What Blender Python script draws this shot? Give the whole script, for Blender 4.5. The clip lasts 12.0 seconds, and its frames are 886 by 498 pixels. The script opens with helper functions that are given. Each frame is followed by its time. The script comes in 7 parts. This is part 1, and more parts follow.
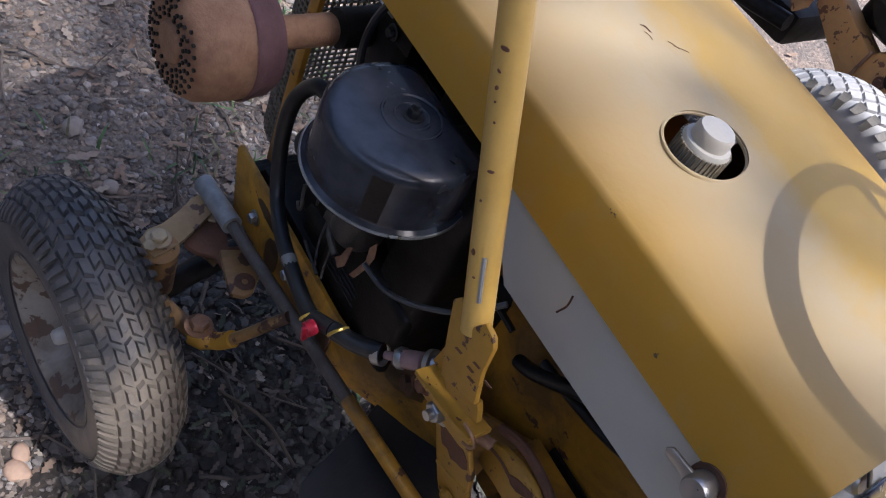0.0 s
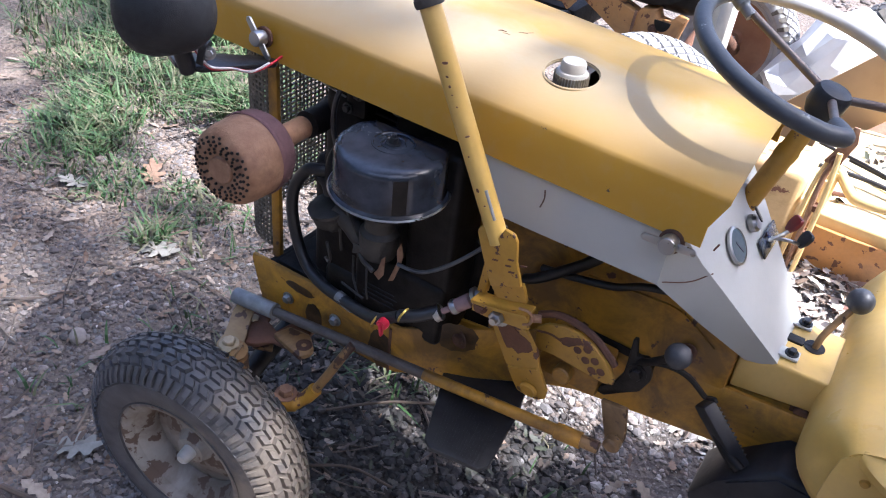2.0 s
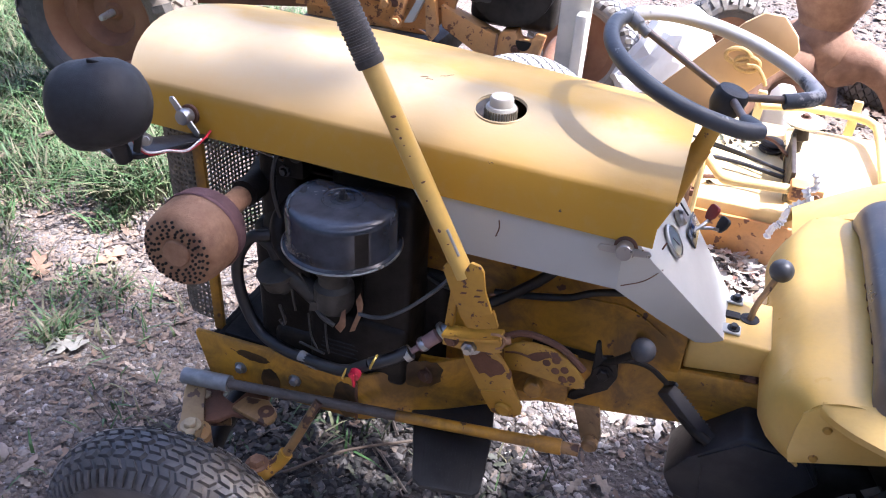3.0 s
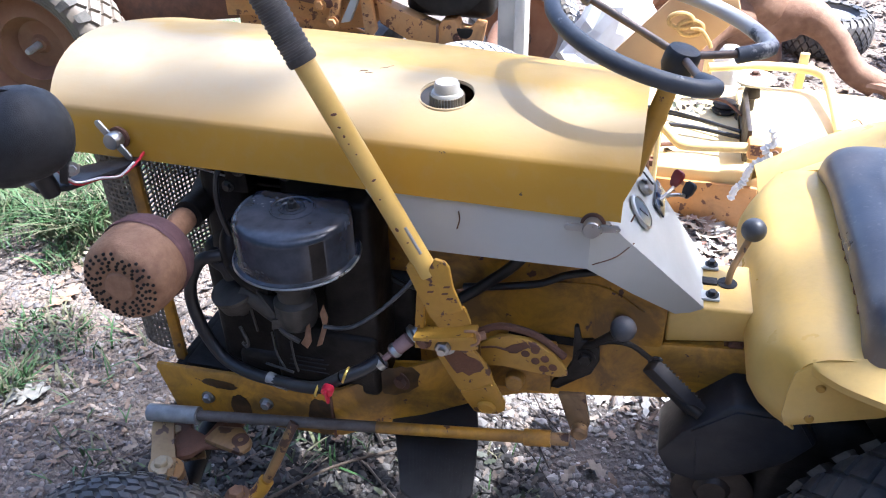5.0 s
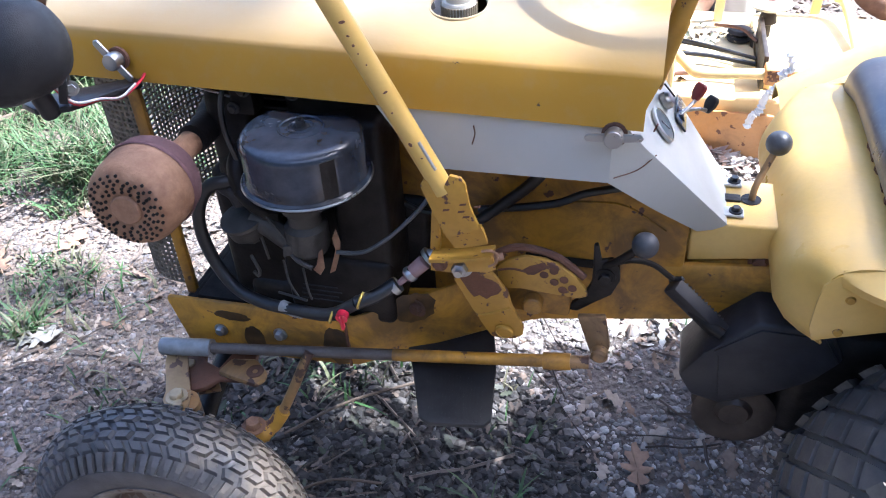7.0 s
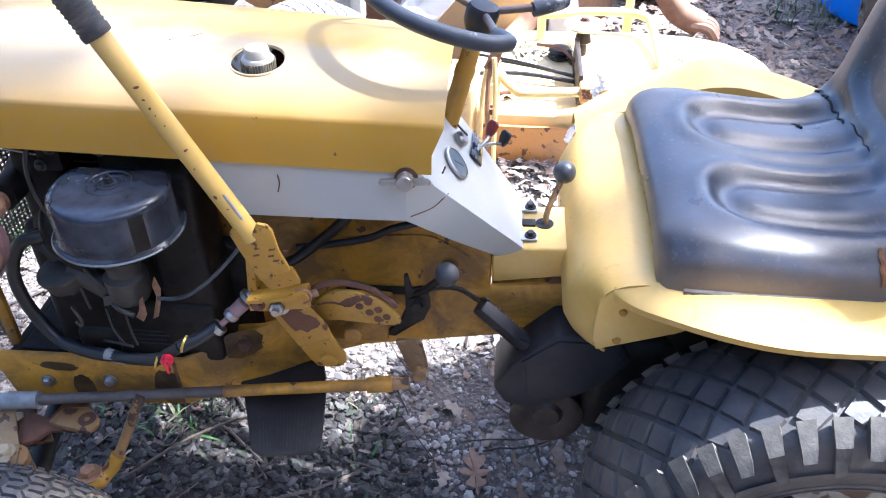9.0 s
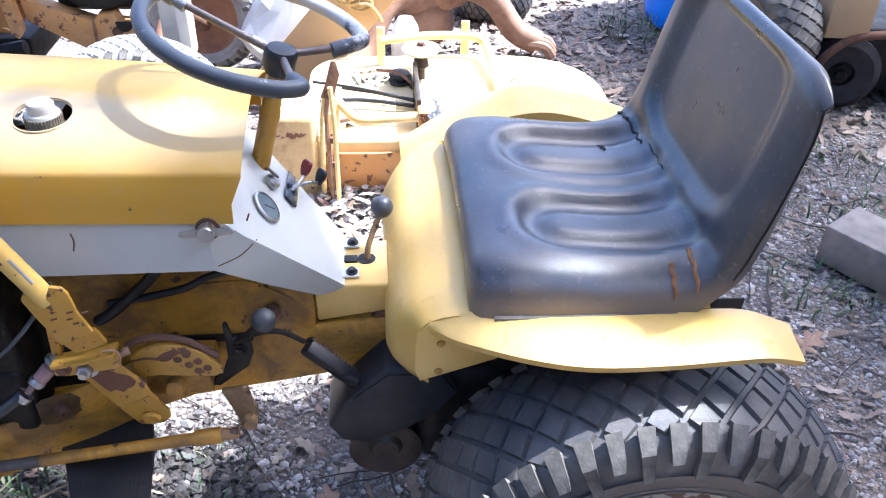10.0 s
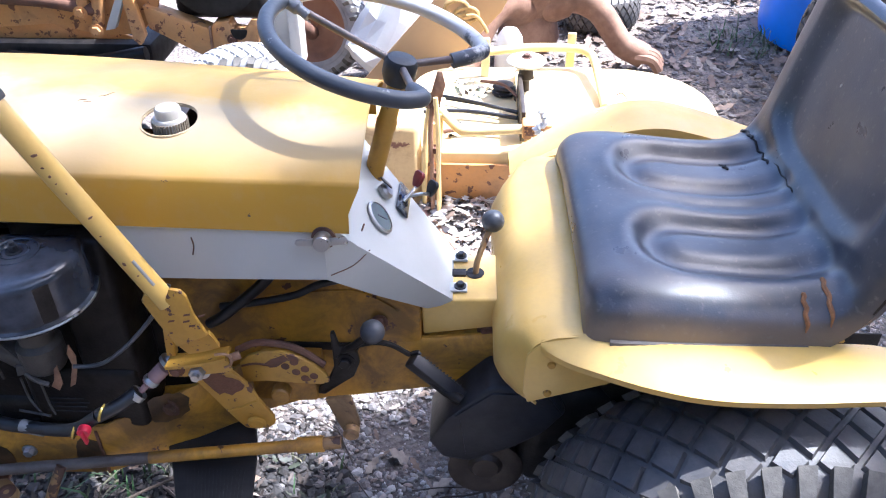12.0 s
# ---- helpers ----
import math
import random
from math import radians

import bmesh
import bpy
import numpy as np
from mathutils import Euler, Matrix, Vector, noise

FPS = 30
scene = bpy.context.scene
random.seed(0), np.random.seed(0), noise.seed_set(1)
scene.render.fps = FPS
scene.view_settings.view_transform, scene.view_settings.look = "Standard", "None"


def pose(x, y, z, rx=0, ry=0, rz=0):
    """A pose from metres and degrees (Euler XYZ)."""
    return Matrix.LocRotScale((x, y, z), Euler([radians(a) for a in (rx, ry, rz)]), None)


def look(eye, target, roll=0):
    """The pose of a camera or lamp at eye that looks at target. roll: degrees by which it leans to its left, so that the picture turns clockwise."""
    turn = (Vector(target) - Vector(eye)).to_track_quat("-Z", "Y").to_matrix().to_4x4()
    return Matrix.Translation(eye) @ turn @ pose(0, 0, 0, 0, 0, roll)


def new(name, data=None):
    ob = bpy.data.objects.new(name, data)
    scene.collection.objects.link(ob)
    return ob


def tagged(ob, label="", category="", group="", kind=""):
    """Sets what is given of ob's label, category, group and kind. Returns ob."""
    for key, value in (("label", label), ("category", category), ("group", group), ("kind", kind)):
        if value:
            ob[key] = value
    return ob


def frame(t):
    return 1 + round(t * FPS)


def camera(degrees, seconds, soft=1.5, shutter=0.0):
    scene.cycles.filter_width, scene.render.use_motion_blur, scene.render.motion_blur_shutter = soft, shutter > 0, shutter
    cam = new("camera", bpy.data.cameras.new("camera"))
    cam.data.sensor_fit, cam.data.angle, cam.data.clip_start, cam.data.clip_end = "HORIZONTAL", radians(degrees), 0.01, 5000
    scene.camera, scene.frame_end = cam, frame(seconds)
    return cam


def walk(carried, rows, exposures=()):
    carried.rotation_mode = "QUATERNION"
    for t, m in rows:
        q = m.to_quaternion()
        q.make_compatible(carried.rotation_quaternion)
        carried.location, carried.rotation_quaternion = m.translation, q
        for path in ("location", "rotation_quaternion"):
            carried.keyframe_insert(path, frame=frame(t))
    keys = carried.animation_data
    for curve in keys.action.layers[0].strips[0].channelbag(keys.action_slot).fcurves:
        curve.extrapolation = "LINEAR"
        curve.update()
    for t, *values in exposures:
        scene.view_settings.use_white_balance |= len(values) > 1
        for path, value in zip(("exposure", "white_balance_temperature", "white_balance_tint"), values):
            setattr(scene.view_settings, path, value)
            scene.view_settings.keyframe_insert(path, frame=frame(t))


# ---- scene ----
cam = camera(57.4, 12.0, 1.1)
PATH = [
    (0, (0.529, -0.55, 1.082), (-0.281, 0.58, -0.356), 30.0),
    (0.5, (0.528, -0.685, 1.086), (-0.171, 0.568, -0.308), 21.9),
    (1, (0.579, -0.747, 1.111), (-0.203, 0.52, -0.224), 15.4),
    (1.5, (0.658, -0.814, 1.129), (-0.127, 0.453, -0.204), 9.7),
    (2, (0.65, -0.864, 1.152), (-0.142, 0.534, -0.04), 7.2),
    (2.5, (0.575, -0.904, 1.16), (-0.032, 0.626, 0.024), 2.6),
    (3, (0.561, -0.933, 1.175), (0.041, 0.648, 0.066), 3.7),
    (3.2, (0.541, -0.897, 1.178), (0.019, 0.658, 0.034), 1.7),
    (4.8, (0.549, -0.905, 1.140), (0.101, 0.699, 0.044), -0.2),
    (5, (0.557, -0.895, 1.149), (0.113, 0.707, 0.037), -1.5),
    (5.5, (0.55, -0.891, 1.127), (0.107, 0.66, -0.055), -2.6),
    (6, (0.545, -0.882, 1.125), (0.081, 0.637, -0.091), -2.1),
    (6.5, (0.551, -0.875, 1.112), (0.091, 0.632, -0.12), -2.3),
    (6.7, (0.546, -0.886, 1.104), (0.093, 0.642, -0.103), -2.9),
    (8.3, (0.566, -0.908, 1.145), (0.217, 0.620, -0.097), -0.6),
    (8.5, (0.577, -0.911, 1.156), (0.311, 0.653, -0.062), 0.8),
    (9, (0.622, -0.913, 1.171), (0.483, 0.676, -0.036), -0.0),
    (9.5, (0.679, -0.91, 1.184), (0.755, 0.707, 0.01), 0.9),
    (10, (0.699, -0.9, 1.196), (0.852, 0.713, 0.025), 1.9),
    (10.5, (0.689, -0.875, 1.213), (0.729, 0.791, 0.108), 1.2),
    (11, (0.685, -0.866, 1.206), (0.686, 0.802, 0.102), 0.7),
    (11.5, (0.677, -0.865, 1.197), (0.628, 0.778, 0.058), 0.7),
    (12, (0.669, -0.877, 1.187), (0.609, 0.756, 0.034), -0.1),
]
walk(cam, [(t, look(eye, target, roll)) for t, eye, target, roll in PATH],
     exposures=[(0.0, 0.98, 5700, 15), (0.5, 1.26, 5450, 12), (1.0, 1.64, 5450, 12), (1.5, 1.74, 5480, 13), (3.0, 1.92, 5650, 20), (5.5, 2.06, 5350, 12), (6.5, 2.20, 5300, 13), (8.5, 2.44, 5300, 13), (9.5, 2.40, 5250, 13), (12.0, 2.18, 5250, 15)])

# ---- world, sun ----
SUN = Vector((0.51, 0.16, 0.85)).normalized()
world = bpy.data.worlds.new("sky")
scene.world = world
world.use_nodes = True
wn = world.node_tree
sky = wn.nodes.new("ShaderNodeTexSky")
sky.sky_type = "NISHITA"
sky.sun_disc = False
sky.air_density, sky.dust_density, sky.ozone_density = 0.8, 4.0, 0.4
sky.sun_elevation = math.asin(SUN.z)
sky.sun_rotation = math.atan2(SUN.x, SUN.y)
wn.links.new(sky.outputs[0], wn.nodes["Background"].inputs[0])
wn.nodes["Background"].inputs[1].default_value = 0.15
sun_data = bpy.data.lights.new("sun", "SUN")
sun_data.energy, sun_data.angle, sun_data.color = 5.0, radians(0.8), (1.0, 0.95, 0.86)
sun_lamp = new("sun", sun_data)
sun_lamp.matrix_world = look((0, 0, 6), Vector((0, 0, 6)) - SUN)


# ---- materials ----
class Nodes:
    """A small builder for node materials."""

    def __init__(self, name):
        self.mat = bpy.data.materials.new(name)
        self.mat.use_nodes = True
        self.t = self.mat.node_tree
        self.p = self.t.nodes["Principled BSDF"]
        self.co = self.t.nodes.new("ShaderNodeTexCoord").outputs["Object"]

    def node(self, kind, **values):
        n = self.t.nodes.new(kind)
        for k, v in values.items():
            n.inputs[k.replace("_", " ")].default_value = v
        return n

    def link(self, a, b):
        self.t.links.new(a, b)

    def noise(self, scale, detail=4.0, rough=0.55, distort=0.0):
        n = self.node("ShaderNodeTexNoise", Scale=scale, Detail=detail, Roughness=rough, Distortion=distort)
        self.link(self.co, n.inputs["Vector"])
        return n.outputs["Fac"]

    def voronoi(self, scale, feature="F1"):
        n = self.node("ShaderNodeTexVoronoi", Scale=scale)
        n.feature = feature
        self.link(self.co, n.inputs["Vector"])
        return n

    def ramp(self, fac, *stops):
        n = self.t.nodes.new("ShaderNodeValToRGB")
        while len(n.color_ramp.elements) < len(stops):
            n.color_ramp.elements.new(0.5)
        for e, (pos, col) in zip(n.color_ramp.elements, stops):
            e.position = pos
            e.color = (*col, 1) if isinstance(col, tuple) else (col, col, col, 1)
        self.link(fac, n.inputs[0])
        return n.outputs[0]

    def mix(self, fac, a, b, mode="MIX"):
        n = self.t.nodes.new("ShaderNodeMix")
        n.data_type, n.blend_type = "RGBA", mode
        for sock, v in ((n.inputs[0], fac), (n.inputs[6], a), (n.inputs[7], b)):
            if isinstance(v, (int, float)):
                sock.default_value = v
            elif isinstance(v, tuple):
                sock.default_value = (*v, 1)
            else:
                self.link(v, sock)
        return n.outputs[2]

    def random(self, island=False):
        if island:
            return self.t.nodes.new("ShaderNodeNewGeometry").outputs["Random Per Island"]
        return self.t.nodes.new("ShaderNodeObjectInfo").outputs["Random"]

    def bump(self, height, strength=0.3, dist=0.002):
        n = self.node("ShaderNodeBump", Strength=strength, Distance=dist)
        self.link(height, n.inputs["Height"])
        self.link(n.outputs[0], self.p.inputs["Normal"])

    def done(self, color, rough=0.5, metal=0.0, spec=0.5):
        for key, v in (("Base Color", color), ("Roughness", rough), ("Metallic", metal), ("Specular IOR Level", spec)):
            s = self.p.inputs[key]
            if isinstance(v, tuple):
                s.default_value = (*v, 1)
            elif isinstance(v, (int, float)):
                s.default_value = v
            else:
                self.link(v, s)
        return self.mat


def worn_paint(name, base, faded, chip, grime, chip_amount=0.66, dirt=0.5, rough=0.42, chip_scale=38):
    m = Nodes(name)
    fade = m.ramp(m.noise(7, 5), (0.35, 0.0), (0.7, 1.0))
    c = m.mix(fade, base, faded)
    c = m.mix(m.ramp(m.noise(120, 3), (0.4, 0.0), (0.9, 0.25)), c, grime)
    c = m.mix(m.ramp(m.noise(14, 6, 0.65, 0.6), (dirt, 0.0), (dirt + 0.22, 0.7)), c, grime)
    chips = m.ramp(m.noise(chip_scale, 5, 0.6), (chip_amount, 0.0), (chip_amount + 0.02, 1.0))
    c = m.mix(chips, c, chip)
    m.bump(m.noise(300, 2), 0.12, 0.001)
    r = m.ramp(m.noise(22, 5), (0.3, rough - 0.1), (0.8, rough + 0.22))
    return m.done(c, r)


YELLOW = worn_paint("yellow_paint", (0.60, 0.375, 0.075), (0.58, 0.40, 0.13), (0.07, 0.035, 0.02), (0.40, 0.25, 0.08), 0.74, 0.62, 0.36)
YELLOW_DIRTY = worn_paint("dirty_yellow_paint", (0.52, 0.258, 0.019), (0.44, 0.216, 0.025), (0.09, 0.04, 0.025), (0.06, 0.035, 0.02), 0.65, 0.39, 0.5)
YELLOW_WORN = worn_paint("chipped_yellow_paint", (0.435, 0.235, 0.025), (0.39, 0.220, 0.035), (0.10, 0.045, 0.03), (0.15, 0.075, 0.025), 0.60, 0.56, 0.5, 52)
ORANGE_OLD = worn_paint("faded_orange_paint", (0.55, 0.26, 0.07), (0.50, 0.28, 0.12), (0.16, 0.07, 0.035), (0.25, 0.13, 0.06), 0.60, 0.52, 0.6)
AXLE_PAINT = worn_paint("greasy_tan_paint", (0.30, 0.17, 0.06), (0.24, 0.15, 0.07), (0.06, 0.03, 0.02), (0.07, 0.04, 0.02), 0.55, 0.42, 0.5, 30)
WHITE_PAINT = worn_paint("white_paint", (0.45, 0.46, 0.44), (0.41, 0.42, 0.40), (0.12, 0.10, 0.09), (0.42, 0.42, 0.38), 0.74, 0.64, 0.45)


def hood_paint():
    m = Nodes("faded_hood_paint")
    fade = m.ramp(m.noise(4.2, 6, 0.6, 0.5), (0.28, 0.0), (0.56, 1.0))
    # the top is faded paler; the skirt's deeper yellow also carries its shade
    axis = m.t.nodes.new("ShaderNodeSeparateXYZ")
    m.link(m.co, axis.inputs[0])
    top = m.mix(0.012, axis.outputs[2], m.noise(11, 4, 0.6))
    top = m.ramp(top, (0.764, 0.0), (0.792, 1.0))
    # pale band along the near side: sun glare put into the colour
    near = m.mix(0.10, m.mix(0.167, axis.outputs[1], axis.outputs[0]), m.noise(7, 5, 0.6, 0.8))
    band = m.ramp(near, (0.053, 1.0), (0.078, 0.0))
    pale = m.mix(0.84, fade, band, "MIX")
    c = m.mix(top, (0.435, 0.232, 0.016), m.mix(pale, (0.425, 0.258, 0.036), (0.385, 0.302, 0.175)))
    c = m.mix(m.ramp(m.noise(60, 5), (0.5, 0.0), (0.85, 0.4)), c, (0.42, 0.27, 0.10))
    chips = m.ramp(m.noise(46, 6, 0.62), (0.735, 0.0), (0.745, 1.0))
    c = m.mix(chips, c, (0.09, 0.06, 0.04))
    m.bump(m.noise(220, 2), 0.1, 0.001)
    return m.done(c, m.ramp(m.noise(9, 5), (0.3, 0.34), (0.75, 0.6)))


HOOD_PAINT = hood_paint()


def rusty(name, a, b, dark, scale=40, rough=0.8):
    m = Nodes(name)
    c = m.mix(m.ramp(m.noise(scale, 6, 0.7), (0.3, 0.0), (0.7, 1.0)), a, b)
    c = m.mix(m.ramp(m.noise(scale * 0.3, 5, 0.6), (0.5, 0.0), (0.7, 0.85)), c, dark)
    m.bump(m.noise(scale * 9, 3), 0.5, 0.0015)
    return m.done(c, rough, 0.1)


RUST = rusty("rusted_steel", (0.21, 0.108, 0.058), (0.35, 0.205, 0.122), (0.12, 0.06, 0.042), 55, 0.68)
RUST_PURPLE = rusty("heat_darkened_steel", (0.10, 0.05, 0.055), (0.16, 0.085, 0.085), (0.07, 0.035, 0.035))
RUST_DARK = rusty("dark_rust", (0.11, 0.05, 0.03), (0.17, 0.08, 0.045), (0.05, 0.03, 0.022))
CAST_BROWN = rusty("brown_cast", (0.20, 0.105, 0.065), (0.32, 0.19, 0.125), (0.12, 0.06, 0.038), 22)


def plain(name, col, rough=0.5, metal=0.0, var=0.25, scale=60, bump=0.15, dust=None):
    m = Nodes(name)
    lo, hi = tuple(max(0, v * (1 - var)) for v in col), tuple(min(1, v * (1 + var)) for v in col)
    c = m.mix(m.ramp(m.noise(scale, 5), (0.3, 0.0), (0.7, 1.0)), lo, hi)
    if dust:
        c = m.mix(m.ramp(m.noise(scale * 0.25, 6, 0.65), (0.42, 0.0), (0.72, 0.8)), c, dust)
    m.bump(m.noise(scale * 6, 3), bump, 0.001)
    return m.done(c, m.ramp(m.noise(scale * 0.6, 4), (0.3, max(0.05, rough - 0.12)), (0.75, min(1, rough + 0.12))), metal, 0.3 if max(col) < 0.03 and rough > 0.4 else 0.5)


# blue-grey blotches: some dust, plus a sky sheen put into the colour
BLACK_ENAMEL = plain("black_enamel", (0.018, 0.022, 0.031), 0.20, 0.0, 0.4, 30, 0.08, (0.060, 0.073, 0.098))
BLACK_OILY = plain("oily_black", (0.009, 0.008, 0.008), 0.5, 0.0, 0.5, 50, 0.4, (0.025, 0.021, 0.018))
BLACK_OILY.node_tree.nodes["Principled BSDF"].inputs["Specular IOR Level"].default_value = 0.22
ENGINE_GREY = plain("grimy_casting", (0.075, 0.071, 0.066), 0.55, 0.3, 0.4, 60, 0.5, (0.02, 0.018, 0.017))
OIL_STAIN = plain("oil_soaked_paint", (0.050, 0.028, 0.012), 0.45, 0.0, 0.5, 40, 0.3, (0.17, 0.088, 0.014))
STEEL = plain("zinc_steel", (0.45, 0.46, 0.47), 0.38, 0.9, 0.2, 80, 0.2, (0.2, 0.18, 0.15))
GALV = plain("grey_sleeve", (0.26, 0.265, 0.265), 0.5, 0.2, 0.2, 70, 0.3)
BLACK_PLASTIC = plain("black_plastic", (0.02, 0.021, 0.024), 0.42, 0.0, 0.2, 90, 0.2)
HEADLAMP_BLACK = plain("matt_black_shell", (0.022, 0.023, 0.026), 0.55, 0.0, 0.2, 140, 0.35)
GRIP_RUBBER = plain("worn_grip_rubber", (0.045, 0.042, 0.04), 0.6, 0.0, 0.3, 60, 0.4, (0.15, 0.13, 0.11))
RUBBER_HOSE = plain("black_hose", (0.015, 0.016, 0.019), 0.4, 0.0, 0.3, 60, 0.2)
BLACK_DUSTY = plain("dusty_black_sheet", (0.020, 0.021, 0.026), 0.5, 0.0, 0.3, 25, 0.3, (0.052, 0.046, 0.042))
RED_PLASTIC = plain("red_plastic", (0.55, 0.020, 0.050), 0.35, 0.0, 0.1, 50, 0.05)
BRASS = plain("yellow_clip", (0.50, 0.36, 0.08), 0.4, 0.5, 0.2)
CAP_GREY = plain("off_white_plastic", (0.50, 0.48, 0.43), 0.55, 0.0, 0.15, 60, 0.2, (0.32, 0.27, 0.2))
CAP_RIB = plain("dirty_ribbed_plastic", (0.22, 0.18, 0.12), 0.6, 0.0, 0.25, 60, 0.2)
BLUE_PLASTIC = plain("blue_plastic", (0.02, 0.19, 0.78), 0.4, 0.0, 0.15, 6, 0.15)
WHITE_PLASTIC = plain("white_plastic", (0.72, 0.72, 0.70), 0.5, 0.0, 0.1, 10, 0.1)
POST_WOOD = plain("weathered_white_post", (0.55, 0.53, 0.48), 0.75, 0.0, 0.2, 18, 0.4, (0.4, 0.36, 0.3))
GLASS_DIAL = plain("dial_glass", (0.13, 0.155, 0.14), 0.10, 0.0, 0.15, 30, 0.0)
DARK_RED = plain("dark_red_plastic", (0.17, 0.014, 0.016), 0.4, 0.0, 0.2, 50, 0.1)
RED_WIRE = plain("red_wire", (0.55, 0.03, 0.05), 0.4)
WHITE_WIRE = plain("white_wire", (0.6, 0.55, 0.55), 0.4)
# deck yellows made pale: strong sunlight is put into the paint
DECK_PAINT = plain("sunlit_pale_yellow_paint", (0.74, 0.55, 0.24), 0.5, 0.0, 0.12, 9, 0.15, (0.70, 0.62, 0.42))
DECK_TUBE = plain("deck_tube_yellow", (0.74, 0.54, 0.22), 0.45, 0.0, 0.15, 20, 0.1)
FILTER = plain("clouded_filter_plastic", (0.27, 0.17, 0.165), 0.15, 0.0, 0.2, 50, 0.0)
ROPE = plain("hemp_rope", (0.45, 0.30, 0.12), 0.9, 0.0, 0.2, 200, 0.6)
MAPLE = plain("tan_board", (0.50, 0.33, 0.17), 0.75, 0.0, 0.15, 12, 0.3, (0.38, 0.25, 0.13))
def worn_rim():
    m = Nodes("worn_wheel_plastic")
    c = m.mix(m.ramp(m.noise(25, 5), (0.3, 0.0), (0.7, 1.0)), (0.026, 0.031, 0.041), (0.050, 0.057, 0.070))
    c = m.mix(m.ramp(m.noise(30, 6, 0.7), (0.66, 0.0), (0.69, 0.7)), c, (0.30, 0.30, 0.30))
    c = m.mix(m.ramp(m.noise(70, 4), (0.66, 0.0), (0.69, 0.9)), c, (0.05, 0.03, 0.02))
    axis = m.t.nodes.new("ShaderNodeSeparateXYZ")
    m.link(m.co, axis.inputs[0])
    # far side whitened: worn plastic, with its sunlit look put into the colour
    far = m.mix(0.22, axis.outputs[1], m.noise(24, 6, 0.7))
    c = m.mix(m.ramp(far, (0.130, 0.0), (0.150, 0.9)), c, (0.46, 0.45, 0.43))
    m.bump(m.noise(120, 4), 0.4, 0.001)
    return m.done(c, 0.48)


RIM_WORN = worn_rim()
SPOKE = plain("dull_brown_metal", (0.15, 0.125, 0.11), 0.42, 0.6, 0.3, 50, 0.3, (0.10, 0.06, 0.045))
STEER_GREY = plain("weathered_grey_plastic", (0.055, 0.062, 0.075), 0.42, 0.0, 0.3, 25, 0.3, (0.20, 0.20, 0.20))


KNOB_BLACK = plain("dusty_black_knob", (0.035, 0.037, 0.043), 0.5, 0.0, 0.25, 60, 0.2, (0.085, 0.085, 0.09))


def vinyl():
    m = Nodes("black_vinyl")
    c = m.mix(m.ramp(m.noise(9, 5), (0.35, 0.0), (0.7, 1.0)), (0.018, 0.022, 0.032), (0.044, 0.050, 0.066))
    c = m.mix(m.ramp(m.noise(5, 6, 0.6), (0.46, 0.0), (0.70, 0.62)), c, (0.13, 0.10, 0.075))
    axis = m.t.nodes.new("ShaderNodeSeparateXYZ")
    m.link(m.co, axis.inputs[0])
    low = m.mix(0.05, axis.outputs[2], m.noise(12, 5, 0.6))
    c = m.mix(m.ramp(low, (0.605, 0.75), (0.632, 0.0)), c, (0.20, 0.145, 0.095))
    # chalky rim of dust round the raised edge of the back panel
    c = m.mix(m.ramp(m.noise(130, 3), (0.60, 0.0), (0.75, 0.35)), c, (0.20, 0.18, 0.16))
    m.bump(m.mix(0.5, m.voronoi(420).outputs["Distance"], m.noise(30, 5)), 0.16, 0.0008)
    return m.done(c, m.ramp(m.noise(14, 5), (0.3, 0.26), (0.75, 0.42)), 0.0, 0.65)


VINYL = vinyl()


def rubber(name, dust, mud=0.0, base=1.0):
    m = Nodes(name)
    c = m.mix(m.ramp(m.noise(40, 5), (0.3, 0.0), (0.7, 1.0)), tuple(base * v for v in (0.030, 0.032, 0.037)), tuple(base * v for v in (0.062, 0.063, 0.07)))
    c = m.mix(m.ramp(m.noise(6, 6, 0.65), (0.42, 0.0), (0.66, dust)), c, (0.24, 0.20, 0.155))
    if mud:
        # dried mud on the part that last rolled through it
        axis = m.t.nodes.new("ShaderNodeSeparateXYZ")
        m.link(m.co, axis.inputs[0])
        edge = m.mix(0.30, axis.outputs[0], m.noise(16, 5, 0.6))
        c = m.mix(m.ramp(edge, (0.20, 0.0), (0.255, mud)), c, (0.215, 0.178, 0.138))
    m.bump(m.noise(260, 3), 0.35, 0.0012)
    return m.done(c, 0.50, 0.0, 0.5)


TYRE = rubber("tyre_rubber", 0.45, 0.0, 1.05)
LUG_RUBBER = plain("dusty_lug_rubber", (0.062, 0.058, 0.053), 0.62, 0.0, 0.45, 45, 0.5, (0.17, 0.15, 0.122))
TYRE_DUSTY = rubber("dusty_tyre_rubber", 0.10, 0.85, 1.35)


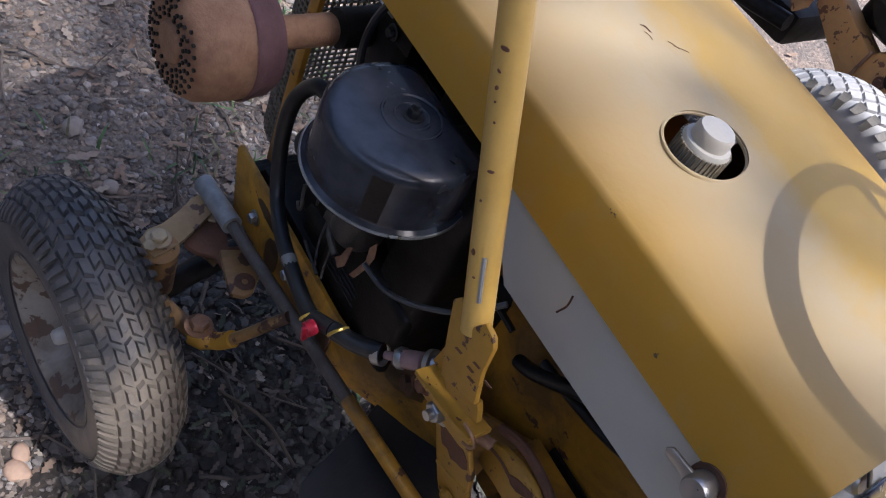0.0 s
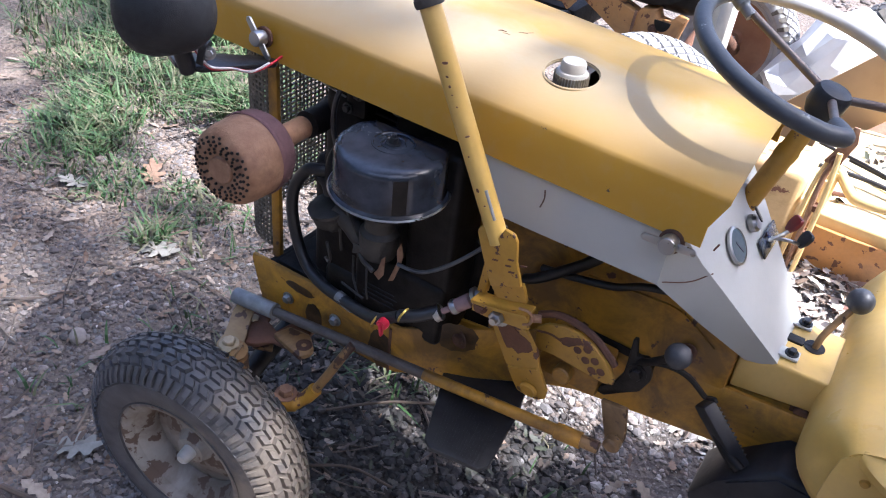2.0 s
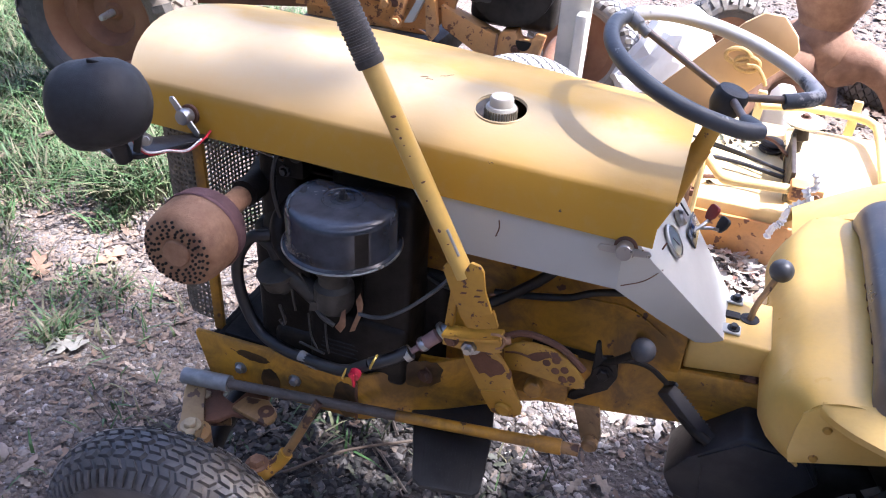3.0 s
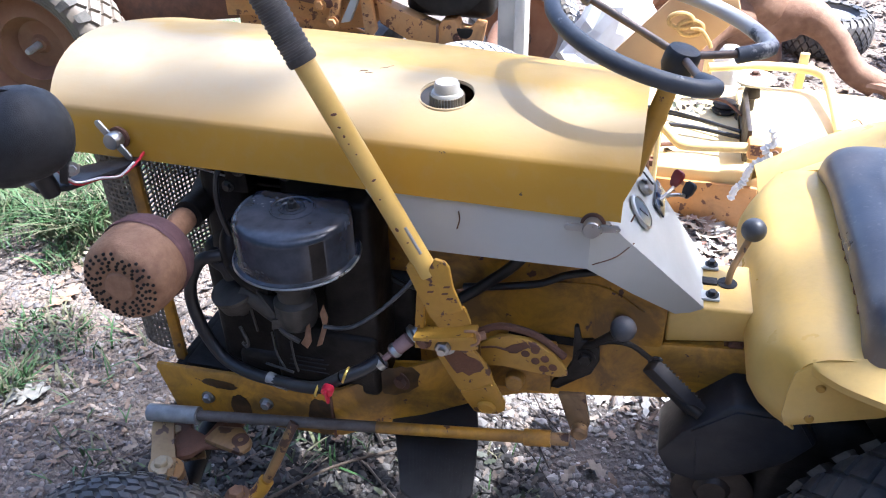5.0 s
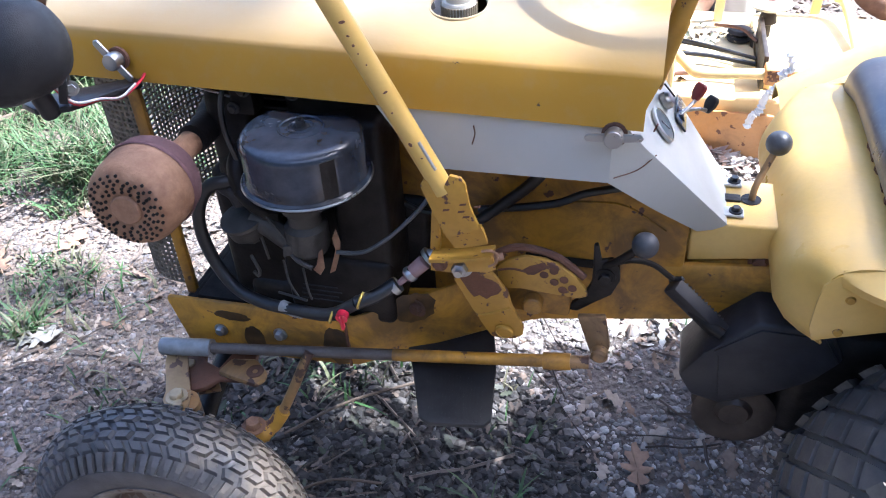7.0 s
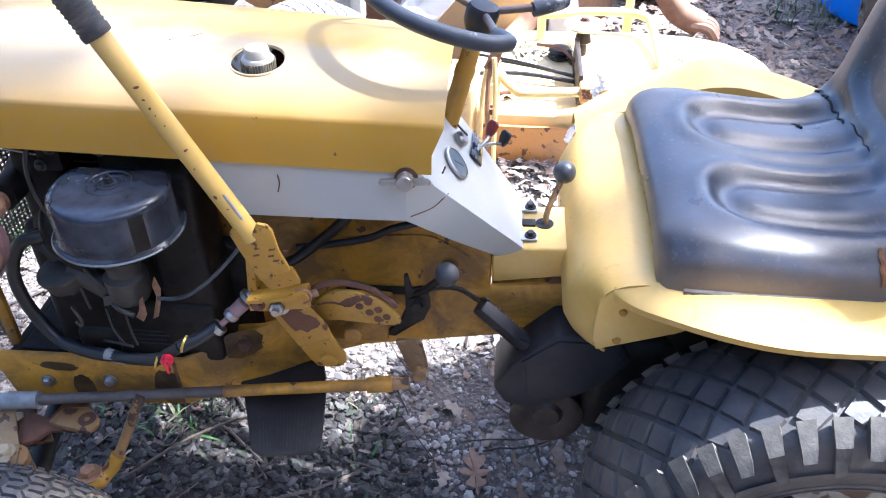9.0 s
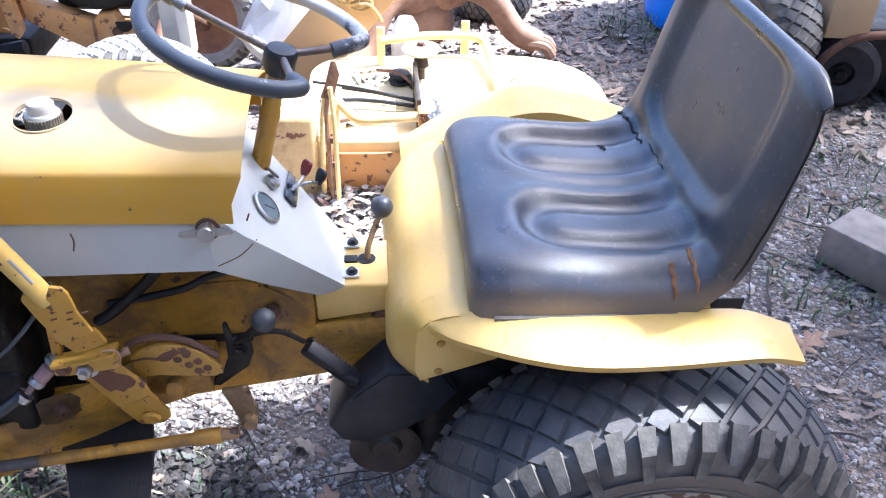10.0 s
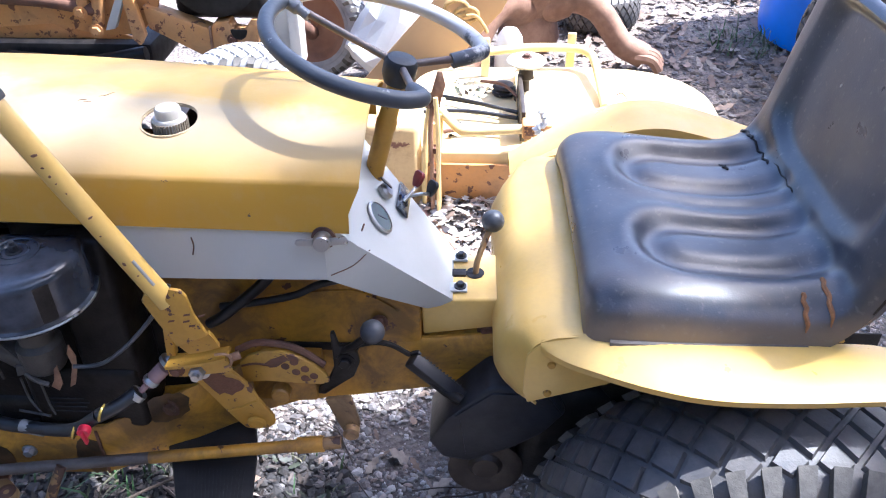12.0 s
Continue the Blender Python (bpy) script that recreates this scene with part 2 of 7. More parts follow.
def soil():
    m = Nodes("gravelly_soil")
    big = m.ramp(m.noise(1.1, 6, 0.6, 0.4), (0.38, 0.0), (0.62, 1.0))
    c = m.mix(big, (0.165, 0.138, 0.120), (0.30, 0.222, 0.165))
    c = m.mix(m.ramp(m.noise(34, 6, 0.7), (0.35, 0.0), (0.70, 0.85)), c, (0.075, 0.064, 0.058))
    c = m.mix(m.ramp(m.noise(4.5, 5, 0.65), (0.46, 0.0), (0.62, 0.6)), c, (0.10, 0.088, 0.08))
    # dark soil under the engine: oil, plus the tractor's shade painted in
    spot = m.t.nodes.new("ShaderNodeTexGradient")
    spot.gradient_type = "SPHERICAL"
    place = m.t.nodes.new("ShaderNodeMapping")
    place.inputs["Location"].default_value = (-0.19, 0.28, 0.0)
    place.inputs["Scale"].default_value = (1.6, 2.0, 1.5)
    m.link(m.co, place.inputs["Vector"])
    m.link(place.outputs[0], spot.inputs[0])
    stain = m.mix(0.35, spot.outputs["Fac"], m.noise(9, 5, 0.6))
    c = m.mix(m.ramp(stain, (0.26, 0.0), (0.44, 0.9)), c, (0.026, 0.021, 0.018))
    v = m.voronoi(75)
    c = m.mix(m.ramp(m.noise(95, 4), (0.6, 0.0), (0.72, 0.6)), c, (0.27, 0.24, 0.21))
    h = m.mix(0.5, v.outputs["Distance"], m.noise(60, 6, 0.7))
    m.bump(h, 1.0, 0.016)
    return m.done(c, 0.92)


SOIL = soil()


def island(name, cols, rough=0.85, grain=90):
    m = Nodes(name)
    stops = [((i + 0.0) / len(cols), c) for i, c in enumerate(cols)]
    c = m.ramp(m.random(True), *stops)
    c = m.mix(m.ramp(m.noise(grain, 4), (0.35, 0.0), (0.75, 0.5)), c, tuple(v * 0.55 for v in cols[0]))
    m.bump(m.noise(grain * 2, 3), 0.35, 0.001)
    return m.done(c, rough)


GRAVEL = island("gravel_stone", [(0.24, 0.226, 0.215), (0.33, 0.305, 0.282), (0.10, 0.092, 0.088), (0.37, 0.325, 0.28), (0.25, 0.23, 0.222), (0.15, 0.137, 0.13), (0.30, 0.222, 0.172), (0.46, 0.43, 0.395)])
# dark copy of the gravel: shade under the tractor put into its colour
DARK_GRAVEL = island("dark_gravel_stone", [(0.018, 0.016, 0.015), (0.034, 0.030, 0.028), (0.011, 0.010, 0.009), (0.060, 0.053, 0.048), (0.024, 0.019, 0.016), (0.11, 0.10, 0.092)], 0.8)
CRUMB = island("soil_crumb", [(0.145, 0.122, 0.108), (0.215, 0.172, 0.142), (0.070, 0.060, 0.055), (0.28, 0.22, 0.172), (0.175, 0.162, 0.158)])
CLOD = island("soil_clod", [(0.11, 0.095, 0.085), (0.19, 0.168, 0.155), (0.055, 0.048, 0.045), (0.28, 0.24, 0.21), (0.14, 0.127, 0.122), (0.23, 0.168, 0.125)], 0.85)
LEAF_LITTER = island("dry_leaf", [(0.20, 0.13, 0.09), (0.29, 0.205, 0.145), (0.13, 0.09, 0.065), (0.30, 0.225, 0.165), (0.22, 0.165, 0.13), (0.36, 0.30, 0.235)], 0.8)
DARK_LITTER = island("dark_leaf", [(0.035, 0.026, 0.020), (0.075, 0.054, 0.042), (0.02, 0.016, 0.014), (0.16, 0.12, 0.09), (0.045, 0.038, 0.034), (0.055, 0.065, 0.035)], 0.6)
# brighter leaf copy: the sun's glare is put into these colours
PALE_LITTER = island("sun_bright_leaf", [(0.62, 0.55, 0.46), (0.70, 0.64, 0.56), (0.34, 0.19, 0.12), (0.64, 0.58, 0.49), (0.26, 0.10, 0.07), (0.72, 0.68, 0.61)], 0.8)
TWIG = island("twig_bark", [(0.11, 0.085, 0.07), (0.19, 0.15, 0.12), (0.07, 0.055, 0.045)])
GRASS = island("grass_blade", [(0.045, 0.105, 0.028), (0.07, 0.145, 0.045), (0.035, 0.08, 0.026), (0.11, 0.15, 0.06), (0.16, 0.145, 0.085)], 0.6, 50)
TREE_LEAF = island("tree_leaf", [(0.04, 0.09, 0.02), (0.06, 0.12, 0.03), (0.03, 0.07, 0.015)], 0.6, 20)
BARK = plain("tree_bark", (0.10, 0.075, 0.055), 0.9, 0.0, 0.4, 12, 0.9)


# ---- mesh helpers ----
def to_mesh(bm, name, material, smooth=False):
    bmesh.ops.recalc_face_normals(bm, faces=bm.faces[:])
    me = bpy.data.meshes.new(name)
    bm.to_mesh(me)
    bm.free()
    me.materials.append(material)
    if smooth:
        for p in me.polygons:
            p.use_smooth = True
        me.set_sharp_from_angle(angle=radians(38))
    return me


def part(name, bm, material, parent, label="", smooth=True):
    ob = new(name, to_mesh(bm, name, material, smooth))
    ob.parent = parent
    if label:
        ob["label"] = label
    return ob


def pieces(name, bms, material, parent, label="", smooth=True):
    for bm in bms:
        part(name, bm, material, parent, label, smooth)


def thing(name, label, category, group="", kind="", at=None):
    ob = new(name)
    ob.empty_display_size = 0.05
    if at is not None:
        ob.matrix_world = at
    return tagged(ob, label, category, group, kind)


def solo(name, bm, material, label, category, group="", kind="", smooth=True, at=None):
    ob = new(name, to_mesh(bm, name, material, smooth))
    if at is not None:
        ob.matrix_world = at
    return tagged(ob, label, category, group, kind)


def moved(bm, m):
    bmesh.ops.transform(bm, matrix=m, verts=bm.verts[:])
    return bm


def merged(*bms):
    out = bmesh.new()
    for b in bms:
        me = bpy.data.meshes.new("joined")
        b.to_mesh(me)
        b.free()
        out.from_mesh(me)
        bpy.data.meshes.remove(me)
    return out


def box(lo, hi, bevel=0.003, seg=2):
    bm = bmesh.new()
    lo, hi = Vector(lo), Vector(hi)
    bmesh.ops.create_cube(bm, size=1, matrix=Matrix.Translation((lo + hi) / 2) @ Matrix.Diagonal((*(hi - lo), 1)))
    if bevel:
        bmesh.ops.bevel(bm, geom=bm.edges[:], offset=bevel, segments=seg, affect="EDGES", profile=0.5)
    return bm


def prism(poly, thick, m=Matrix(), bevel=0.002, seg=2):
    """A flat outline in x and y, thick along z from 0, at the pose m."""
    bm = bmesh.new()
    f = bm.faces.new([bm.verts.new((x, y, 0)) for x, y in poly])
    r = bmesh.ops.extrude_face_region(bm, geom=[f])
    bmesh.ops.translate(bm, verts=[v for v in r["geom"] if isinstance(v, bmesh.types.BMVert)], vec=(0, 0, thick))
    bmesh.ops.recalc_face_normals(bm, faces=bm.faces[:])
    if bevel:
        bmesh.ops.bevel(bm, geom=bm.edges[:], offset=bevel, segments=seg, affect="EDGES", profile=0.5, clamp_overlap=True)
    return moved(bm, m)


def side(y):
    """The pose that lays an outline given in x and z upright, its thickness going towards -y from y."""
    return Matrix(((1, 0, 0, 0), (0, 0, -1, y), (0, 1, 0, 0), (0, 0, 0, 1)))


def smooth_line(pts, n=6):
    pts = [Vector(p) for p in pts]
    if len(pts) < 3:
        return pts
    out = []
    ext = [2 * pts[0] - pts[1]] + pts + [2 * pts[-1] - pts[-2]]
    for a, b, c, d in zip(ext, ext[1:], ext[2:], ext[3:]):
        for k in range(n):
            t = k / n
            out.append(0.5 * (2 * b + (c - a) * t + (2 * a - 5 * b + 4 * c - d) * t * t + (3 * b - a - 3 * c + d) * t ** 3))
    return out + [pts[-1]]


def tube(pts, r, sides=12, n=6, curved=True, closed=False):
    pts = smooth_line(pts, n) if curved and not closed else [Vector(p) for p in pts]
    bm = bmesh.new()
    rings, ref = [], None
    count = len(pts)
    for i, p in enumerate(pts):
        if closed:
            d = (pts[(i + 1) % count] - pts[i - 1]).normalized()
        else:
            d = (pts[min(i + 1, count - 1)] - pts[max(i - 1, 0)]).normalized()
        if ref is None:
            ref = d.orthogonal().normalized()
        ref = (ref - d * ref.dot(d)).normalized()
        other = d.cross(ref)
        rr = r[min(i, len(r) - 1)] if isinstance(r, (list, tuple)) else r
        rings.append([bm.verts.new(p + rr * (math.cos(a) * ref + math.sin(a) * other)) for a in (2 * math.pi * k / sides for k in range(sides))])
    pairs = list(zip(rings, rings[1:])) + ([(rings[-1], rings[0])] if closed else [])
    for a, b in pairs:
        for k in range(sides):
            bm.faces.new((a[k], a[(k + 1) % sides], b[(k + 1) % sides], b[k]))
    if not closed:
        bm.faces.new(rings[0][::-1])
        bm.faces.new(rings[-1])
    return bm


def lathe(profile, sides=40, m=Matrix()):
    """A profile of (radius, height) turned about z; ends at radius 0 are closed."""
    bm = bmesh.new()
    rings = []
    for r, h in profile:
        if r < 1e-6:
            rings.append([bm.verts.new((0, 0, h))])
        else:
            rings.append([bm.verts.new((r * math.cos(2 * math.pi * k / sides), r * math.sin(2 * math.pi * k / sides), h)) for k in range(sides)])
    for a, b in zip(rings, rings[1:]):
        for k in range(sides):
            j = (k + 1) % sides
            if len(a) == 1 and len(b) > 1:
                bm.faces.new((a[0], b[k], b[j]))
            elif len(b) == 1 and len(a) > 1:
                bm.faces.new((a[k], a[j], b[0]))
            elif len(a) > 1:
                bm.faces.new((a[k], a[j], b[j], b[k]))
    return moved(bm, m)


def along(a, b):
    """The pose whose z axis runs from a to b."""
    a, b = Vector(a), Vector(b)
    return Matrix.Translation(a) @ (b - a).to_track_quat("Z", "Y").to_matrix().to_4x4()


def hex_bolt(at, way, r=0.007, h=0.005, washer=True):
    m = along(at, Vector(at) + Vector(way))
    bm = lathe([(0, 0), (r * 0.98, 0), (r, h * 0.2), (r, h * 0.8), (r * 0.85, h), (0, h)], 6, m @ pose(0, 0, 0.0015 if washer else 0))
    if washer:
        bm = merged(bm, lathe([(0, 0), (r * 1.5, 0), (r * 1.5, 0.0016), (0, 0.0016)], 18, m))
    return bm


def ball(c, r, seg=20):
    bm = bmesh.new()
    bmesh.ops.create_uvsphere(bm, u_segments=seg, v_segments=seg // 2 + 2, radius=r, matrix=Matrix.Translation(c))
    return bm


def capsule_outline(w, h, n=6, taper=1.0):
    """A rounded plate outline, w wide at the top, h high."""
    pts = []
    r = w / 2 * 0.9
    for cx, cy, a0 in ((w / 2 - r, h - r, 0), (-w / 2 + r, h - r, 90), (-w / 2 * taper + r, r, 180), (w / 2 * taper - r, r, 270)):
        for k in range(n + 1):
            a = radians(a0 + 90 * k / n)
            pts.append((cx + r * math.cos(a), cy + r * math.sin(a)))
    return pts


def sheet(rows, thick=0.0):
    """A quad sheet through rows of points; with thickness along its normals when given."""
    bm = bmesh.new()
    vs = [[bm.verts.new(p) for p in row] for row in rows]
    for a, b in zip(vs, vs[1:]):
        for k in range(len(a) - 1):
            bm.faces.new((a[k], a[k + 1], b[k + 1], b[k]))
    if thick:
        bmesh.ops.recalc_face_normals(bm, faces=bm.faces[:])
        bmesh.ops.solidify(bm, geom=bm.faces[:], thickness=thick)
    return bm


def raw(name, verts, faces, material, smooth=False):
    me = bpy.data.meshes.new(name)
    me.from_pydata([tuple(v) for v in verts], [], [tuple(f) for f in faces])
    me.materials.append(material)
    me.validate()
    if smooth:
        for p in me.polygons:
            p.use_smooth = True
    return me


# ---- ground ----
def ground_height(x, y):
    near = math.exp(-((x - 0.5) ** 2 + (y - 0.5) ** 2) / 9)
    near_wheel = 0.013 * math.exp(-((x / 0.12) ** 2 + ((y + 0.36) / 0.10) ** 2))
    mound = 0.075 * math.exp(-(((x - 0.66) / 0.26) ** 2 + ((y - 0.93) / 0.13) ** 2))
    return near_wheel + mound + 0.018 * near * noise.noise((x * 1.7, y * 1.7, 3.1)) + 0.008 * near * noise.noise((x * 6, y * 6, 8.0)) - 0.006


def build_ground():
    xs = [-900, -300, -80, -20, -8, -5] + [-4 + 0.08 * k for k in range(100)] + [5, 8, 20, 80, 300, 900]
    ys = [-900, -300, -80, -20, -8, -5, -3] + [-2 + 0.08 * k for k in range(90)] + [6, 9, 20, 80, 300, 900]
    bm = sheet([[(x, y, ground_height(x, y)) for x in xs] for y in ys])
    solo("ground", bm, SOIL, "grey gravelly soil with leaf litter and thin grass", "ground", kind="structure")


build_ground()


# ---- the garden tractor ----
tractor = thing("garden_tractor", "old yellow and white garden tractor with black vinyl seat on gravel", "garden tractor")

HOOD_MID = -0.018


def hood_far(x):
    return 0.135 - 0.05 * max(0.0, (x - 0.1) / 0.46) ** 1.5


def hood_front(y):
    return -0.107 - 0.050 * max(0.0, 1 - ((y - HOOD_MID) / 0.155) ** 2)


def build_hood():
    cols = 40
    rows = []
    for i in range(cols + 1):
        s = i / cols
        ring = []
        far = hood_far(-0.1 + 0.66 * s)
        half = (far + 0.174) / 2
        mid = (far - 0.174) / 2
        drop = -0.013 * s
        crown = 0.026 + 0.004 * s
        prof = [(-half - 0.012, 0.729), (-half - 0.008, 0.750), (-half - 0.002, 0.778), (-half - 0.0005, 0.7815), (-half + 0.002, 0.7832)]
        for k in range(1, 16):
            u = -1 + 2 * k / 16
            prof.append((half * u, 0.783 + crown * (1 - abs(u) ** 1.75)))
        prof += [(-a, z) for a, z in prof[:5]][::-1]
        for a, z in prof:
            y = mid + a
            x0 = hood_front(y) if z > 0.7 else -0.1
            x1 = 0.558 - (0.012 if z < 0.76 else 0.0)
            ring.append((x0 + (x1 - x0) * s, y, z + drop))
        rows.append(ring)
    bm = sheet(rows, 0.0022)
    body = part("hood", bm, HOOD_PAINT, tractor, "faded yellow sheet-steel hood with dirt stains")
    cut = new("cutter", to_mesh(lathe([(0, 0.7), (0.0305, 0.7), (0.0305, 0.9), (0, 0.9)], 48, pose(0.343, -0.089, 0)), "cutter", HOOD_PAINT))
    mod = body.modifiers.new("hole", "BOOLEAN")
    mod.operation, mod.object, mod.solver = "DIFFERENCE", cut, "EXACT"
    deps = bpy.context.evaluated_depsgraph_get()
    made = bpy.data.meshes.new_from_object(body.evaluated_get(deps))
    body.modifiers.clear()
    body.data = made
    bpy.data.objects.remove(cut)
    made.set_sharp_from_angle(angle=radians(38))
    # rolled lip round the filler hole
    ring = [(0.343 + 0.0312 * math.cos(a), -0.089 + 0.0312 * math.sin(a), 0.7945 + 0.0312 * 0.12 * math.sin(a)) for a in (2 * math.pi * k / 40 for k in range(40))]
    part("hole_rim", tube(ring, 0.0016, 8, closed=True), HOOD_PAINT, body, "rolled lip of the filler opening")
    # black scuffs on the top
    rnd = random.Random(21)
    for x, y, n in ((0.236, -0.062, 3), (0.252, -0.046, 2)):
        for _ in range(n):
            a, b = x + rnd.uniform(-0.008, 0.008), y + rnd.uniform(-0.006, 0.006)
            pts = []
            for k in range(4):
                px, py = a + 0.003 * k, b + 0.0012 * math.sin(k * 1.1 + a * 900) + (0.0015 + 0.08 * (b + 0.055)) * k
                s = (px + 0.13) / 0.69
                far = hood_far(-0.1 + 0.66 * s)
                u = (py - (far - 0.174) / 2) / ((far + 0.174) / 2)
                pts.append((px, py, 0.783 + (0.026 + 0.004 * s) * (1 - abs(u) ** 1.75) - 0.013 * s + 0.0002))
            part("scuff_mark", tube(pts, 0.00025, 5), RUST_DARK, body)
    return body


hood = build_hood()


def wing_knob(at, turn):
    """A thumb screw: round boss with two flat wings, pointing to -y."""
    x, y, z = at
    m = along((x, y, z), (x, y - 1, z + 0.12))
    knob = part("hood_knob", lathe([(0, 0), (0.0090, 0), (0.0098, 0.004), (0.0094, 0.013), (0.0084, 0.0150), (0, 0.0155)], 24, m), STEEL, tractor, "grey steel wing knob")
    wings = [prism([(s * 0.008, -0.0045), (s * 0.026, -0.0038), (s * 0.029, 0.0), (s * 0.026, 0.0042), (s * 0.008, 0.0045)], 0.0035,
                           m @ pose(0, 0, 0.006, 0, 0, turn), 0.0012) for s in (1, -1)]
    pieces("wing", wings, STEEL, knob)
    part("washer", lathe([(0, -0.004), (0.0128, -0.004), (0.0128, 0.0), (0, 0.0)], 24, m), RUST_DARK, knob, "rust-stained washer")
    return knob


wing_knob((-0.015, -0.190, 0.754), -48)
wing_knob((0.519, -0.188, 0.711), 4)


def fuel_cap():
    x, y = 0.343, -0.089
    cap = part("fuel_cap", lathe([(0, 0.765), (0.0178, 0.765), (0.0182, 0.770), (0.0182, 0.797), (0.0168, 0.7995), (0.0140, 0.800), (0.0140, 0.808), (0.0125, 0.8105), (0, 0.811)], 36, pose(x, y, 0)), CAP_GREY, tractor, "off-white plastic fuel cap with ribbed skirt")
    ribs = []
    for k in range(36):
        a = 2 * math.pi * k / 36
        ribs.append(box((0.0176, -0.0010, 0.768), (0.0196, 0.0010, 0.7965), 0))
        moved(ribs[-1], pose(x, y, 0, 0, 0, math.degrees(a)))
    pieces("rib", ribs, CAP_RIB, cap, "", False)
    part("filler_neck", lathe([(0.015, 0.735), (0.017, 0.735), (0.017, 0.766), (0.015, 0.766)], 28, pose(x, y, 0)), STEEL, cap)
    part("fuel_tank", box((0.31, -0.15, 0.695), (0.50, 0.10, 0.745), 0.012, 3), BLACK_OILY, tractor, "black steel fuel tank under the hood")


fuel_cap()


# ---- grille ----
def grille_line(step):
    """Points of the bowed grille in plan, evenly spaced, from the near post to the far one."""
    fine = []
    for k in range(401):
        a = math.pi * k / 400
        c, q = math.cos(a), math.sin(a)
        fine.append(Vector((-0.038 - 0.092 * abs(q) ** 0.62, -0.012 - 0.132 * math.copysign(abs(c) ** 0.62, c), 0)))
    out, gone = [fine[0]], 0.0
    for a, b in zip(fine, fine[1:]):
        gone += (b - a).length
        if gone >= step:
            out.append(b)
            gone = 0.0
    return out


def build_grille():
    line = grille_line(0.0078)
    z0, z1 = 0.398, 0.752
    bars = [box((p.x - 0.0013, p.y - 0.0013, z0), (p.x + 0.0013, p.y + 0.0013, z1), 0) for p in line]
    verts, faces = [], []
    for k in range(46):
        z = z0 + 0.0078 * k
        base = len(verts)
        for i, p in enumerate(line):
            d = (line[min(i + 1, len(line) - 1)] - line[max(i - 1, 0)]).normalized()
            n = Vector((-d.y, d.x, 0)) * 0.0012
            for s, dz in ((-1, -0.0014), (1, -0.0014), (1, 0.0014), (-1, 0.0014)):
                verts.append((p.x + s * n.x, p.y + s * n.y, z + dz))
        for i in range(len(line) - 1):
            a, b = base + 4 * i, base + 4 * (i + 1)
            for j in range(4):
                faces.append((a + j, a + (j + 1) % 4, b + (j + 1) % 4, b + j))
    me = bpy.data.meshes.new("lattice")
    me.from_pydata(verts, [], faces)
    lat = bmesh.new()
    lat.from_mesh(me)
    bpy.data.meshes.remove(me)
    g = part("grille", merged(lat, *bars), GRILLE_STEEL, tractor, "bowed perforated steel grille with square holes", smooth=False)
    part("grille_post", box((-0.047, -0.152, 0.385), (-0.031, -0.144, 0.755), 0.002), YELLOW_DIRTY, g, "yellow corner post")
    part("grille_post", box((-0.047, 0.120, 0.385), (-0.031, 0.128, 0.755), 0.002), YELLOW_DIRTY, g, "yellow corner post")


GRILLE_STEEL = plain("grille_steel", (0.16, 0.14, 0.11), 0.6, 0.3, 0.3, 60, 0.2)
build_grille()


# ---- headlamp on its bracket ----
def build_headlamp():
    c = Vector((-0.012, -0.330, 0.824))
    fwd = Vector((-0.75, -0.15, -0.22)).normalized()
    m = along(c, c - fwd) @ Matrix.Scale(0.84, 4)
    R = 0.0545
    prof = [(0.0, 0.058), (0.016, 0.057), (0.031, 0.052), (0.043, 0.043), (0.050, 0.030), (0.0535, 0.013), (R, -0.005), (R + 0.001, -0.022), (R - 0.002, -0.036), (R - 0.005, -0.040), (0.046, -0.042), (0, -0.046)]
    lamp = part("headlamp", lathe(prof, 44, m), HEADLAMP_BLACK, tractor, "matt black domed headlamp shell seen from behind")
    part("lens", lathe([(0, -0.052), (0.03, -0.050), (0.046, -0.0435), (0.045, -0.0425), (0, -0.047)], 36, m), GLASS_DIAL, lamp, "glass lamp lens")
    part("vent", box((-0.006, -0.002, -0.001), (0.006, 0.002, 0.003), 0.001), BLACK_OILY, lamp).matrix_world = Matrix.Translation((-0.008, -0.334, 0.8695)) @ pose(0, 0, 0, 0, 12, 25)
    base = part("bracket", prism([(-0.060, -0.302), (-0.030, -0.318), (-0.005, -0.300), (0.004, -0.25), (0.012, -0.200), (0.004, -0.188), (-0.012, -0.192), (-0.050, -0.262)], 0.007, pose(0, 0, 0.687, -11, 0, 0), 0.0025), BLACK_PLASTIC, lamp, "black plastic lamp bracket")
    part("foot", lathe([(0, 0), (0.010, 0), (0.010, 0.02), (0.008, 0.046), (0, 0.046)], 18, along((-0.022, -0.300, 0.745), (-0.020, -0.318, 0.80))), BLACK_PLASTIC, lamp)
    part("pivot_lug", prism(capsule_outline(0.020, 0.030), 0.008, along((-0.006, -0.290, 0.752), (-0.05, -0.31, 0.765)), 0.0015), BLACK_PLASTIC, lamp)
    part("screw", hex_bolt((0.000, -0.288, 0.768), (0.6, -0.7, 0.2), 0.005, 0.004), STEEL, lamp, "small steel screw")
    part("red_wire", tube([(-0.012, -0.300, 0.778), (0.000, -0.290, 0.752), (0.008, -0.262, 0.744), (0.012, -0.235, 0.733), (0.014, -0.205, 0.735), (0.010, -0.185, 0.736)], 0.0018, 8), RED_WIRE, lamp, "red wire")
    part("white_wire", tube([(-0.010, -0.300, 0.778), (0.002, -0.292, 0.755), (0.010, -0.265, 0.746), (0.013, -0.238, 0.7345), (0.014, -0.21, 0.737)], 0.0014, 8), WHITE_WIRE, lamp, "pale wire")


build_headlamp()


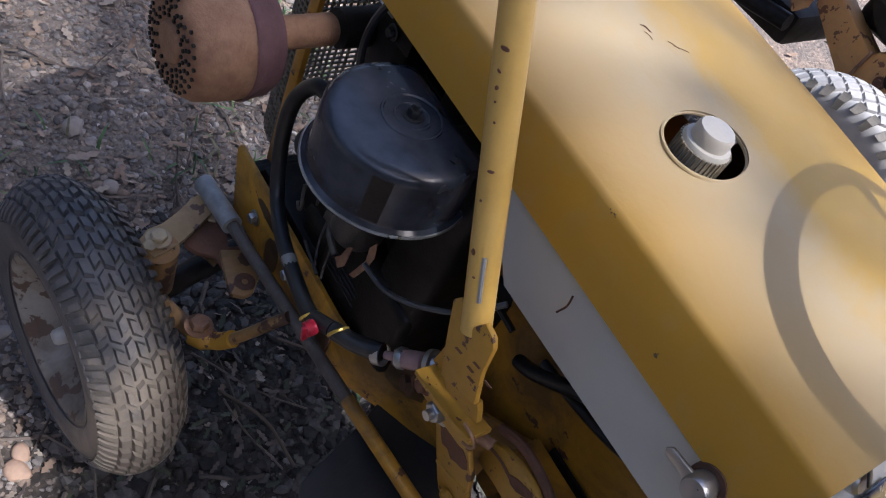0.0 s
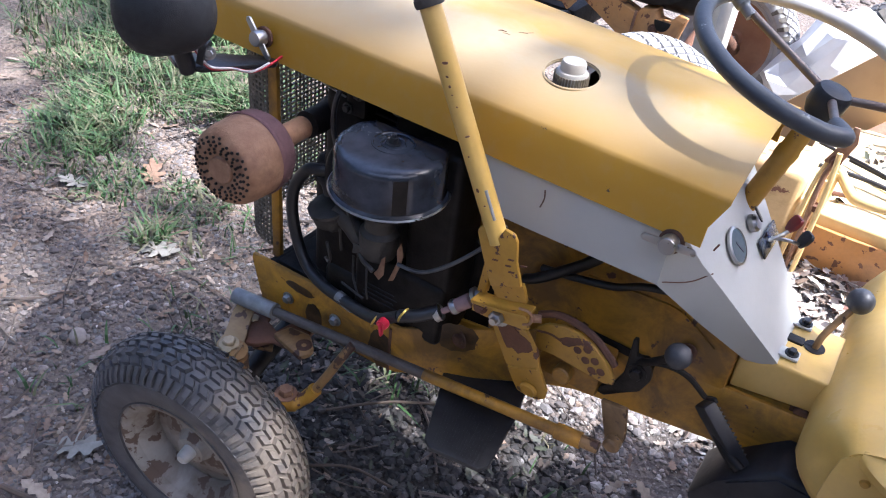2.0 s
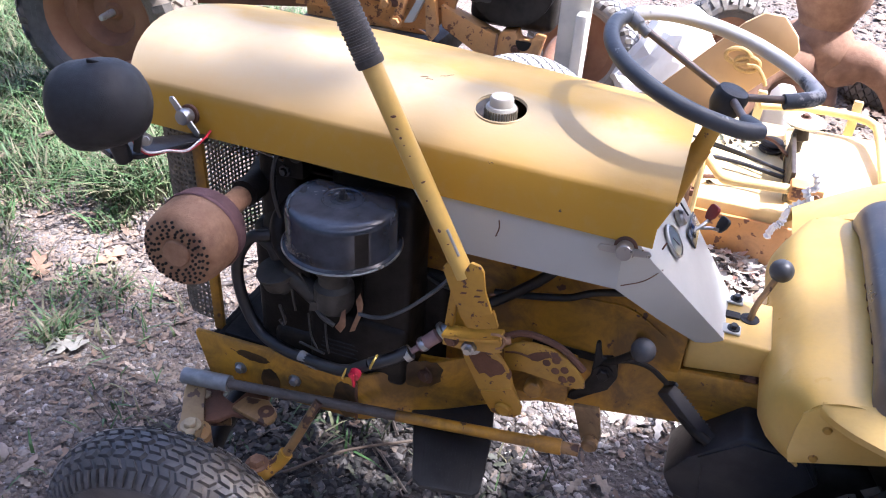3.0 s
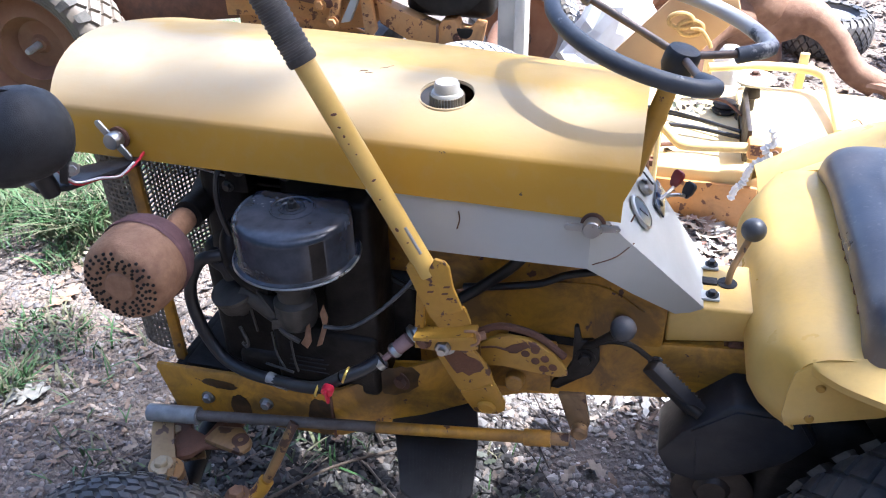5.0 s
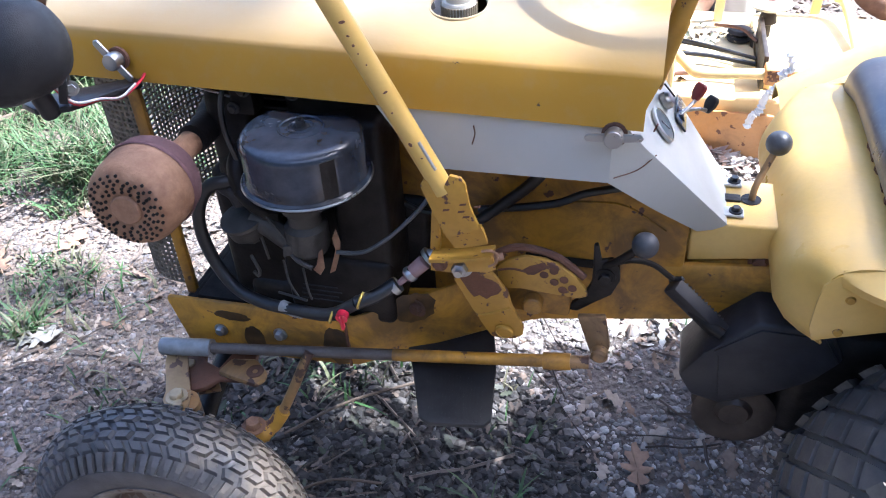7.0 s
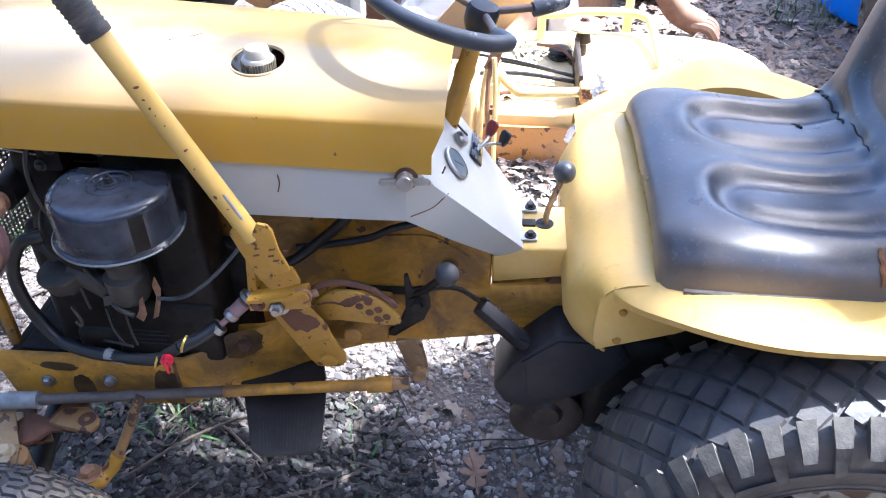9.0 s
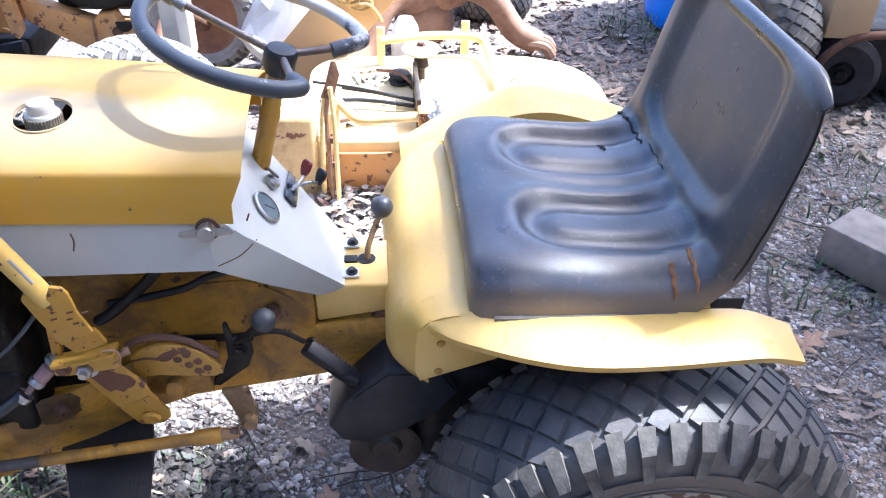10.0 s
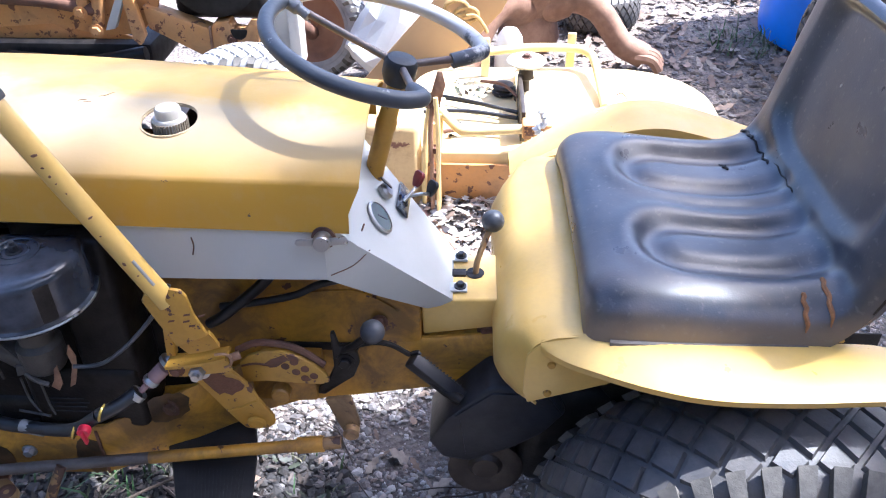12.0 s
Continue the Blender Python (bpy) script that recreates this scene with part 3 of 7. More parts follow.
# ---- muffler ----
def build_muffler():
    face = Vector((0.056, -0.336, 0.662))
    back = face + Vector((-0.006, 0.105, -0.004))
    m = along(face, back) @ Matrix.Scale(0.775, 4)
    body = part("muffler", lathe([(0, 0.0000), (0.0190, -0.0002), (0.0205, 0.0012), (0.0212, 0.0045), (0.0235, 0.0035), (0.032, 0.0016), (0.044, 0.002), (0.054, 0.007), (0.060, 0.017), (0.0625, 0.031), (0.0635, 0.060), (0.0635, 0.066)], 48, m), RUST, tractor, "rust-brown round muffler with perforated end")
    part("rear_shell", lathe([(0.0645, 0.064), (0.066, 0.066), (0.066, 0.071), (0.0645, 0.073), (0.063, 0.090), (0.057, 0.101), (0.045, 0.106), (0, 0.107)], 48, m), RUST_PURPLE, body, "purplish heat-darkened rear shell")
    # perforations are black discs: the holes' shade is given as colour
    holes = []
    rnd = random.Random(4)
    for r, n in ((0.0275, 15), (0.0330, 18), (0.0385, 21), (0.0440, 24), (0.0495, 26)):
        for k in range(n):
            if rnd.random() < 0.05:
                continue
            a = 2 * math.pi * (k + 0.2 * rnd.random()) / n + r * 60
            h = 0.0025 if r < 0.030 else (0.0018 if r < 0.042 else (0.0021 if r < 0.047 else 0.0050))
            holes.append(lathe([(0, h - 0.0020), (0.0022, h - 0.0020), (0.0022, h + 0.0003), (0, h + 0.0003)], 8, m @ pose(r * math.cos(a), r * math.sin(a), 0)))
    pieces("perforation", holes, BLACK_OILY, body, "", False)
    part("exhaust_pipe", lathe([(0.0, 0.100), (0.0185, 0.100), (0.0185, 0.190), (0.0165, 0.193), (0, 0.193)], 28, m), RUST, body, "rusty pipe stub")
    part("manifold", tube([m @ Vector((0, 0, 0.200)), m @ Vector((0, 0, 0.25)), (0.030, -0.08, 0.650), (0.09, -0.03, 0.66)], 0.018, 16), BLACK_OILY, body, "sooty black manifold pipe")


build_muffler()


# ---- engine with air cleaner ----
def d_outline(r, cx, cy, cut, n=52):
    pts = []
    for k in range(n):
        a = 2 * math.pi * k / n
        pts.append((cx + r * math.cos(a), min(cy + r * math.sin(a), cut)))
    return pts


def build_engine():
    block = part("engine", box((0.08, -0.10, 0.385), (0.30, 0.10, 0.55), 0.015, 3), BLACK_OILY, tractor, "grimy black single-cylinder petrol engine")
    part("cylinder", box((0.10, -0.09, 0.552), (0.25, 0.09, 0.71), 0.02, 3), BLACK_OILY, block)
    part("sump", box((-0.02, -0.172, 0.387), (0.12, 0.14, 0.404), 0.006, 2), BLACK_OILY, block)
    part("mount", box((0.06, -0.165, 0.3875), (0.25, 0.13, 0.440), 0.016, 3), BLACK_OILY, block)
    cx, cy = 0.1955, -0.206
    rows = []
    for off, z in ((0.0035, 0.637), (0.0045, 0.639), (0.0045, 0.643), (0.001, 0.645), (0.0, 0.648), (0.0, 0.688), (-0.0015, 0.693), (-0.005, 0.6965), (-0.012, 0.698), (-0.030, 0.6985), (-0.045, 0.699)):
        rows.append([(x, y, z) for x, y in d_outline(0.0665 + off, cx, cy, -0.165 + off)])
    bm = bmesh.new()
    vs = [[bm.verts.new(p) for p in r] for r in rows]
    for a, b in zip(vs, vs[1:]):
        for k in range(len(a)):
            bm.faces.new((a[k], a[(k + 1) % len(a)], b[(k + 1) % len(a)], b[k]))
    bm.faces.new(vs[0][::-1])
    bm.faces.new(vs[-1])
    cleaner = part("air_cleaner", bm, BLACK_ENAMEL, block, "shiny black drum air cleaner with flattened back")
    rim = [(x, y, 0.641) for x, y in d_outline(0.0712, cx, cy, -0.162)]
    part("cover_seam", tube(rim, 0.0016, 6, closed=True), STEEL, block, "worn bright rim of the air cleaner")
    part("cover_ring", merged(*[tube([(0.1965 + r * math.cos(a), -0.205 + r * math.sin(a), 0.6988) for a in (2 * math.pi * k / 36 for k in range(36))], 0.0015, 6, closed=True) for r in (0.014, 0.024)]), BLACK_ENAMEL, block)
    part("cover_nut", merged(hex_bolt((0.1965, -0.205, 0.6985), (0, 0, 1), 0.0055, 0.007), lathe([(0, 0), (0.0028, 0), (0.0028, 0.012), (0, 0.012)], 10, pose(0.1965, -0.205, 0.699))), BLACK_PLASTIC, block)
    part("strap", sheet([[(0.1955 + 0.0670 * math.cos(a), -0.206 + 0.0670 * math.sin(a), z) for a in (radians(-52), radians(-45), radians(-38))] for z in (0.640, 0.665, 0.690)], 0.0008), BLACK_OILY, block, "matt black strap on the air cleaner")
    carb = part("carburettor", merged(
        lathe([(0, 0.520), (0.022, 0.520), (0.026, 0.528), (0.026, 0.556), (0.020, 0.562), (0.020, 0.578), (0.025, 0.580), (0.025, 0.588), (0.019, 0.592), (0.019, 0.636), (0, 0.636)], 26, pose(0.172, -0.186, 0)),
        tube([(0.172, -0.188, 0.535), (0.150, -0.188, 0.532), (0.128, -0.188, 0.548), (0.104, -0.186, 0.560)], 0.0145, 14)), ENGINE_GREY, block, "grimy grey carburettor castings")
    part("throat_flange", lathe([(0.019, 0), (0.027, 0), (0.027, 0.005), (0.019, 0.005)], 26, pose(0.172, -0.186, 0.602)), ENGINE_GREY, carb)
    part("float_chamber", lathe([(0, 0), (0.016, 0), (0.024, 0.006), (0.026, 0.022), (0.028, 0.024), (0.028, 0.029), (0.018, 0.032), (0, 0.033)], 24, pose(0.096, -0.184, 0.532, 12, -8, 0)), ENGINE_GREY, carb, "grimy float chamber")
    part("chamber_nut", lathe([(0, 0), (0.008, 0), (0.008, 0.010), (0, 0.010)], 6, pose(0.096, -0.184, 0.520)), ENGINE_GREY, carb)
    part("throttle_shaft", merged(tube([(0.150, -0.200, 0.528), (0.165, -0.210, 0.520), (0.184, -0.212, 0.512)], 0.0032, 8), prism([(0.146, 0.520), (0.158, 0.524), (0.160, 0.538), (0.148, 0.536)], 0.003, side(-0.205), 0.0008)), ENGINE_GREY, carb)
    part("choke_elbow", tube([(0.064, -0.176, 0.600), (0.074, -0.182, 0.596), (0.086, -0.184, 0.590), (0.092, -0.184, 0.575)], 0.0105, 12), BLACK_DUSTY, carb, "dusty black breather elbow")
    part("hook_link", tube([(0.098, -0.200, 0.510), (0.104, -0.203, 0.500), (0.107, -0.203, 0.488), (0.103, -0.202, 0.480), (0.098, -0.202, 0.486)], 0.0022, 8), ENGINE_GREY, carb, "bent grey hook link")
    # clutter round the carburettor
    part("blower_housing", box((0.045, -0.150, 0.47), (0.105, -0.05, 0.705), 0.016, 3), BLACK_OILY, block, "black blower housing")
    part("fan_shroud", box((0.036, -0.158, 0.402), (0.125, -0.04, 0.602), 0.014, 3), BLACK_OILY, block, "black fan shroud")
    part("governor_housing", lathe([(0, 0), (0.030, 0), (0.033, 0.004), (0.033, 0.030), (0.026, 0.038), (0.012, 0.042), (0, 0.042)], 24, along((0.082, -0.120, 0.590), (0.078, -0.60, 0.60))), BLACK_OILY, block, "black governor housing")
    part("intake_elbow", tube([(0.098, -0.150, 0.640), (0.092, -0.175, 0.625), (0.100, -0.188, 0.600), (0.122, -0.188, 0.588)], 0.012, 12), BLACK_OILY, block, "greasy intake elbow")
    part("starter", lathe([(0, 0), (0.034, 0), (0.036, 0.006), (0.036, 0.15), (0.030, 0.158), (0, 0.16)], 28, along((0.062, -0.105, 0.425), (0.066, -0.100, 0.60))), BLACK_OILY, block, "black starter motor")
    for pts in ([(0.082, -0.168, 0.612), (0.098, -0.190, 0.606), (0.128, -0.200, 0.575), (0.150, -0.203, 0.545)], [(0.095, -0.170, 0.566), (0.112, -0.192, 0.545), (0.120, -0.197, 0.505)]):
        part("linkage", tube(pts, 0.0018, 6), ENGINE_GREY, block, "thin wire linkage")
    pieces("bent_tab", [prism([(0.184, 0.508), (0.192, 0.501), (0.199, 0.513), (0.200, 0.542), (0.194, 0.535), (0.190, 0.518)], 0.0015, side(-0.209), 0.0006),
                        prism([(0.200, 0.498), (0.208, 0.503), (0.217, 0.530), (0.220, 0.548), (0.216, 0.566), (0.210, 0.552), (0.212, 0.535)], 0.0015, side(-0.200), 0.0006)], RUST, block, "bent rusty metal tab")
    part("shroud", merged(lathe([(0, 0.42), (0.060, 0.42), (0.066, 0.43), (0.066, 0.70), (0.060, 0.712), (0, 0.715)], 36, pose(0.196, -0.085, 0)),
                          box((0.125, -0.176, 0.400), (0.268, -0.10, 0.500), 0.010, 3), box((0.200, -0.170, 0.41), (0.270, -0.10, 0.69), 0.010, 3)), BLACK_OILY, block, "black engine cooling shroud")
    pieces("cooling_fin", [box((0.085, -0.118, z), (0.17, 0.11, z + 0.004), 0.001, 1) for z in [0.56 + 0.012 * k for k in range(11)]], BLACK_OILY, block, "", False)
    part("coil", merged(box((0.05, -0.125, 0.69), (0.085, -0.09, 0.735), 0.008), lathe([(0, 0), (0.014, 0), (0.014, 0.04), (0, 0.04)], 18, along((0.06, -0.12, 0.695), (0.10, -0.13, 0.71))),
                        box((0.09, -0.16, 0.68), (0.12, -0.13, 0.73), 0.005)), BLACK_OILY, block, "black ignition parts")
    pieces("data_line", [box((0.143 + 0.002 * k, -0.1775, 0.430 + 0.0075 * k), (0.200 - 0.005 * (k % 2), -0.1762, 0.4322 + 0.0075 * k), 0.0004, 1) for k in range(4)], BLACK_DUSTY, block, "worn grey line on a black plate")
    part("governor_rod", merged(tube([(0.135, -0.19, 0.50), (0.140, -0.195, 0.47), (0.152, -0.2, 0.45)], 0.0015, 6), tube([(0.165, -0.2, 0.50), (0.168, -0.203, 0.47), (0.172, -0.205, 0.455)], 0.0015, 6), tube([(0.125, -0.2, 0.455), (0.165, -0.205, 0.452)], 0.0018, 6)), ENGINE_GREY, block)
    part("spark_lead", tube([(0.105, -0.165, 0.735), (0.095, -0.18, 0.715), (0.092, -0.185, 0.68), (0.095, -0.18, 0.64), (0.10, -0.17, 0.60)], 0.0035, 8), RUBBER_HOSE, block, "black spark-plug lead")
    part("throttle_wire", tube([(0.03, -0.15, 0.728), (0.06, -0.175, 0.722), (0.09, -0.18, 0.718), (0.10, -0.172, 0.71)], 0.0013, 6), STEEL, block, "thin bare wire")
    pieces("engine_bolt", [hex_bolt((0.112, -0.163, 0.715), (0, -1, 0), 0.006, 0.005), hex_bolt((0.17, -0.162, 0.715), (0, -1, 0), 0.006, 0.005), hex_bolt((0.095, -0.161, 0.69), (0, -1, 0), 0.005, 0.005)], ENGINE_GREY, block)
    part("recoil_lever", merged(box((0.10, -0.19, 0.555), (0.14, -0.165, 0.57), 0.004), tube([(0.098, -0.195, 0.60), (0.115, -0.20, 0.585), (0.13, -0.195, 0.57)], 0.007, 10)), BLACK_OILY, block)
    return block


build_engine()


# ---- frame rails ----
RAIL_LINE = [(-0.055, -0.187), (0.195, -0.192), (0.215, -0.190), (0.40, -0.104), (0.44, -0.092), (0.74, -0.090)]
RAIL_TOP = [0.404, 0.415, 0.415, 0.46, 0.47, 0.50]
RAIL_LOW = [0.312, 0.330, 0.332, 0.362, 0.368, 0.42]


def rail_at(x):
    xs = [p[0] for p in RAIL_LINE]
    return [float(np.interp(x, xs, v)) for v in ([p[1] for p in RAIL_LINE], RAIL_TOP, RAIL_LOW)]


def build_rail(flip, name):
    xs = [-0.055, 0.0, 0.06, 0.12, 0.17, 0.195, 0.215, 0.25, 0.29, 0.33, 0.37, 0.40, 0.44, 0.50, 0.56, 0.62, 0.68, 0.74]
    rows = []
    for x in xs:
        y, top, low = rail_at(x)
        row = [(x, y + 0.008, top), (x, y + 0.003, top), (x, y, top - 0.004), (x, y, (top + low) / 2), (x, y, low + 0.004), (x, y + 0.004, low), (x, y + 0.045, low)]
        cut = 0.022 if x == xs[0] else 0.0
        rows.append([(a + cut * (top - c) / (top - low), b * flip, c) for a, b, c in row])
    return part(name, sheet(rows, 0.005), YELLOW_DIRTY, tractor, "dirty yellow steel frame rail with oil stains")


rail = build_rail(1, "frame_rail")
build_rail(-1, "frame_rail")
for bx, bz in ((0.019, 0.362), (0.109, 0.372)):
    part("rail_bolt", hex_bolt((bx, rail_at(bx)[0] - 0.001, bz), (0, -1, 0), 0.0066, 0.0065), STEEL, rail, "grey hex bolt")
part("rail_bolt", hex_bolt((0.292, rail_at(0.292)[0] - 0.001, 0.420), (-0.4, -1, 0), 0.009, 0.007), RUST_DARK, rail, "oily rusted bolt")
for ox, oz, ow, oh, seed in ((0.287, 0.420, 0.030, 0.026, 1), (0.040, 0.390, 0.028, 0.008, 2), (0.068, 0.352, 0.016, 0.026, 3), (0.190, 0.366, 0.020, 0.034, 4)):
    rnd = random.Random(seed)
    n_rail = Vector((rail_at(ox + 0.01)[0] - rail_at(ox - 0.01)[0], -0.02, 0)).normalized()
    blot = [(ow * (0.88 + 0.18 * rnd.random()) * math.cos(2 * math.pi * k / 22), oh * (0.88 + 0.18 * rnd.random()) * math.sin(2 * math.pi * k / 22)) for k in range(22)]
    part("oil_stain", prism(blot, 0.0004, Matrix.Translation((ox, rail_at(ox)[0] - 0.0004, oz)) @ Matrix(((-n_rail.y, 0, n_rail.x, 0), (n_rail.x, 0, n_rail.y, 0), (0, 1, 0, 0), (0, 0, 0, 1))), 0), OIL_STAIN, rail, "dark oily stain", False)
part("rail_seam", box((0.2035, -0.1945, 0.334), (0.2075, -0.1915, 0.413), 0.001), RUST_DARK, rail, "dark weld line")
part("front_crossmember", box((-0.030, -0.180, 0.330), (-0.018, 0.180, 0.396), 0.003), BLACK_OILY, tractor)
part("engine_base", box((-0.045, -0.172, 0.375), (0.215, 0.172, 0.385), 0.002), BLACK_OILY, tractor, "grimy black engine base plate")

# ---- tunnel, gear cover ----
part("frame_web", prism([(0.225, 0.340), (0.36, 0.366), (0.36, 0.425), (0.225, 0.405)], 0.006, side(-0.108), 0.002), YELLOW_DIRTY, tractor, "dirty yellow inner web")
part("tunnel_panel", prism([(0.252, 0.40), (0.50, 0.388), (0.612, 0.408), (0.612, 0.545), (0.565, 0.60), (0.52, 0.655), (0.30, 0.72), (0.252, 0.72)], 0.13, side(0.040), 0.004), YELLOW_DIRTY, tractor, "dirty yellow side panel below the dash")
part("panel_crease", tube([(0.42, -0.0905, 0.556), (0.50, -0.0905, 0.565), (0.54, -0.0905, 0.563), (0.585, -0.0905, 0.535)], 0.0016, 6), YELLOW_DIRTY, tractor)
cover = part("gear_cover", prism([(0.614, 0.490), (0.724, 0.508), (0.724, 0.546), (0.718, 0.5515), (0.612, 0.5475)], 0.098, side(0.014), 0.006, 3), YELLOW, tractor, "yellow transmission cover")
part("lower_cover", prism([(0.614, 0.41), (0.74, 0.43), (0.74, 0.506), (0.614, 0.486)], 0.092, side(0.014), 0.003), YELLOW_DIRTY, tractor, "dirty yellow transmission housing")
part("cover_bolt", hex_bolt((0.697, -0.078, 0.497), (0, -1, 0), 0.009, 0.006), RUST_DARK, cover, "rusted bolt")
part("shift_slot", merged(lathe([(0, 0), (0.0115, 0), (0.012, 0.0012), (0, 0.0012)], 20, pose(0.680, -0.029, 0.5503)), box((0.650, -0.036, 0.5485), (0.668, -0.022, 0.5525), 0.001), box((0.664, -0.032, 0.5490), (0.682, -0.026, 0.5517), 0.0005)), BLACK_OILY, cover, "black shift slot")
shifter = part("gear_lever", tube([(0.680, -0.030, 0.540), (0.681, -0.028, 0.556), (0.684, -0.022, 0.572), (0.699, -0.002, 0.605)], [0.0042] * 30, 10), AXLE_PAINT, tractor, "brown rusty gear lever with black ball knob")
part("ball_knob", ball((0.7015, 0.001, 0.613), 0.0150, 24), KNOB_BLACK, shifter, "dusty black ball knob")

# ---- white dash tower ----
def build_dash():
    tower = part("dash_tower", merged(
        sheet([[(0.270, -0.180, 0.722), (0.36, -0.180, 0.722), (0.45, -0.180, 0.722), (0.5175, -0.1795, 0.722)],
               [(0.292, -0.1805, 0.690), (0.36, -0.1805, 0.688), (0.45, -0.1805, 0.688), (0.5175, -0.180, 0.688)],
               [(0.328, -0.179, 0.648), (0.37, -0.179, 0.648), (0.45, -0.179, 0.649), (0.5175, -0.179, 0.650)]], 0.003),
        sheet([[(0.5165, -0.1795, 0.722), (0.527, -0.176, 0.717)],
               [(0.5165, -0.180, 0.686), (0.550, -0.164, 0.6855)],
               [(0.5165, -0.1795, 0.668), (0.578, -0.141, 0.648)],
               [(0.5165, -0.179, 0.650), (0.606, -0.119, 0.610)],
               [(0.5680, -0.135, 0.593), (0.632, -0.098, 0.575)],
               [(0.6200, -0.089, 0.5385), (0.658, -0.078, 0.5405)]], 0.003),
        sheet([[(0.658 - 0.744 * (z - 0.5405), near + (far - near) * k / 4, z) for k in range(5)]
               for z, near, far in ((0.744, -0.176, 0.045), (0.717, -0.176, 0.042), (0.686, -0.164, 0.038), (0.648, -0.141, 0.034), (0.610, -0.119, 0.030), (0.575, -0.098, 0.026), (0.5405, -0.078, 0.022))], 0.003)), WHITE_PAINT, tractor, "chipped white steel dash tower")
    far = merged(sheet([[(0.270, 0.150, 0.722), (0.515, 0.150, 0.722)], [(0.328, 0.150, 0.648), (0.513, 0.150, 0.650)]], 0.003),
                 sheet([[(0.50, 0.048, 0.744), (0.508, 0.046, 0.742)], [(0.60, 0.028, 0.535), (0.656, 0.0235, 0.5405)]], 0.003))
    part("far_side", far, WHITE_PAINT, tower)
    way = Vector((0.80, 0, 0.597)).normalized()

    def on_panel(y, z):
        return Vector((0.658 - 0.744 * (z - 0.5405), y, z)) + way * 0.002

    g = on_panel(-0.082, 0.668)
    m = along(g, g + way)
    gauge = part("ammeter", lathe([(0, 0), (0.0215, 0), (0.0215, 0.003), (0.019, 0.004), (0.0185, 0.0022), (0, 0.002)], 30, m), STEEL, tower, "round ammeter gauge with dull bezel")
    part("dial", lathe([(0, 0.0023), (0.0182, 0.0023), (0.0182, 0.0028), (0, 0.003)], 28, m), GLASS_DIAL, gauge, "grey dial")
    part("needle", box((-0.001, -0.012, 0.003), (0.001, 0.006, 0.0036), 0), BLACK_PLASTIC, gauge).matrix_world = m @ pose(0, 0, 0, 0, 0, 30)
    k = on_panel(-0.026, 0.668)
    switch = part("ignition_switch", lathe([(0, 0), (0.0105, 0), (0.0105, 0.006), (0.008, 0.009), (0, 0.009)], 24, along(k, k + way)), STEEL, tower, "ignition switch with key")
    part("key", merged(prism(capsule_outline(0.012, 0.020), 0.002, along(k + way * 0.012, k + way + Vector((0, 0.3, 0.1))), 0.0006)), BLACK_PLASTIC, switch, "black-headed key")
    p = on_panel(0.003, 0.640)
    plate = part("lever_plate", box((-0.011, -0.031, 0), (0.011, 0.031, 0.0025), 0.001), BLACK_ENAMEL, tower, "black slotted lever plate")
    plate.matrix_world = along(p, p + way) @ pose(0, 0, 0, 0, 0, 90)
    for y, end, col, lab in ((-0.002, (0.603, 0.026, 0.650), "red", "control lever with dark red knob"), (0.008, (0.620, 0.040, 0.628), "black", "control lever with black knob")):
        a = on_panel(y, 0.640)
        lev = part("control_lever", tube([a, a.lerp(Vector(end), 0.5) + Vector((0.003, 0, 0.003)), end], 0.0024, 8), STEEL, tower, lab)
        e = Vector(end)
        part("lever_knob", prism([(-0.004, -0.003), (0.004, -0.003), (0.0085, 0.006), (0.0090, 0.015), (0.006, 0.019), (-0.006, 0.019), (-0.0090, 0.015), (-0.0085, 0.006)], 0.006, Matrix.Translation(e) @ pose(0, 0, 0, 62, 0, -52), 0.002), DARK_RED if col == "red" else BLACK_PLASTIC, lev)
    for y in (-0.062, 0.004):
        part("dash_foot", box((0.644, y - 0.009, 0.5505), (0.670, y + 0.009, 0.5540), 0.001), WHITE_PAINT, tower, "white mounting tab")
        part("dash_bolt", hex_bolt((0.661, y, 0.5540), (0, 0, 1), 0.0052, 0.005), BLACK_PLASTIC, tower, "black hex bolt")
    scratch = (tube([(0.378, -0.1838, 0.706), (0.379, -0.1838, 0.696), (0.376, -0.1838, 0.684)], 0.0008, 5),
                     tube([(0.522, -0.181, 0.6575), (0.545, -0.166, 0.661), (0.562, -0.152, 0.672)], 0.0007, 5),
                     tube([(0.556, -0.164, 0.705), (0.559, -0.162, 0.713)], 0.001, 5))
    pieces("scratch", scratch, RUST_DARK, tower, "rusty scratch in the paint")
    return tower


build_dash()

# cables under the dash
part("cable", tube([(0.364, -0.105, 0.548), (0.412, -0.110, 0.560), (0.459, -0.110, 0.572), (0.490, -0.110, 0.589), (0.530, -0.115, 0.605)], 0.0048, 10), RUBBER_HOSE, tractor, "black cable sagging under the dash")
part("cable", tube([(0.345, -0.105, 0.520), (0.364, -0.110, 0.535), (0.392, -0.112, 0.561), (0.425, -0.114, 0.594), (0.460, -0.114, 0.640)], 0.0072, 10), RUBBER_HOSE, tractor, "thick black cable behind the lever")
part("cable", tube([(0.214, -0.203, 0.534), (0.236, -0.201, 0.534), (0.256, -0.200, 0.542), (0.288, -0.199, 0.570), (0.324, -0.196, 0.612), (0.34, -0.18, 0.64)], 0.0026, 8), STEER_GREY, tractor, "thin grey throttle cable")
part("cable", tube([(0.246, -0.105, 0.62), (0.249, -0.102, 0.585), (0.257, -0.101, 0.553), (0.282, -0.101, 0.536), (0.32, -0.10, 0.53)], 0.0034, 8), RUBBER_HOSE, tractor, "thin black wire")

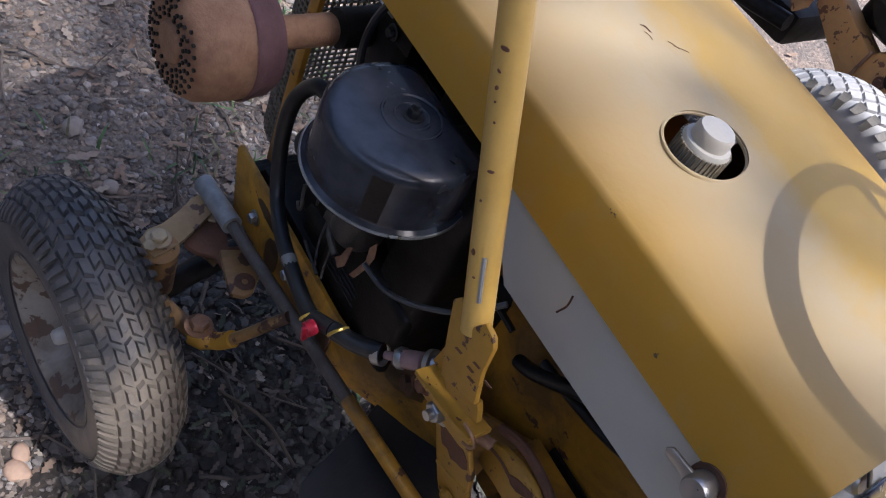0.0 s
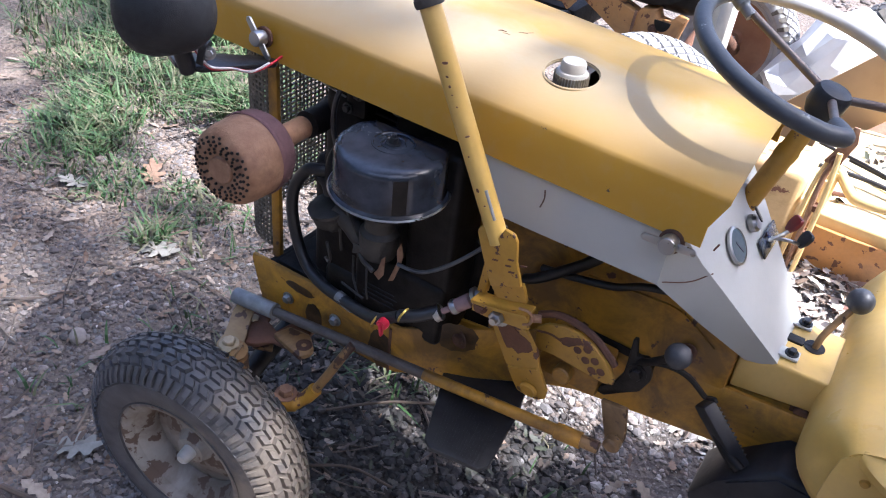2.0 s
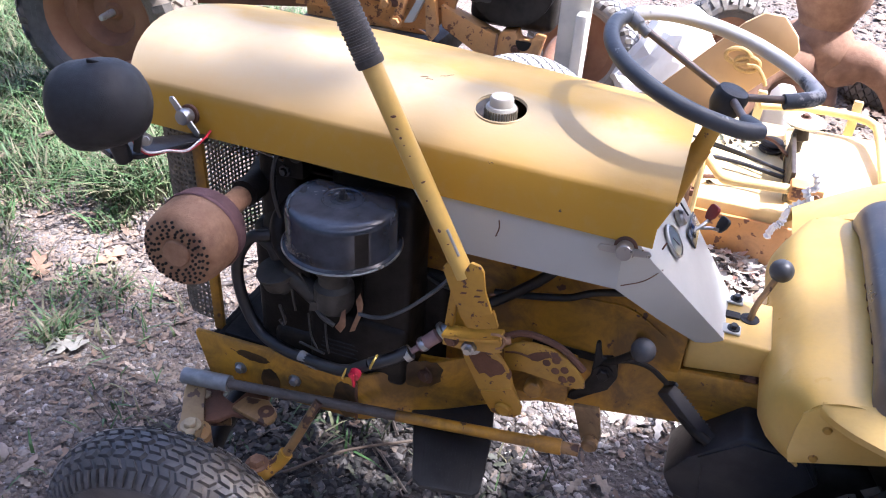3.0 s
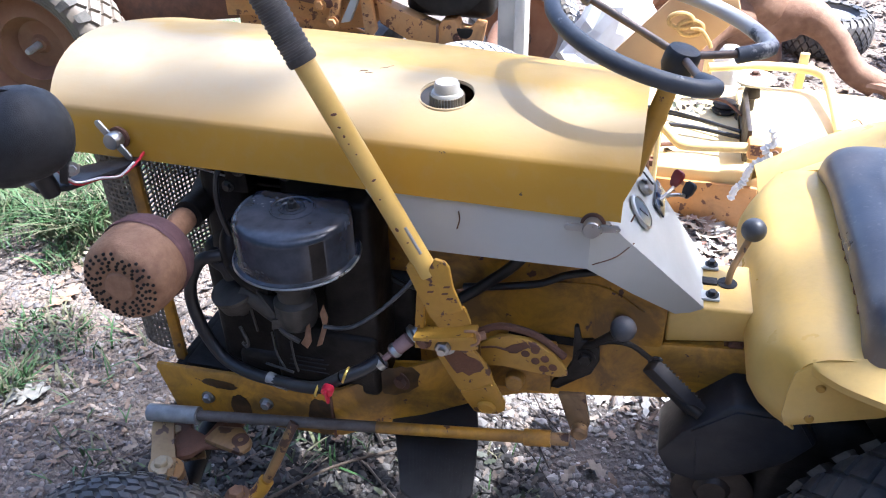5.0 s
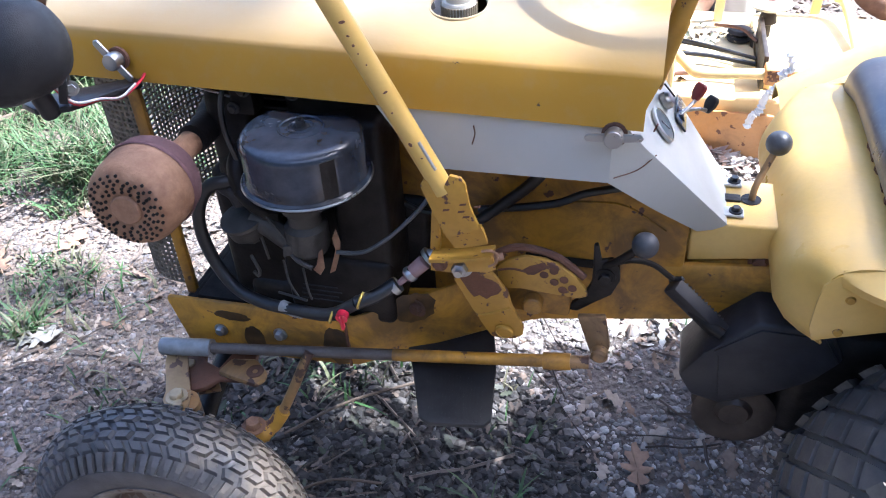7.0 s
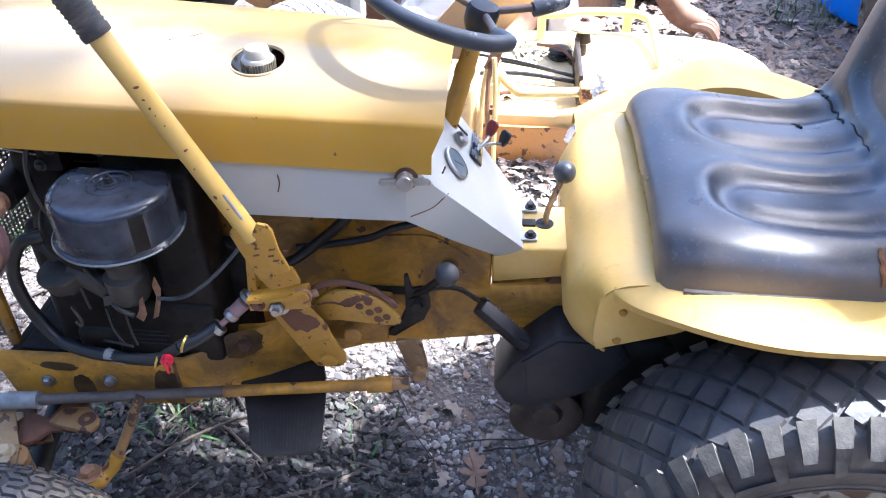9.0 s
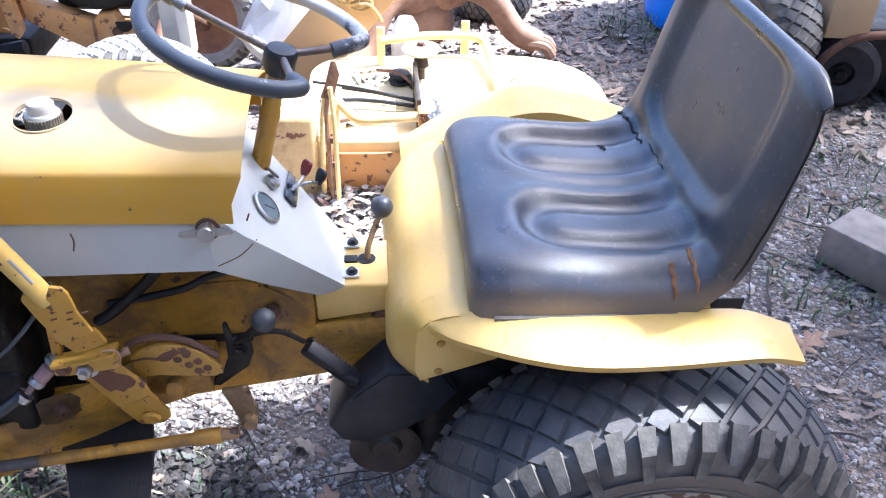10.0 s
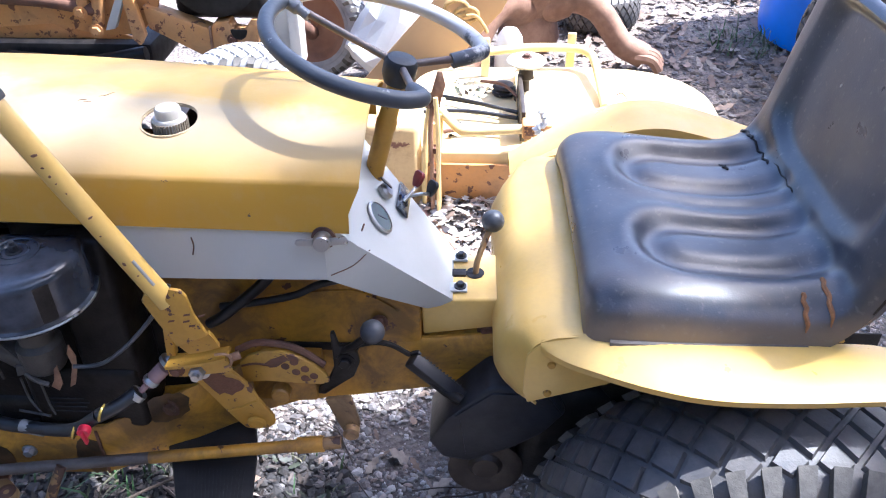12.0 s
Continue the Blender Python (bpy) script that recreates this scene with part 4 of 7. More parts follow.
# ---- steering ----
def build_steering():
    axis = Vector((0.246, -0.054, 1.0)).normalized()
    hub_at = Vector((0.588, 0.006, 0.822))
    c = Vector((0.567, 0.002, 0.852))
    m, h = along(c, c + axis), along(hub_at, hub_at + axis)
    foot_at = Vector((0.545, 0.0, 0.66))
    col = along(foot_at, hub_at)
    part("steering_column", lathe([(0, 0), (0.0120, 0), (0.0120, 0.085), (0.0128, 0.088), (0.0128, 0.097), (0.0114, 0.10), (0.0104, 0.16), (0, 0.16)], 24, col), YELLOW_WORN, tractor, "chipped yellow steering column")
    wheel_hub = part("steering_wheel", lathe([(0, -0.022), (0.016, -0.022), (0.020, -0.012), (0.020, 0.004), (0.017, 0.009), (0.008, 0.0115), (0, 0.0115)], 30, h), BLACK_PLASTIC, tractor, "weathered dark grey open-rim steering wheel")
    inv = m.inverted().to_3x3()

    def at(deg, r, up=0.0):
        d = inv @ Vector((math.cos(radians(deg)), math.sin(radians(deg)), 0))
        d = Vector((d.x, d.y, 0)).normalized()
        return m @ (d * r + Vector((0, 0, up)))

    R = 0.128
    ends = (14, 300)
    rim = [at(a, R) for a in range(24, 292, 4)]
    rim = [at(ends[0] - 2, R * 0.68, -0.012), at(ends[0] + 0, R * 0.84, -0.005), at(ends[0] + 3, R * 0.97)] + rim + [at(ends[1] - 3, R * 0.97), at(ends[1], R * 0.84, -0.005), at(ends[1] + 2, R * 0.68, -0.012)]
    part("rim", tube(rim, 0.0092, 14, 3), RIM_WORN, wheel_hub, "cracked dark grey plastic rim with an open gap")
    for a, r in ((13, 0.70), (301, 0.70), (158, 0.95)):
        e = at(a, R * r, -0.010 if r < 0.9 else -0.002)
        part("spoke", tube([hub_at + (e - hub_at).normalized() * 0.012, hub_at.lerp(e, 0.5), e], 0.0046, 10), SPOKE, wheel_hub, "dull brown metal spoke")
    part("spoke_sleeve", tube([at(158, R * 0.74, -0.008), at(158, R * 0.86, -0.004), at(158, R)], [0.0062] * 6 + [0.0085] * 7, 12), STEER_GREY, wheel_hub)


build_steering()


# ---- lift lever ----
def build_lever():
    base, top = Vector((0.354, -0.226, 0.655)), Vector((0.240, -0.222, 0.872))
    way = (top - base).normalized()
    lever = part("lift_lever", tube([base + way * -0.004, base + way * 0.03, top, top + way * 0.02], 0.0112, 20, curved=False), YELLOW, tractor, "chipped yellow hand lever with black ribbed grip")
    g = along(top + way * 0.002, top + way)
    prof = [(0, 0), (0.0140, 0), (0.0150, 0.003)]
    for k in range(26):
        z = 0.006 + 0.0052 * k
        prof += [(0.0150, z), (0.0150, z + 0.0020), (0.0141, z + 0.0026), (0.0141, z + 0.0048)]
    prof += [(0.0142, 0.145), (0.011, 0.150), (0, 0.151)]
    part("grip", lathe(prof, 28, g), GRIP_RUBBER, lever, "black ribbed rubber grip")
    chips = []
    rnd = random.Random(7)
    for k in range(9):
        s = rnd.uniform(0.03, 0.235)
        p = base + way * s
        out = Vector((rnd.uniform(-0.2, 0.8), -1, rnd.uniform(0, 0.5)))
        out = (out - way * out.dot(way)).normalized()
        q = p + out * 0.0109
        r = rnd.uniform(0.0010, 0.0022)
        chips.append(lathe([(0, 0), (r, 0), (r * 0.8, 0.0007), (0, 0.0008)], 7, along(q, q + out) @ pose(0, 0, 0, 0, 0, rnd.uniform(0, 180)) @ Matrix.Diagonal((1, rnd.uniform(0.4, 2.2), 1, 1))))
    pieces("paint_chip", chips, RUST_DARK, lever, "", False)
    part("bare_streak", tube([base + way * 0.028 + Vector((0.0082, -0.0072, 0.0)), base + way * 0.062 + Vector((0.0082, -0.0072, 0.0))], 0.0020, 8), GALV, lever, "bare metal streak")
    # upper bracket plate with turned-back ears, stepped in at its foot
    up = part("bracket", prism([(0.332, 0.660), (0.336, 0.667), (0.352, 0.668), (0.357, 0.661), (0.364, 0.676), (0.375, 0.674), (0.380, 0.667), (0.384, 0.641), (0.394, 0.614), (0.358, 0.597), (0.342, 0.634)], 0.005, side(-0.230), 0.0014), YELLOW_WORN, lever, "chipped yellow folded bracket")
    part("step", sheet([[(0.3585, -0.2325, 0.598), (0.376, -0.2325, 0.6065), (0.3945, -0.2325, 0.615)], [(0.3590, -0.2300, 0.592), (0.378, -0.2300, 0.600), (0.3970, -0.2300, 0.607)], [(0.3640, -0.2240, 0.577), (0.381, -0.2240, 0.581), (0.4000, -0.2240, 0.588)]], 0.005), YELLOW_WORN, up, "bent foot of the bracket")
    part("ear", prism([(0.331, 0.560), (0.336, 0.620), (0.341, 0.640), (0.346, 0.640), (0.342, 0.560)], 0.010, side(-0.200), 0.0012), YELLOW_WORN, lever)
    pieces("paint_chip", [prism([(x, z), (x + 0.007, z + 0.0015), (x + 0.008, z + 0.004), (x + 0.001, z + 0.0025)], 0.0006, side(-0.2349), 0) for x, z in ((0.355, 0.632), (0.371, 0.632), (0.373, 0.641), (0.376, 0.626), (0.388, 0.640))], RUST_DARK, up, "", False)
    part("cross_plate", sheet([[(0.334, -0.228, 0.560), (0.360, -0.229, 0.564), (0.386, -0.229, 0.570), (0.404, -0.228, 0.575)], [(0.334, -0.204, 0.558), (0.360, -0.204, 0.562), (0.386, -0.204, 0.568), (0.404, -0.204, 0.573)]], 0.004), YELLOW_WORN, lever, "yellow cross plate between the brackets")
    part("cross_lip", prism([(0.334, 0.540), (0.334, 0.557), (0.404, 0.572), (0.408, 0.552), (0.398, 0.548), (0.352, 0.540)], 0.004, side(-0.218), 0.001), YELLOW_WORN, lever)
    part("wire_clip", tube([(0.394, -0.227, 0.580), (0.405, -0.229, 0.583), (0.410, -0.226, 0.576), (0.408, -0.222, 0.562), (0.400, -0.222, 0.556)], 0.0016, 8), RUST, lever, "bare wire clip")
    # swing plate, leaning in towards its lower pivot
    lean = Matrix(((1, 0, 0, 0), (0, 1, -0.22, -0.205 + 0.22 * 0.552), (0, 0, 1, 0), (0, 0, 0, 1)))
    swing = part("swing_plate", prism([(0.355, 0.514), (0.357, 0.534), (0.366, 0.548), (0.392, 0.548), (0.404, 0.528), (0.417, 0.504), (0.421, 0.478), (0.434, 0.440), (0.433, 0.424), (0.424, 0.414), (0.408, 0.410), (0.394, 0.412), (0.388, 0.424), (0.378, 0.449)], 0.006, lean @ side(0.0), 0.0018), YELLOW_WORN, lever, "chipped yellow swing plate")
    part("swing_step", tube([lean @ Vector((0.380, -0.0062, 0.452)), lean @ Vector((0.400, -0.0062, 0.463)), lean @ Vector((0.419, -0.0062, 0.476))], 0.0018, 8), YELLOW_WORN, swing)
    part("bare_patch", prism([(0.362, 0.522), (0.366, 0.534), (0.380, 0.541), (0.386, 0.530), (0.392, 0.525), (0.400, 0.523), (0.407, 0.518), (0.411, 0.508), (0.406, 0.499), (0.398, 0.494), (0.392, 0.487), (0.388, 0.490), (0.384, 0.493), (0.377, 0.488), (0.372, 0.497)], 0.0008, lean @ side(-0.0061), 0.0002), RUST_DARK, swing, "dark rusty patch of missing paint")
    part("pivot", lathe([(0, 0), (0.0115, 0), (0.0115, 0.003), (0.0095, 0.005), (0.0090, 0.0035), (0, 0.0040)], 24, along((0.411, -0.185, 0.430), (0.411, -1, 0.25))), YELLOW_WORN, swing)
    part("pivot_bolt", merged(hex_bolt((0.368, -0.2185, 0.549), (0, -1, 0), 0.0095, 0.009), lathe([(0, 0), (0.0045, 0), (0.0045, 0.016), (0, 0.016)], 14, along((0.368, -0.2185, 0.549), (0.368, -1, 0.549)))), STEEL, lever, "grey hex bolt")
    part("side_nut", hex_bolt((0.345, -0.222, 0.552), (0, -1, 0), 0.0062, 0.006), RUST_DARK, lever)
    part("pivot_rod", tube([(0.345, -0.212, 0.548), (0.385, -0.210, 0.552), (0.412, -0.200, 0.556)], 0.005, 10), RUST, lever)
    # notched quadrant: a curved plate with a double row of holes
    quad = part("quadrant", prism([(0.402, 0.488), (0.400, 0.520), (0.412, 0.531), (0.433, 0.539), (0.455, 0.538), (0.474, 0.530), (0.490, 0.518), (0.503, 0.502), (0.506, 0.492), (0.496, 0.487), (0.474, 0.488), (0.428, 0.491)], 0.006, side(-0.170), 0.0015), YELLOW_WORN, lever, "worn yellow quadrant plate with round holes")
    pieces("adjusting_hole", [lathe([(0, 0), (0.0040, 0), (0.0046, 0.0006), (0.0052, 0.0009), (0.0045, 0.0012), (0, 0.0007)], 16, along((x, -0.1761, z), (x, -1, z))) for x, z in ((0.453, 0.529), (0.466, 0.524), (0.478, 0.513), (0.488, 0.502), (0.455, 0.517), (0.467, 0.508), (0.477, 0.498))], RUST_DARK, quad)
    part("bare_patch", prism([(0.430, 0.520), (0.438, 0.527), (0.452, 0.533), (0.456, 0.526), (0.450, 0.520), (0.444, 0.515), (0.436, 0.514)], 0.0007, side(-0.1761), 0.0002), RUST_DARK, quad, "rusty worn spot")
    part("rust_edge", tube([(0.397, -0.168, 0.533), (0.420, -0.168, 0.545), (0.446, -0.168, 0.545), (0.472, -0.168, 0.536), (0.500, -0.168, 0.513)], 0.0045, 8), RUST_DARK, quad, "bare rusted edge")
    part("groove", tube([(0.402, -0.1765, 0.516), (0.418, -0.1765, 0.520), (0.434, -0.1765, 0.518)], 0.0014, 6), RUST_DARK, quad)
    part("guide", merged(box((0.405, -0.160, 0.442), (0.485, -0.10, 0.480), 0.004), lathe([(0, 0), (0.012, 0), (0.012, 0.012), (0.010, 0.014), (0, 0.014)], 18, along((0.442, -0.16, 0.462), (0.442, -1, 0.462)))), YELLOW_DIRTY, lever)


build_lever()

# ---- short lever with ball ----
catch = part("latch_lever", tube([(0.520, -0.150, 0.520), (0.535, -0.160, 0.536), (0.560, -0.176, 0.572)], 0.0048, 10), BLACK_OILY, tractor, "small black lever with ball knob")
part("ball_knob", ball((0.5622, -0.178, 0.5755), 0.0145, 22), KNOB_BLACK, catch, "dusty black ball knob")
part("pawl", prism([(0.507, 0.549), (0.512, 0.550), (0.517, 0.528), (0.530, 0.532), (0.538, 0.520), (0.540, 0.502), (0.532, 0.480), (0.512, 0.464), (0.494, 0.448), (0.484, 0.449), (0.486, 0.458), (0.500, 0.474), (0.508, 0.495), (0.508, 0.520)], 0.008, side(-0.146), 0.002), BLACK_OILY, catch, "black pawl plate")
part("pawl_bolt", hex_bolt((0.560, -0.094, 0.520), (0, -1, 0), 0.007, 0.006), RUST_DARK, catch)
part("pawl_nut", hex_bolt((0.523, -0.154, 0.506), (0, -1, 0), 0.008, 0.006), BLACK_OILY, catch)
part("pawl_link", tube([(0.532, -0.145, 0.522), (0.552, -0.138, 0.523), (0.575, -0.130, 0.514), (0.599, -0.124, 0.492)], 0.0036, 8), BLACK_OILY, catch)
# dark slot in the panel behind the pawl
part("slot_plate", box((0.420, -0.0955, 0.470), (0.530, -0.0925, 0.482), 0.001), BLACK_OILY, catch)

# ---- pedals, guard, pulley ----
clutch = part("brake_pedal", tube([(0.603, -0.095, 0.470), (0.61, -0.11, 0.46), (0.64, -0.13, 0.44), (0.665, -0.14, 0.43)], 0.007, 10), BLACK_OILY, tractor, "black ribbed foot pedal")
pad_m = along((0.600, -0.118, 0.478), (0.668, -0.128, 0.418)) @ pose(0, 0, 0, 0, 0, -62)
part("pedal_pad", moved(box((-0.013, -0.009, 0.0), (0.013, 0.009, 0.086), 0.004), pad_m), BLACK_DUSTY, clutch, "worn black pedal pad")
pieces("pad_rib", [moved(box((-0.011, 0.0075, 0.010 + 0.0056 * k), (0.011, 0.0110, 0.0125 + 0.0056 * k), 0.0008, 1), pad_m) for k in range(12)], GRIP_RUBBER, clutch)
part("pad_rim", moved(box((-0.013, 0.0070, -0.002), (0.013, 0.0115, 0.005), 0.002), pad_m), BLACK_DUSTY, clutch)

guard = part("belt_guard", prism([(0.622, 0.362), (0.646, 0.404), (0.700, 0.462), (0.775, 0.462), (0.800, 0.420), (0.770, 0.378), (0.735, 0.352), (0.676, 0.322), (0.640, 0.330)], 0.085, side(-0.065), 0.006), BLACK_DUSTY, tractor, "dusty black sheet-metal belt guard")
part("guard_face", prism([(0.657, 0.412), (0.664, 0.405), (0.672, 0.340), (0.736, 0.362), (0.774, 0.390), (0.794, 0.420), (0.772, 0.454), (0.704, 0.454)], 0.004, side(-0.149), 0.0015), BLACK_DUSTY, guard, "folded front plate of the guard")
PULLEY_DARK = plain("grimy_brown_steel", (0.034, 0.025, 0.020), 0.55, 0.2, 0.4, 40, 0.4, (0.06, 0.045, 0.034))
part("idler_pulley", lathe([(0, -0.016), (0.016, -0.016), (0.020, -0.008), (0.036, -0.006), (0.046, -0.014), (0.052, -0.012), (0.046, 0.0), (0.052, 0.012), (0.046, 0.014), (0.024, 0.008), (0.018, 0.014), (0, 0.014)], 40,
     along((0.700, -0.120, 0.290), (0.700, -1, 0.290))), PULLEY_DARK, tractor, "dark grimy flat idler pulley")
part("hanger_arm", merged(prism([(0.495, 0.450), (0.528, 0.455), (0.537, 0.408), (0.534, 0.390), (0.526, 0.384), (0.516, 0.388), (0.508, 0.411)], 0.008, side(-0.158), 0.002), lathe([(0, 0), (0.0105, 0), (0.0105, 0.010), (0.0070, 0.013), (0, 0.013)], 18, along((0.5255, -0.1655, 0.399), (0.5255, -1, 0.399)))), AXLE_PAINT, tractor, "rusty yellow pitman arm")

# black foot plate
RUBBER_MATT = plain("matt_black_rubber", (0.016, 0.0165, 0.018), 0.6, 0.0, 0.3, 25, 0.25, (0.035, 0.034, 0.034))
RUBBER_MATT.node_tree.nodes["Principled BSDF"].inputs["Specular IOR Level"].default_value = 0.4
foot = part("foot_plate", prism([(0.266, -0.140), (0.378, -0.092), (0.396, -0.160), (0.409, -0.258), (0.402, -0.270), (0.336, -0.280), (0.322, -0.272), (0.290, -0.190)], 0.008, pose(0, 0, 0.344), 0.003), RUBBER_MATT, tractor, "black ribbed rubber foot plate")
pieces("tread_rib", [prism([(0.332 + 0.0042 * k, -0.268), (0.3338 + 0.0042 * k, -0.268), (0.3118 + 0.0050 * k, -0.196), (0.3100 + 0.0050 * k, -0.196)], 0.0005, pose(0, 0, 0.3518), 0) for k in range(16)], RUBBER_MATT, foot)
part("plate_hanger", tube([(0.33, -0.10, 0.338), (0.335, -0.06, 0.338), (0.34, 0.04, 0.345)], 0.010, 10), RUST_DARK, foot, "rusty support bar")

# ---- drag link and front axle ----
ROD_STEEL = rusty("dark_oily_steel", (0.075, 0.062, 0.055), (0.13, 0.11, 0.095), (0.05, 0.035, 0.028), 50, 0.6)


ARM_PAINT = worn_paint("worn_cream_paint", (0.33, 0.225, 0.105), (0.28, 0.195, 0.10), (0.10, 0.06, 0.04), (0.16, 0.10, 0.05), 0.60, 0.52, 0.5, 30)
PALE_BOLT = plain("pale_worn_bolt", (0.40, 0.32, 0.20), 0.5, 0.2, 0.25)


def build_front():
    a, b = Vector((-0.058, -0.216, 0.340)), Vector((0.505, -0.190, 0.400))
    d = (b - a).normalized()
    link = part("drag_link", tube([a + d * 0.03, a + d * 0.30, b - d * 0.03, b], 0.0074, 14, curved=False), ROD_STEEL, tractor, "long steering rod, bare dark front and yellow rear")
    part("yellow_length", tube([a + d * 0.33, b - d * 0.045], 0.0078, 14, curved=False), YELLOW_DIRTY, link, "worn yellow paint")
    part("end_socket", tube([b - d * 0.045, b - d * 0.012], 0.0105, 14, curved=False), YELLOW_DIRTY, link)
    part("socket_boot", tube([b - d * 0.012, b + d * 0.010], 0.0080, 14, curved=False), AXLE_PAINT, link, "rusty greasy ball joint")
    part("grey_sleeve", tube([a - d * 0.004, a + d * 0.072], 0.0122, 16, curved=False), GALV, link, "grey rubber sleeve")
    axle = part("front_axle", tube([(0.000, -0.285, 0.225), (-0.022, -0.20, 0.232), (-0.03, -0.08, 0.250), (-0.03, 0.08, 0.250), (-0.022, 0.20, 0.232), (0.000, 0.285, 0.225)], 0.016, 14), BLACK_OILY, tractor, "greasy black cast front axle")
    for s in (1, -1):
        sp = part("spindle", merged(lathe([(0, 0.19), (0.016, 0.19), (0.016, 0.25), (0.023, 0.252), (0.023, 0.322), (0.014, 0.325), (0, 0.326)], 22, pose(0.004, s * -0.292, 0)),
                                    tube([(0.004, s * -0.292, 0.198), (0.004, s * -0.365, 0.198)], 0.0125, 14, curved=False)), AXLE_PAINT, tractor, "worn yellow steering spindle")
        if s == 1:
            arm = []
            for c, w in (((-0.047, -0.208, 0.328), 0.013), ((-0.040, -0.226, 0.324), 0.015), ((-0.030, -0.246, 0.316), 0.015), ((-0.016, -0.268, 0.318), 0.016), ((-0.004, -0.288, 0.327), 0.018), ((0.008, -0.308, 0.328), 0.013)):
                arm.append([(c[0] + 0.90 * q * w, c[1] + 0.44 * q * w, c[2]) for q in (-1, -0.4, 0.4, 1)])
            part("steering_arm", sheet(arm, 0.006), ARM_PAINT, sp, "worn tan-yellow bent steering arm")
            pieces("arm_bolt", [hex_bolt((-0.001, -0.291, 0.3315), (0, 0, 1), 0.0095, 0.007), hex_bolt((0.007, -0.304, 0.3325), (0, 0, 1), 0.0075, 0.003, False)], PALE_BOLT, sp, "pale worn hex bolt")
            part("tie_rod_end", tube([(0.083, -0.272, 0.255), (0.096, -0.263, 0.257), (0.108, -0.254, 0.263), (0.120, -0.245, 0.282)], [0.016] * 7 + [0.014, 0.013, 0.012] + [0.0105] * 30, 12), YELLOW_WORN, sp, "worn yellow tie-rod end")
            part("tie_rod", tube([(0.117, -0.247, 0.275), (0.134, -0.235, 0.312), (0.150, -0.222, 0.350), (0.158, -0.212, 0.368)], 0.0068, 10), AXLE_PAINT, sp, "grimy yellow steering rod")
            part("rod_bolt", hex_bolt((0.086, -0.270, 0.270), (0, 0, 1), 0.011, 0.010), RUST, sp, "rusty hex bolt")
            part("knuckle_arm", tube([(0.01, -0.295, 0.245), (0.05, -0.285, 0.25), (0.09, -0.268, 0.252)], 0.011, 10), AXLE_PAINT, sp)
    bracket = part("axle_bracket", prism([(-0.050, -0.190), (-0.024, -0.170), (-0.010, -0.203), (0.014, -0.211), (0.019, -0.183), (0.024, -0.150), (0.052, -0.150), (0.060, -0.195), (0.058, -0.226), (0.024, -0.231), (0.012, -0.250), (-0.002, -0.258), (-0.014, -0.253), (-0.036, -0.226)], 0.009, pose(0, 0, 0.300), 0.003), RUST_DARK, tractor, "rusty greasy axle plate")
    part("plate_lug", prism([(0.022, -0.228), (0.030, -0.200), (0.066, -0.194), (0.090, -0.214), (0.092, -0.226), (0.084, -0.240), (0.062, -0.236)], 0.010, pose(0, 0, 0.3105), 0.004), AXLE_PAINT, bracket, "worn yellow lug")
    part("plate_boss", lathe([(0, 0), (0.013, 0), (0.012, 0.006), (0.006, 0.007), (0, 0.003)], 20, pose(0.074, -0.218, 0.315)), RUST_DARK, bracket)
    part("plate_bolt", hex_bolt((-0.030, -0.213, 0.3045), (0, 0, 1), 0.008, 0.006), PALE_BOLT, bracket, "pale bolt head")
    part("plate_fold", prism([(-0.012, -0.240), (-0.020, -0.214), (0.010, -0.216), (0.018, -0.228)], 0.006, pose(0, 0, 0.307, 8, 0, 0), 0.002), AXLE_PAINT, bracket)


build_front()


# ---- wheels ----
def tyre_profile(R, half, rim, bulge, brick=False):
    pts = []
    for k in range(25):
        u = -1 + 2 * k / 24
        pts.append((R - 0.5 * bulge * abs(u) ** 2.6, half * 0.82 * u))
    sidew = [(R - bulge * 0.95, half * 0.93), (R - bulge * 1.9, half), ((R + rim) / 2, half * 1.02), (rim + 0.022, half * 0.93), (rim + 0.006, half * 0.78), (rim, half * 0.70)]
    if brick:
        sidew = [(R - bulge * 0.5 - 0.003, half * 0.87), (R - bulge * 0.5 - 0.008, half * 0.90), ((R + rim) / 2 - 0.004, half * 0.92), (rim + 0.016, half * 0.88), (rim + 0.006, half * 0.78), (rim, half * 0.70)]
    return [(r, -h) for r, h in sidew[::-1]] + pts + sidew


def lug_shape(verts, faces, R, half, bulge, shoulder, a0, s, brick=False):
    """One shoulder lug, from the crown over the rounded shoulder on to the sidewall."""
    n, depth, lug = shoulder
    da, tw = 2 * math.pi / n * 0.56, 2 * math.pi / n * 0.22
    base = len(verts)
    bend = [(0.0, R - 0.30 * bulge, half * 0.74, 0.95, 0.2), (0.5, R - 0.86 * bulge, half * 0.925, 0.75, 0.6), (1.0, R - depth, half * 1.0, 0.0, 0.7)]
    if brick:
        bend = [(0.0, R - 0.27 * bulge, half * 0.65, 1.0, 0.5), (0.5, R - 0.42 * bulge, half * 0.79, 0.8, 0.8), (1.0, R - 0.54 * bulge, half * 0.875, 0.4, 0.8)]
    for lift in (0.0, lug):
        for t, r, h, up, out in bend:
            for aa in (a0 + tw * t, a0 + da * (1 - 0.25 * t) + tw * t):
                rr = r + lift * up
                verts.append((rr * math.cos(aa), rr * math.sin(aa), s * (h + lift * out)))
    for j in (0, 2):
        faces += [(base + 6 + j, base + 7 + j, base + 9 + j, base + 8 + j), (base + j, base + 6 + j, base + 8 + j, base + 2 + j), (base + 1 + j, base + 3 + j, base + 9 + j, base + 7 + j)]
    faces += [(base, base + 1, base + 7, base + 6), (base + 4, base + 10, base + 11, base + 5)]


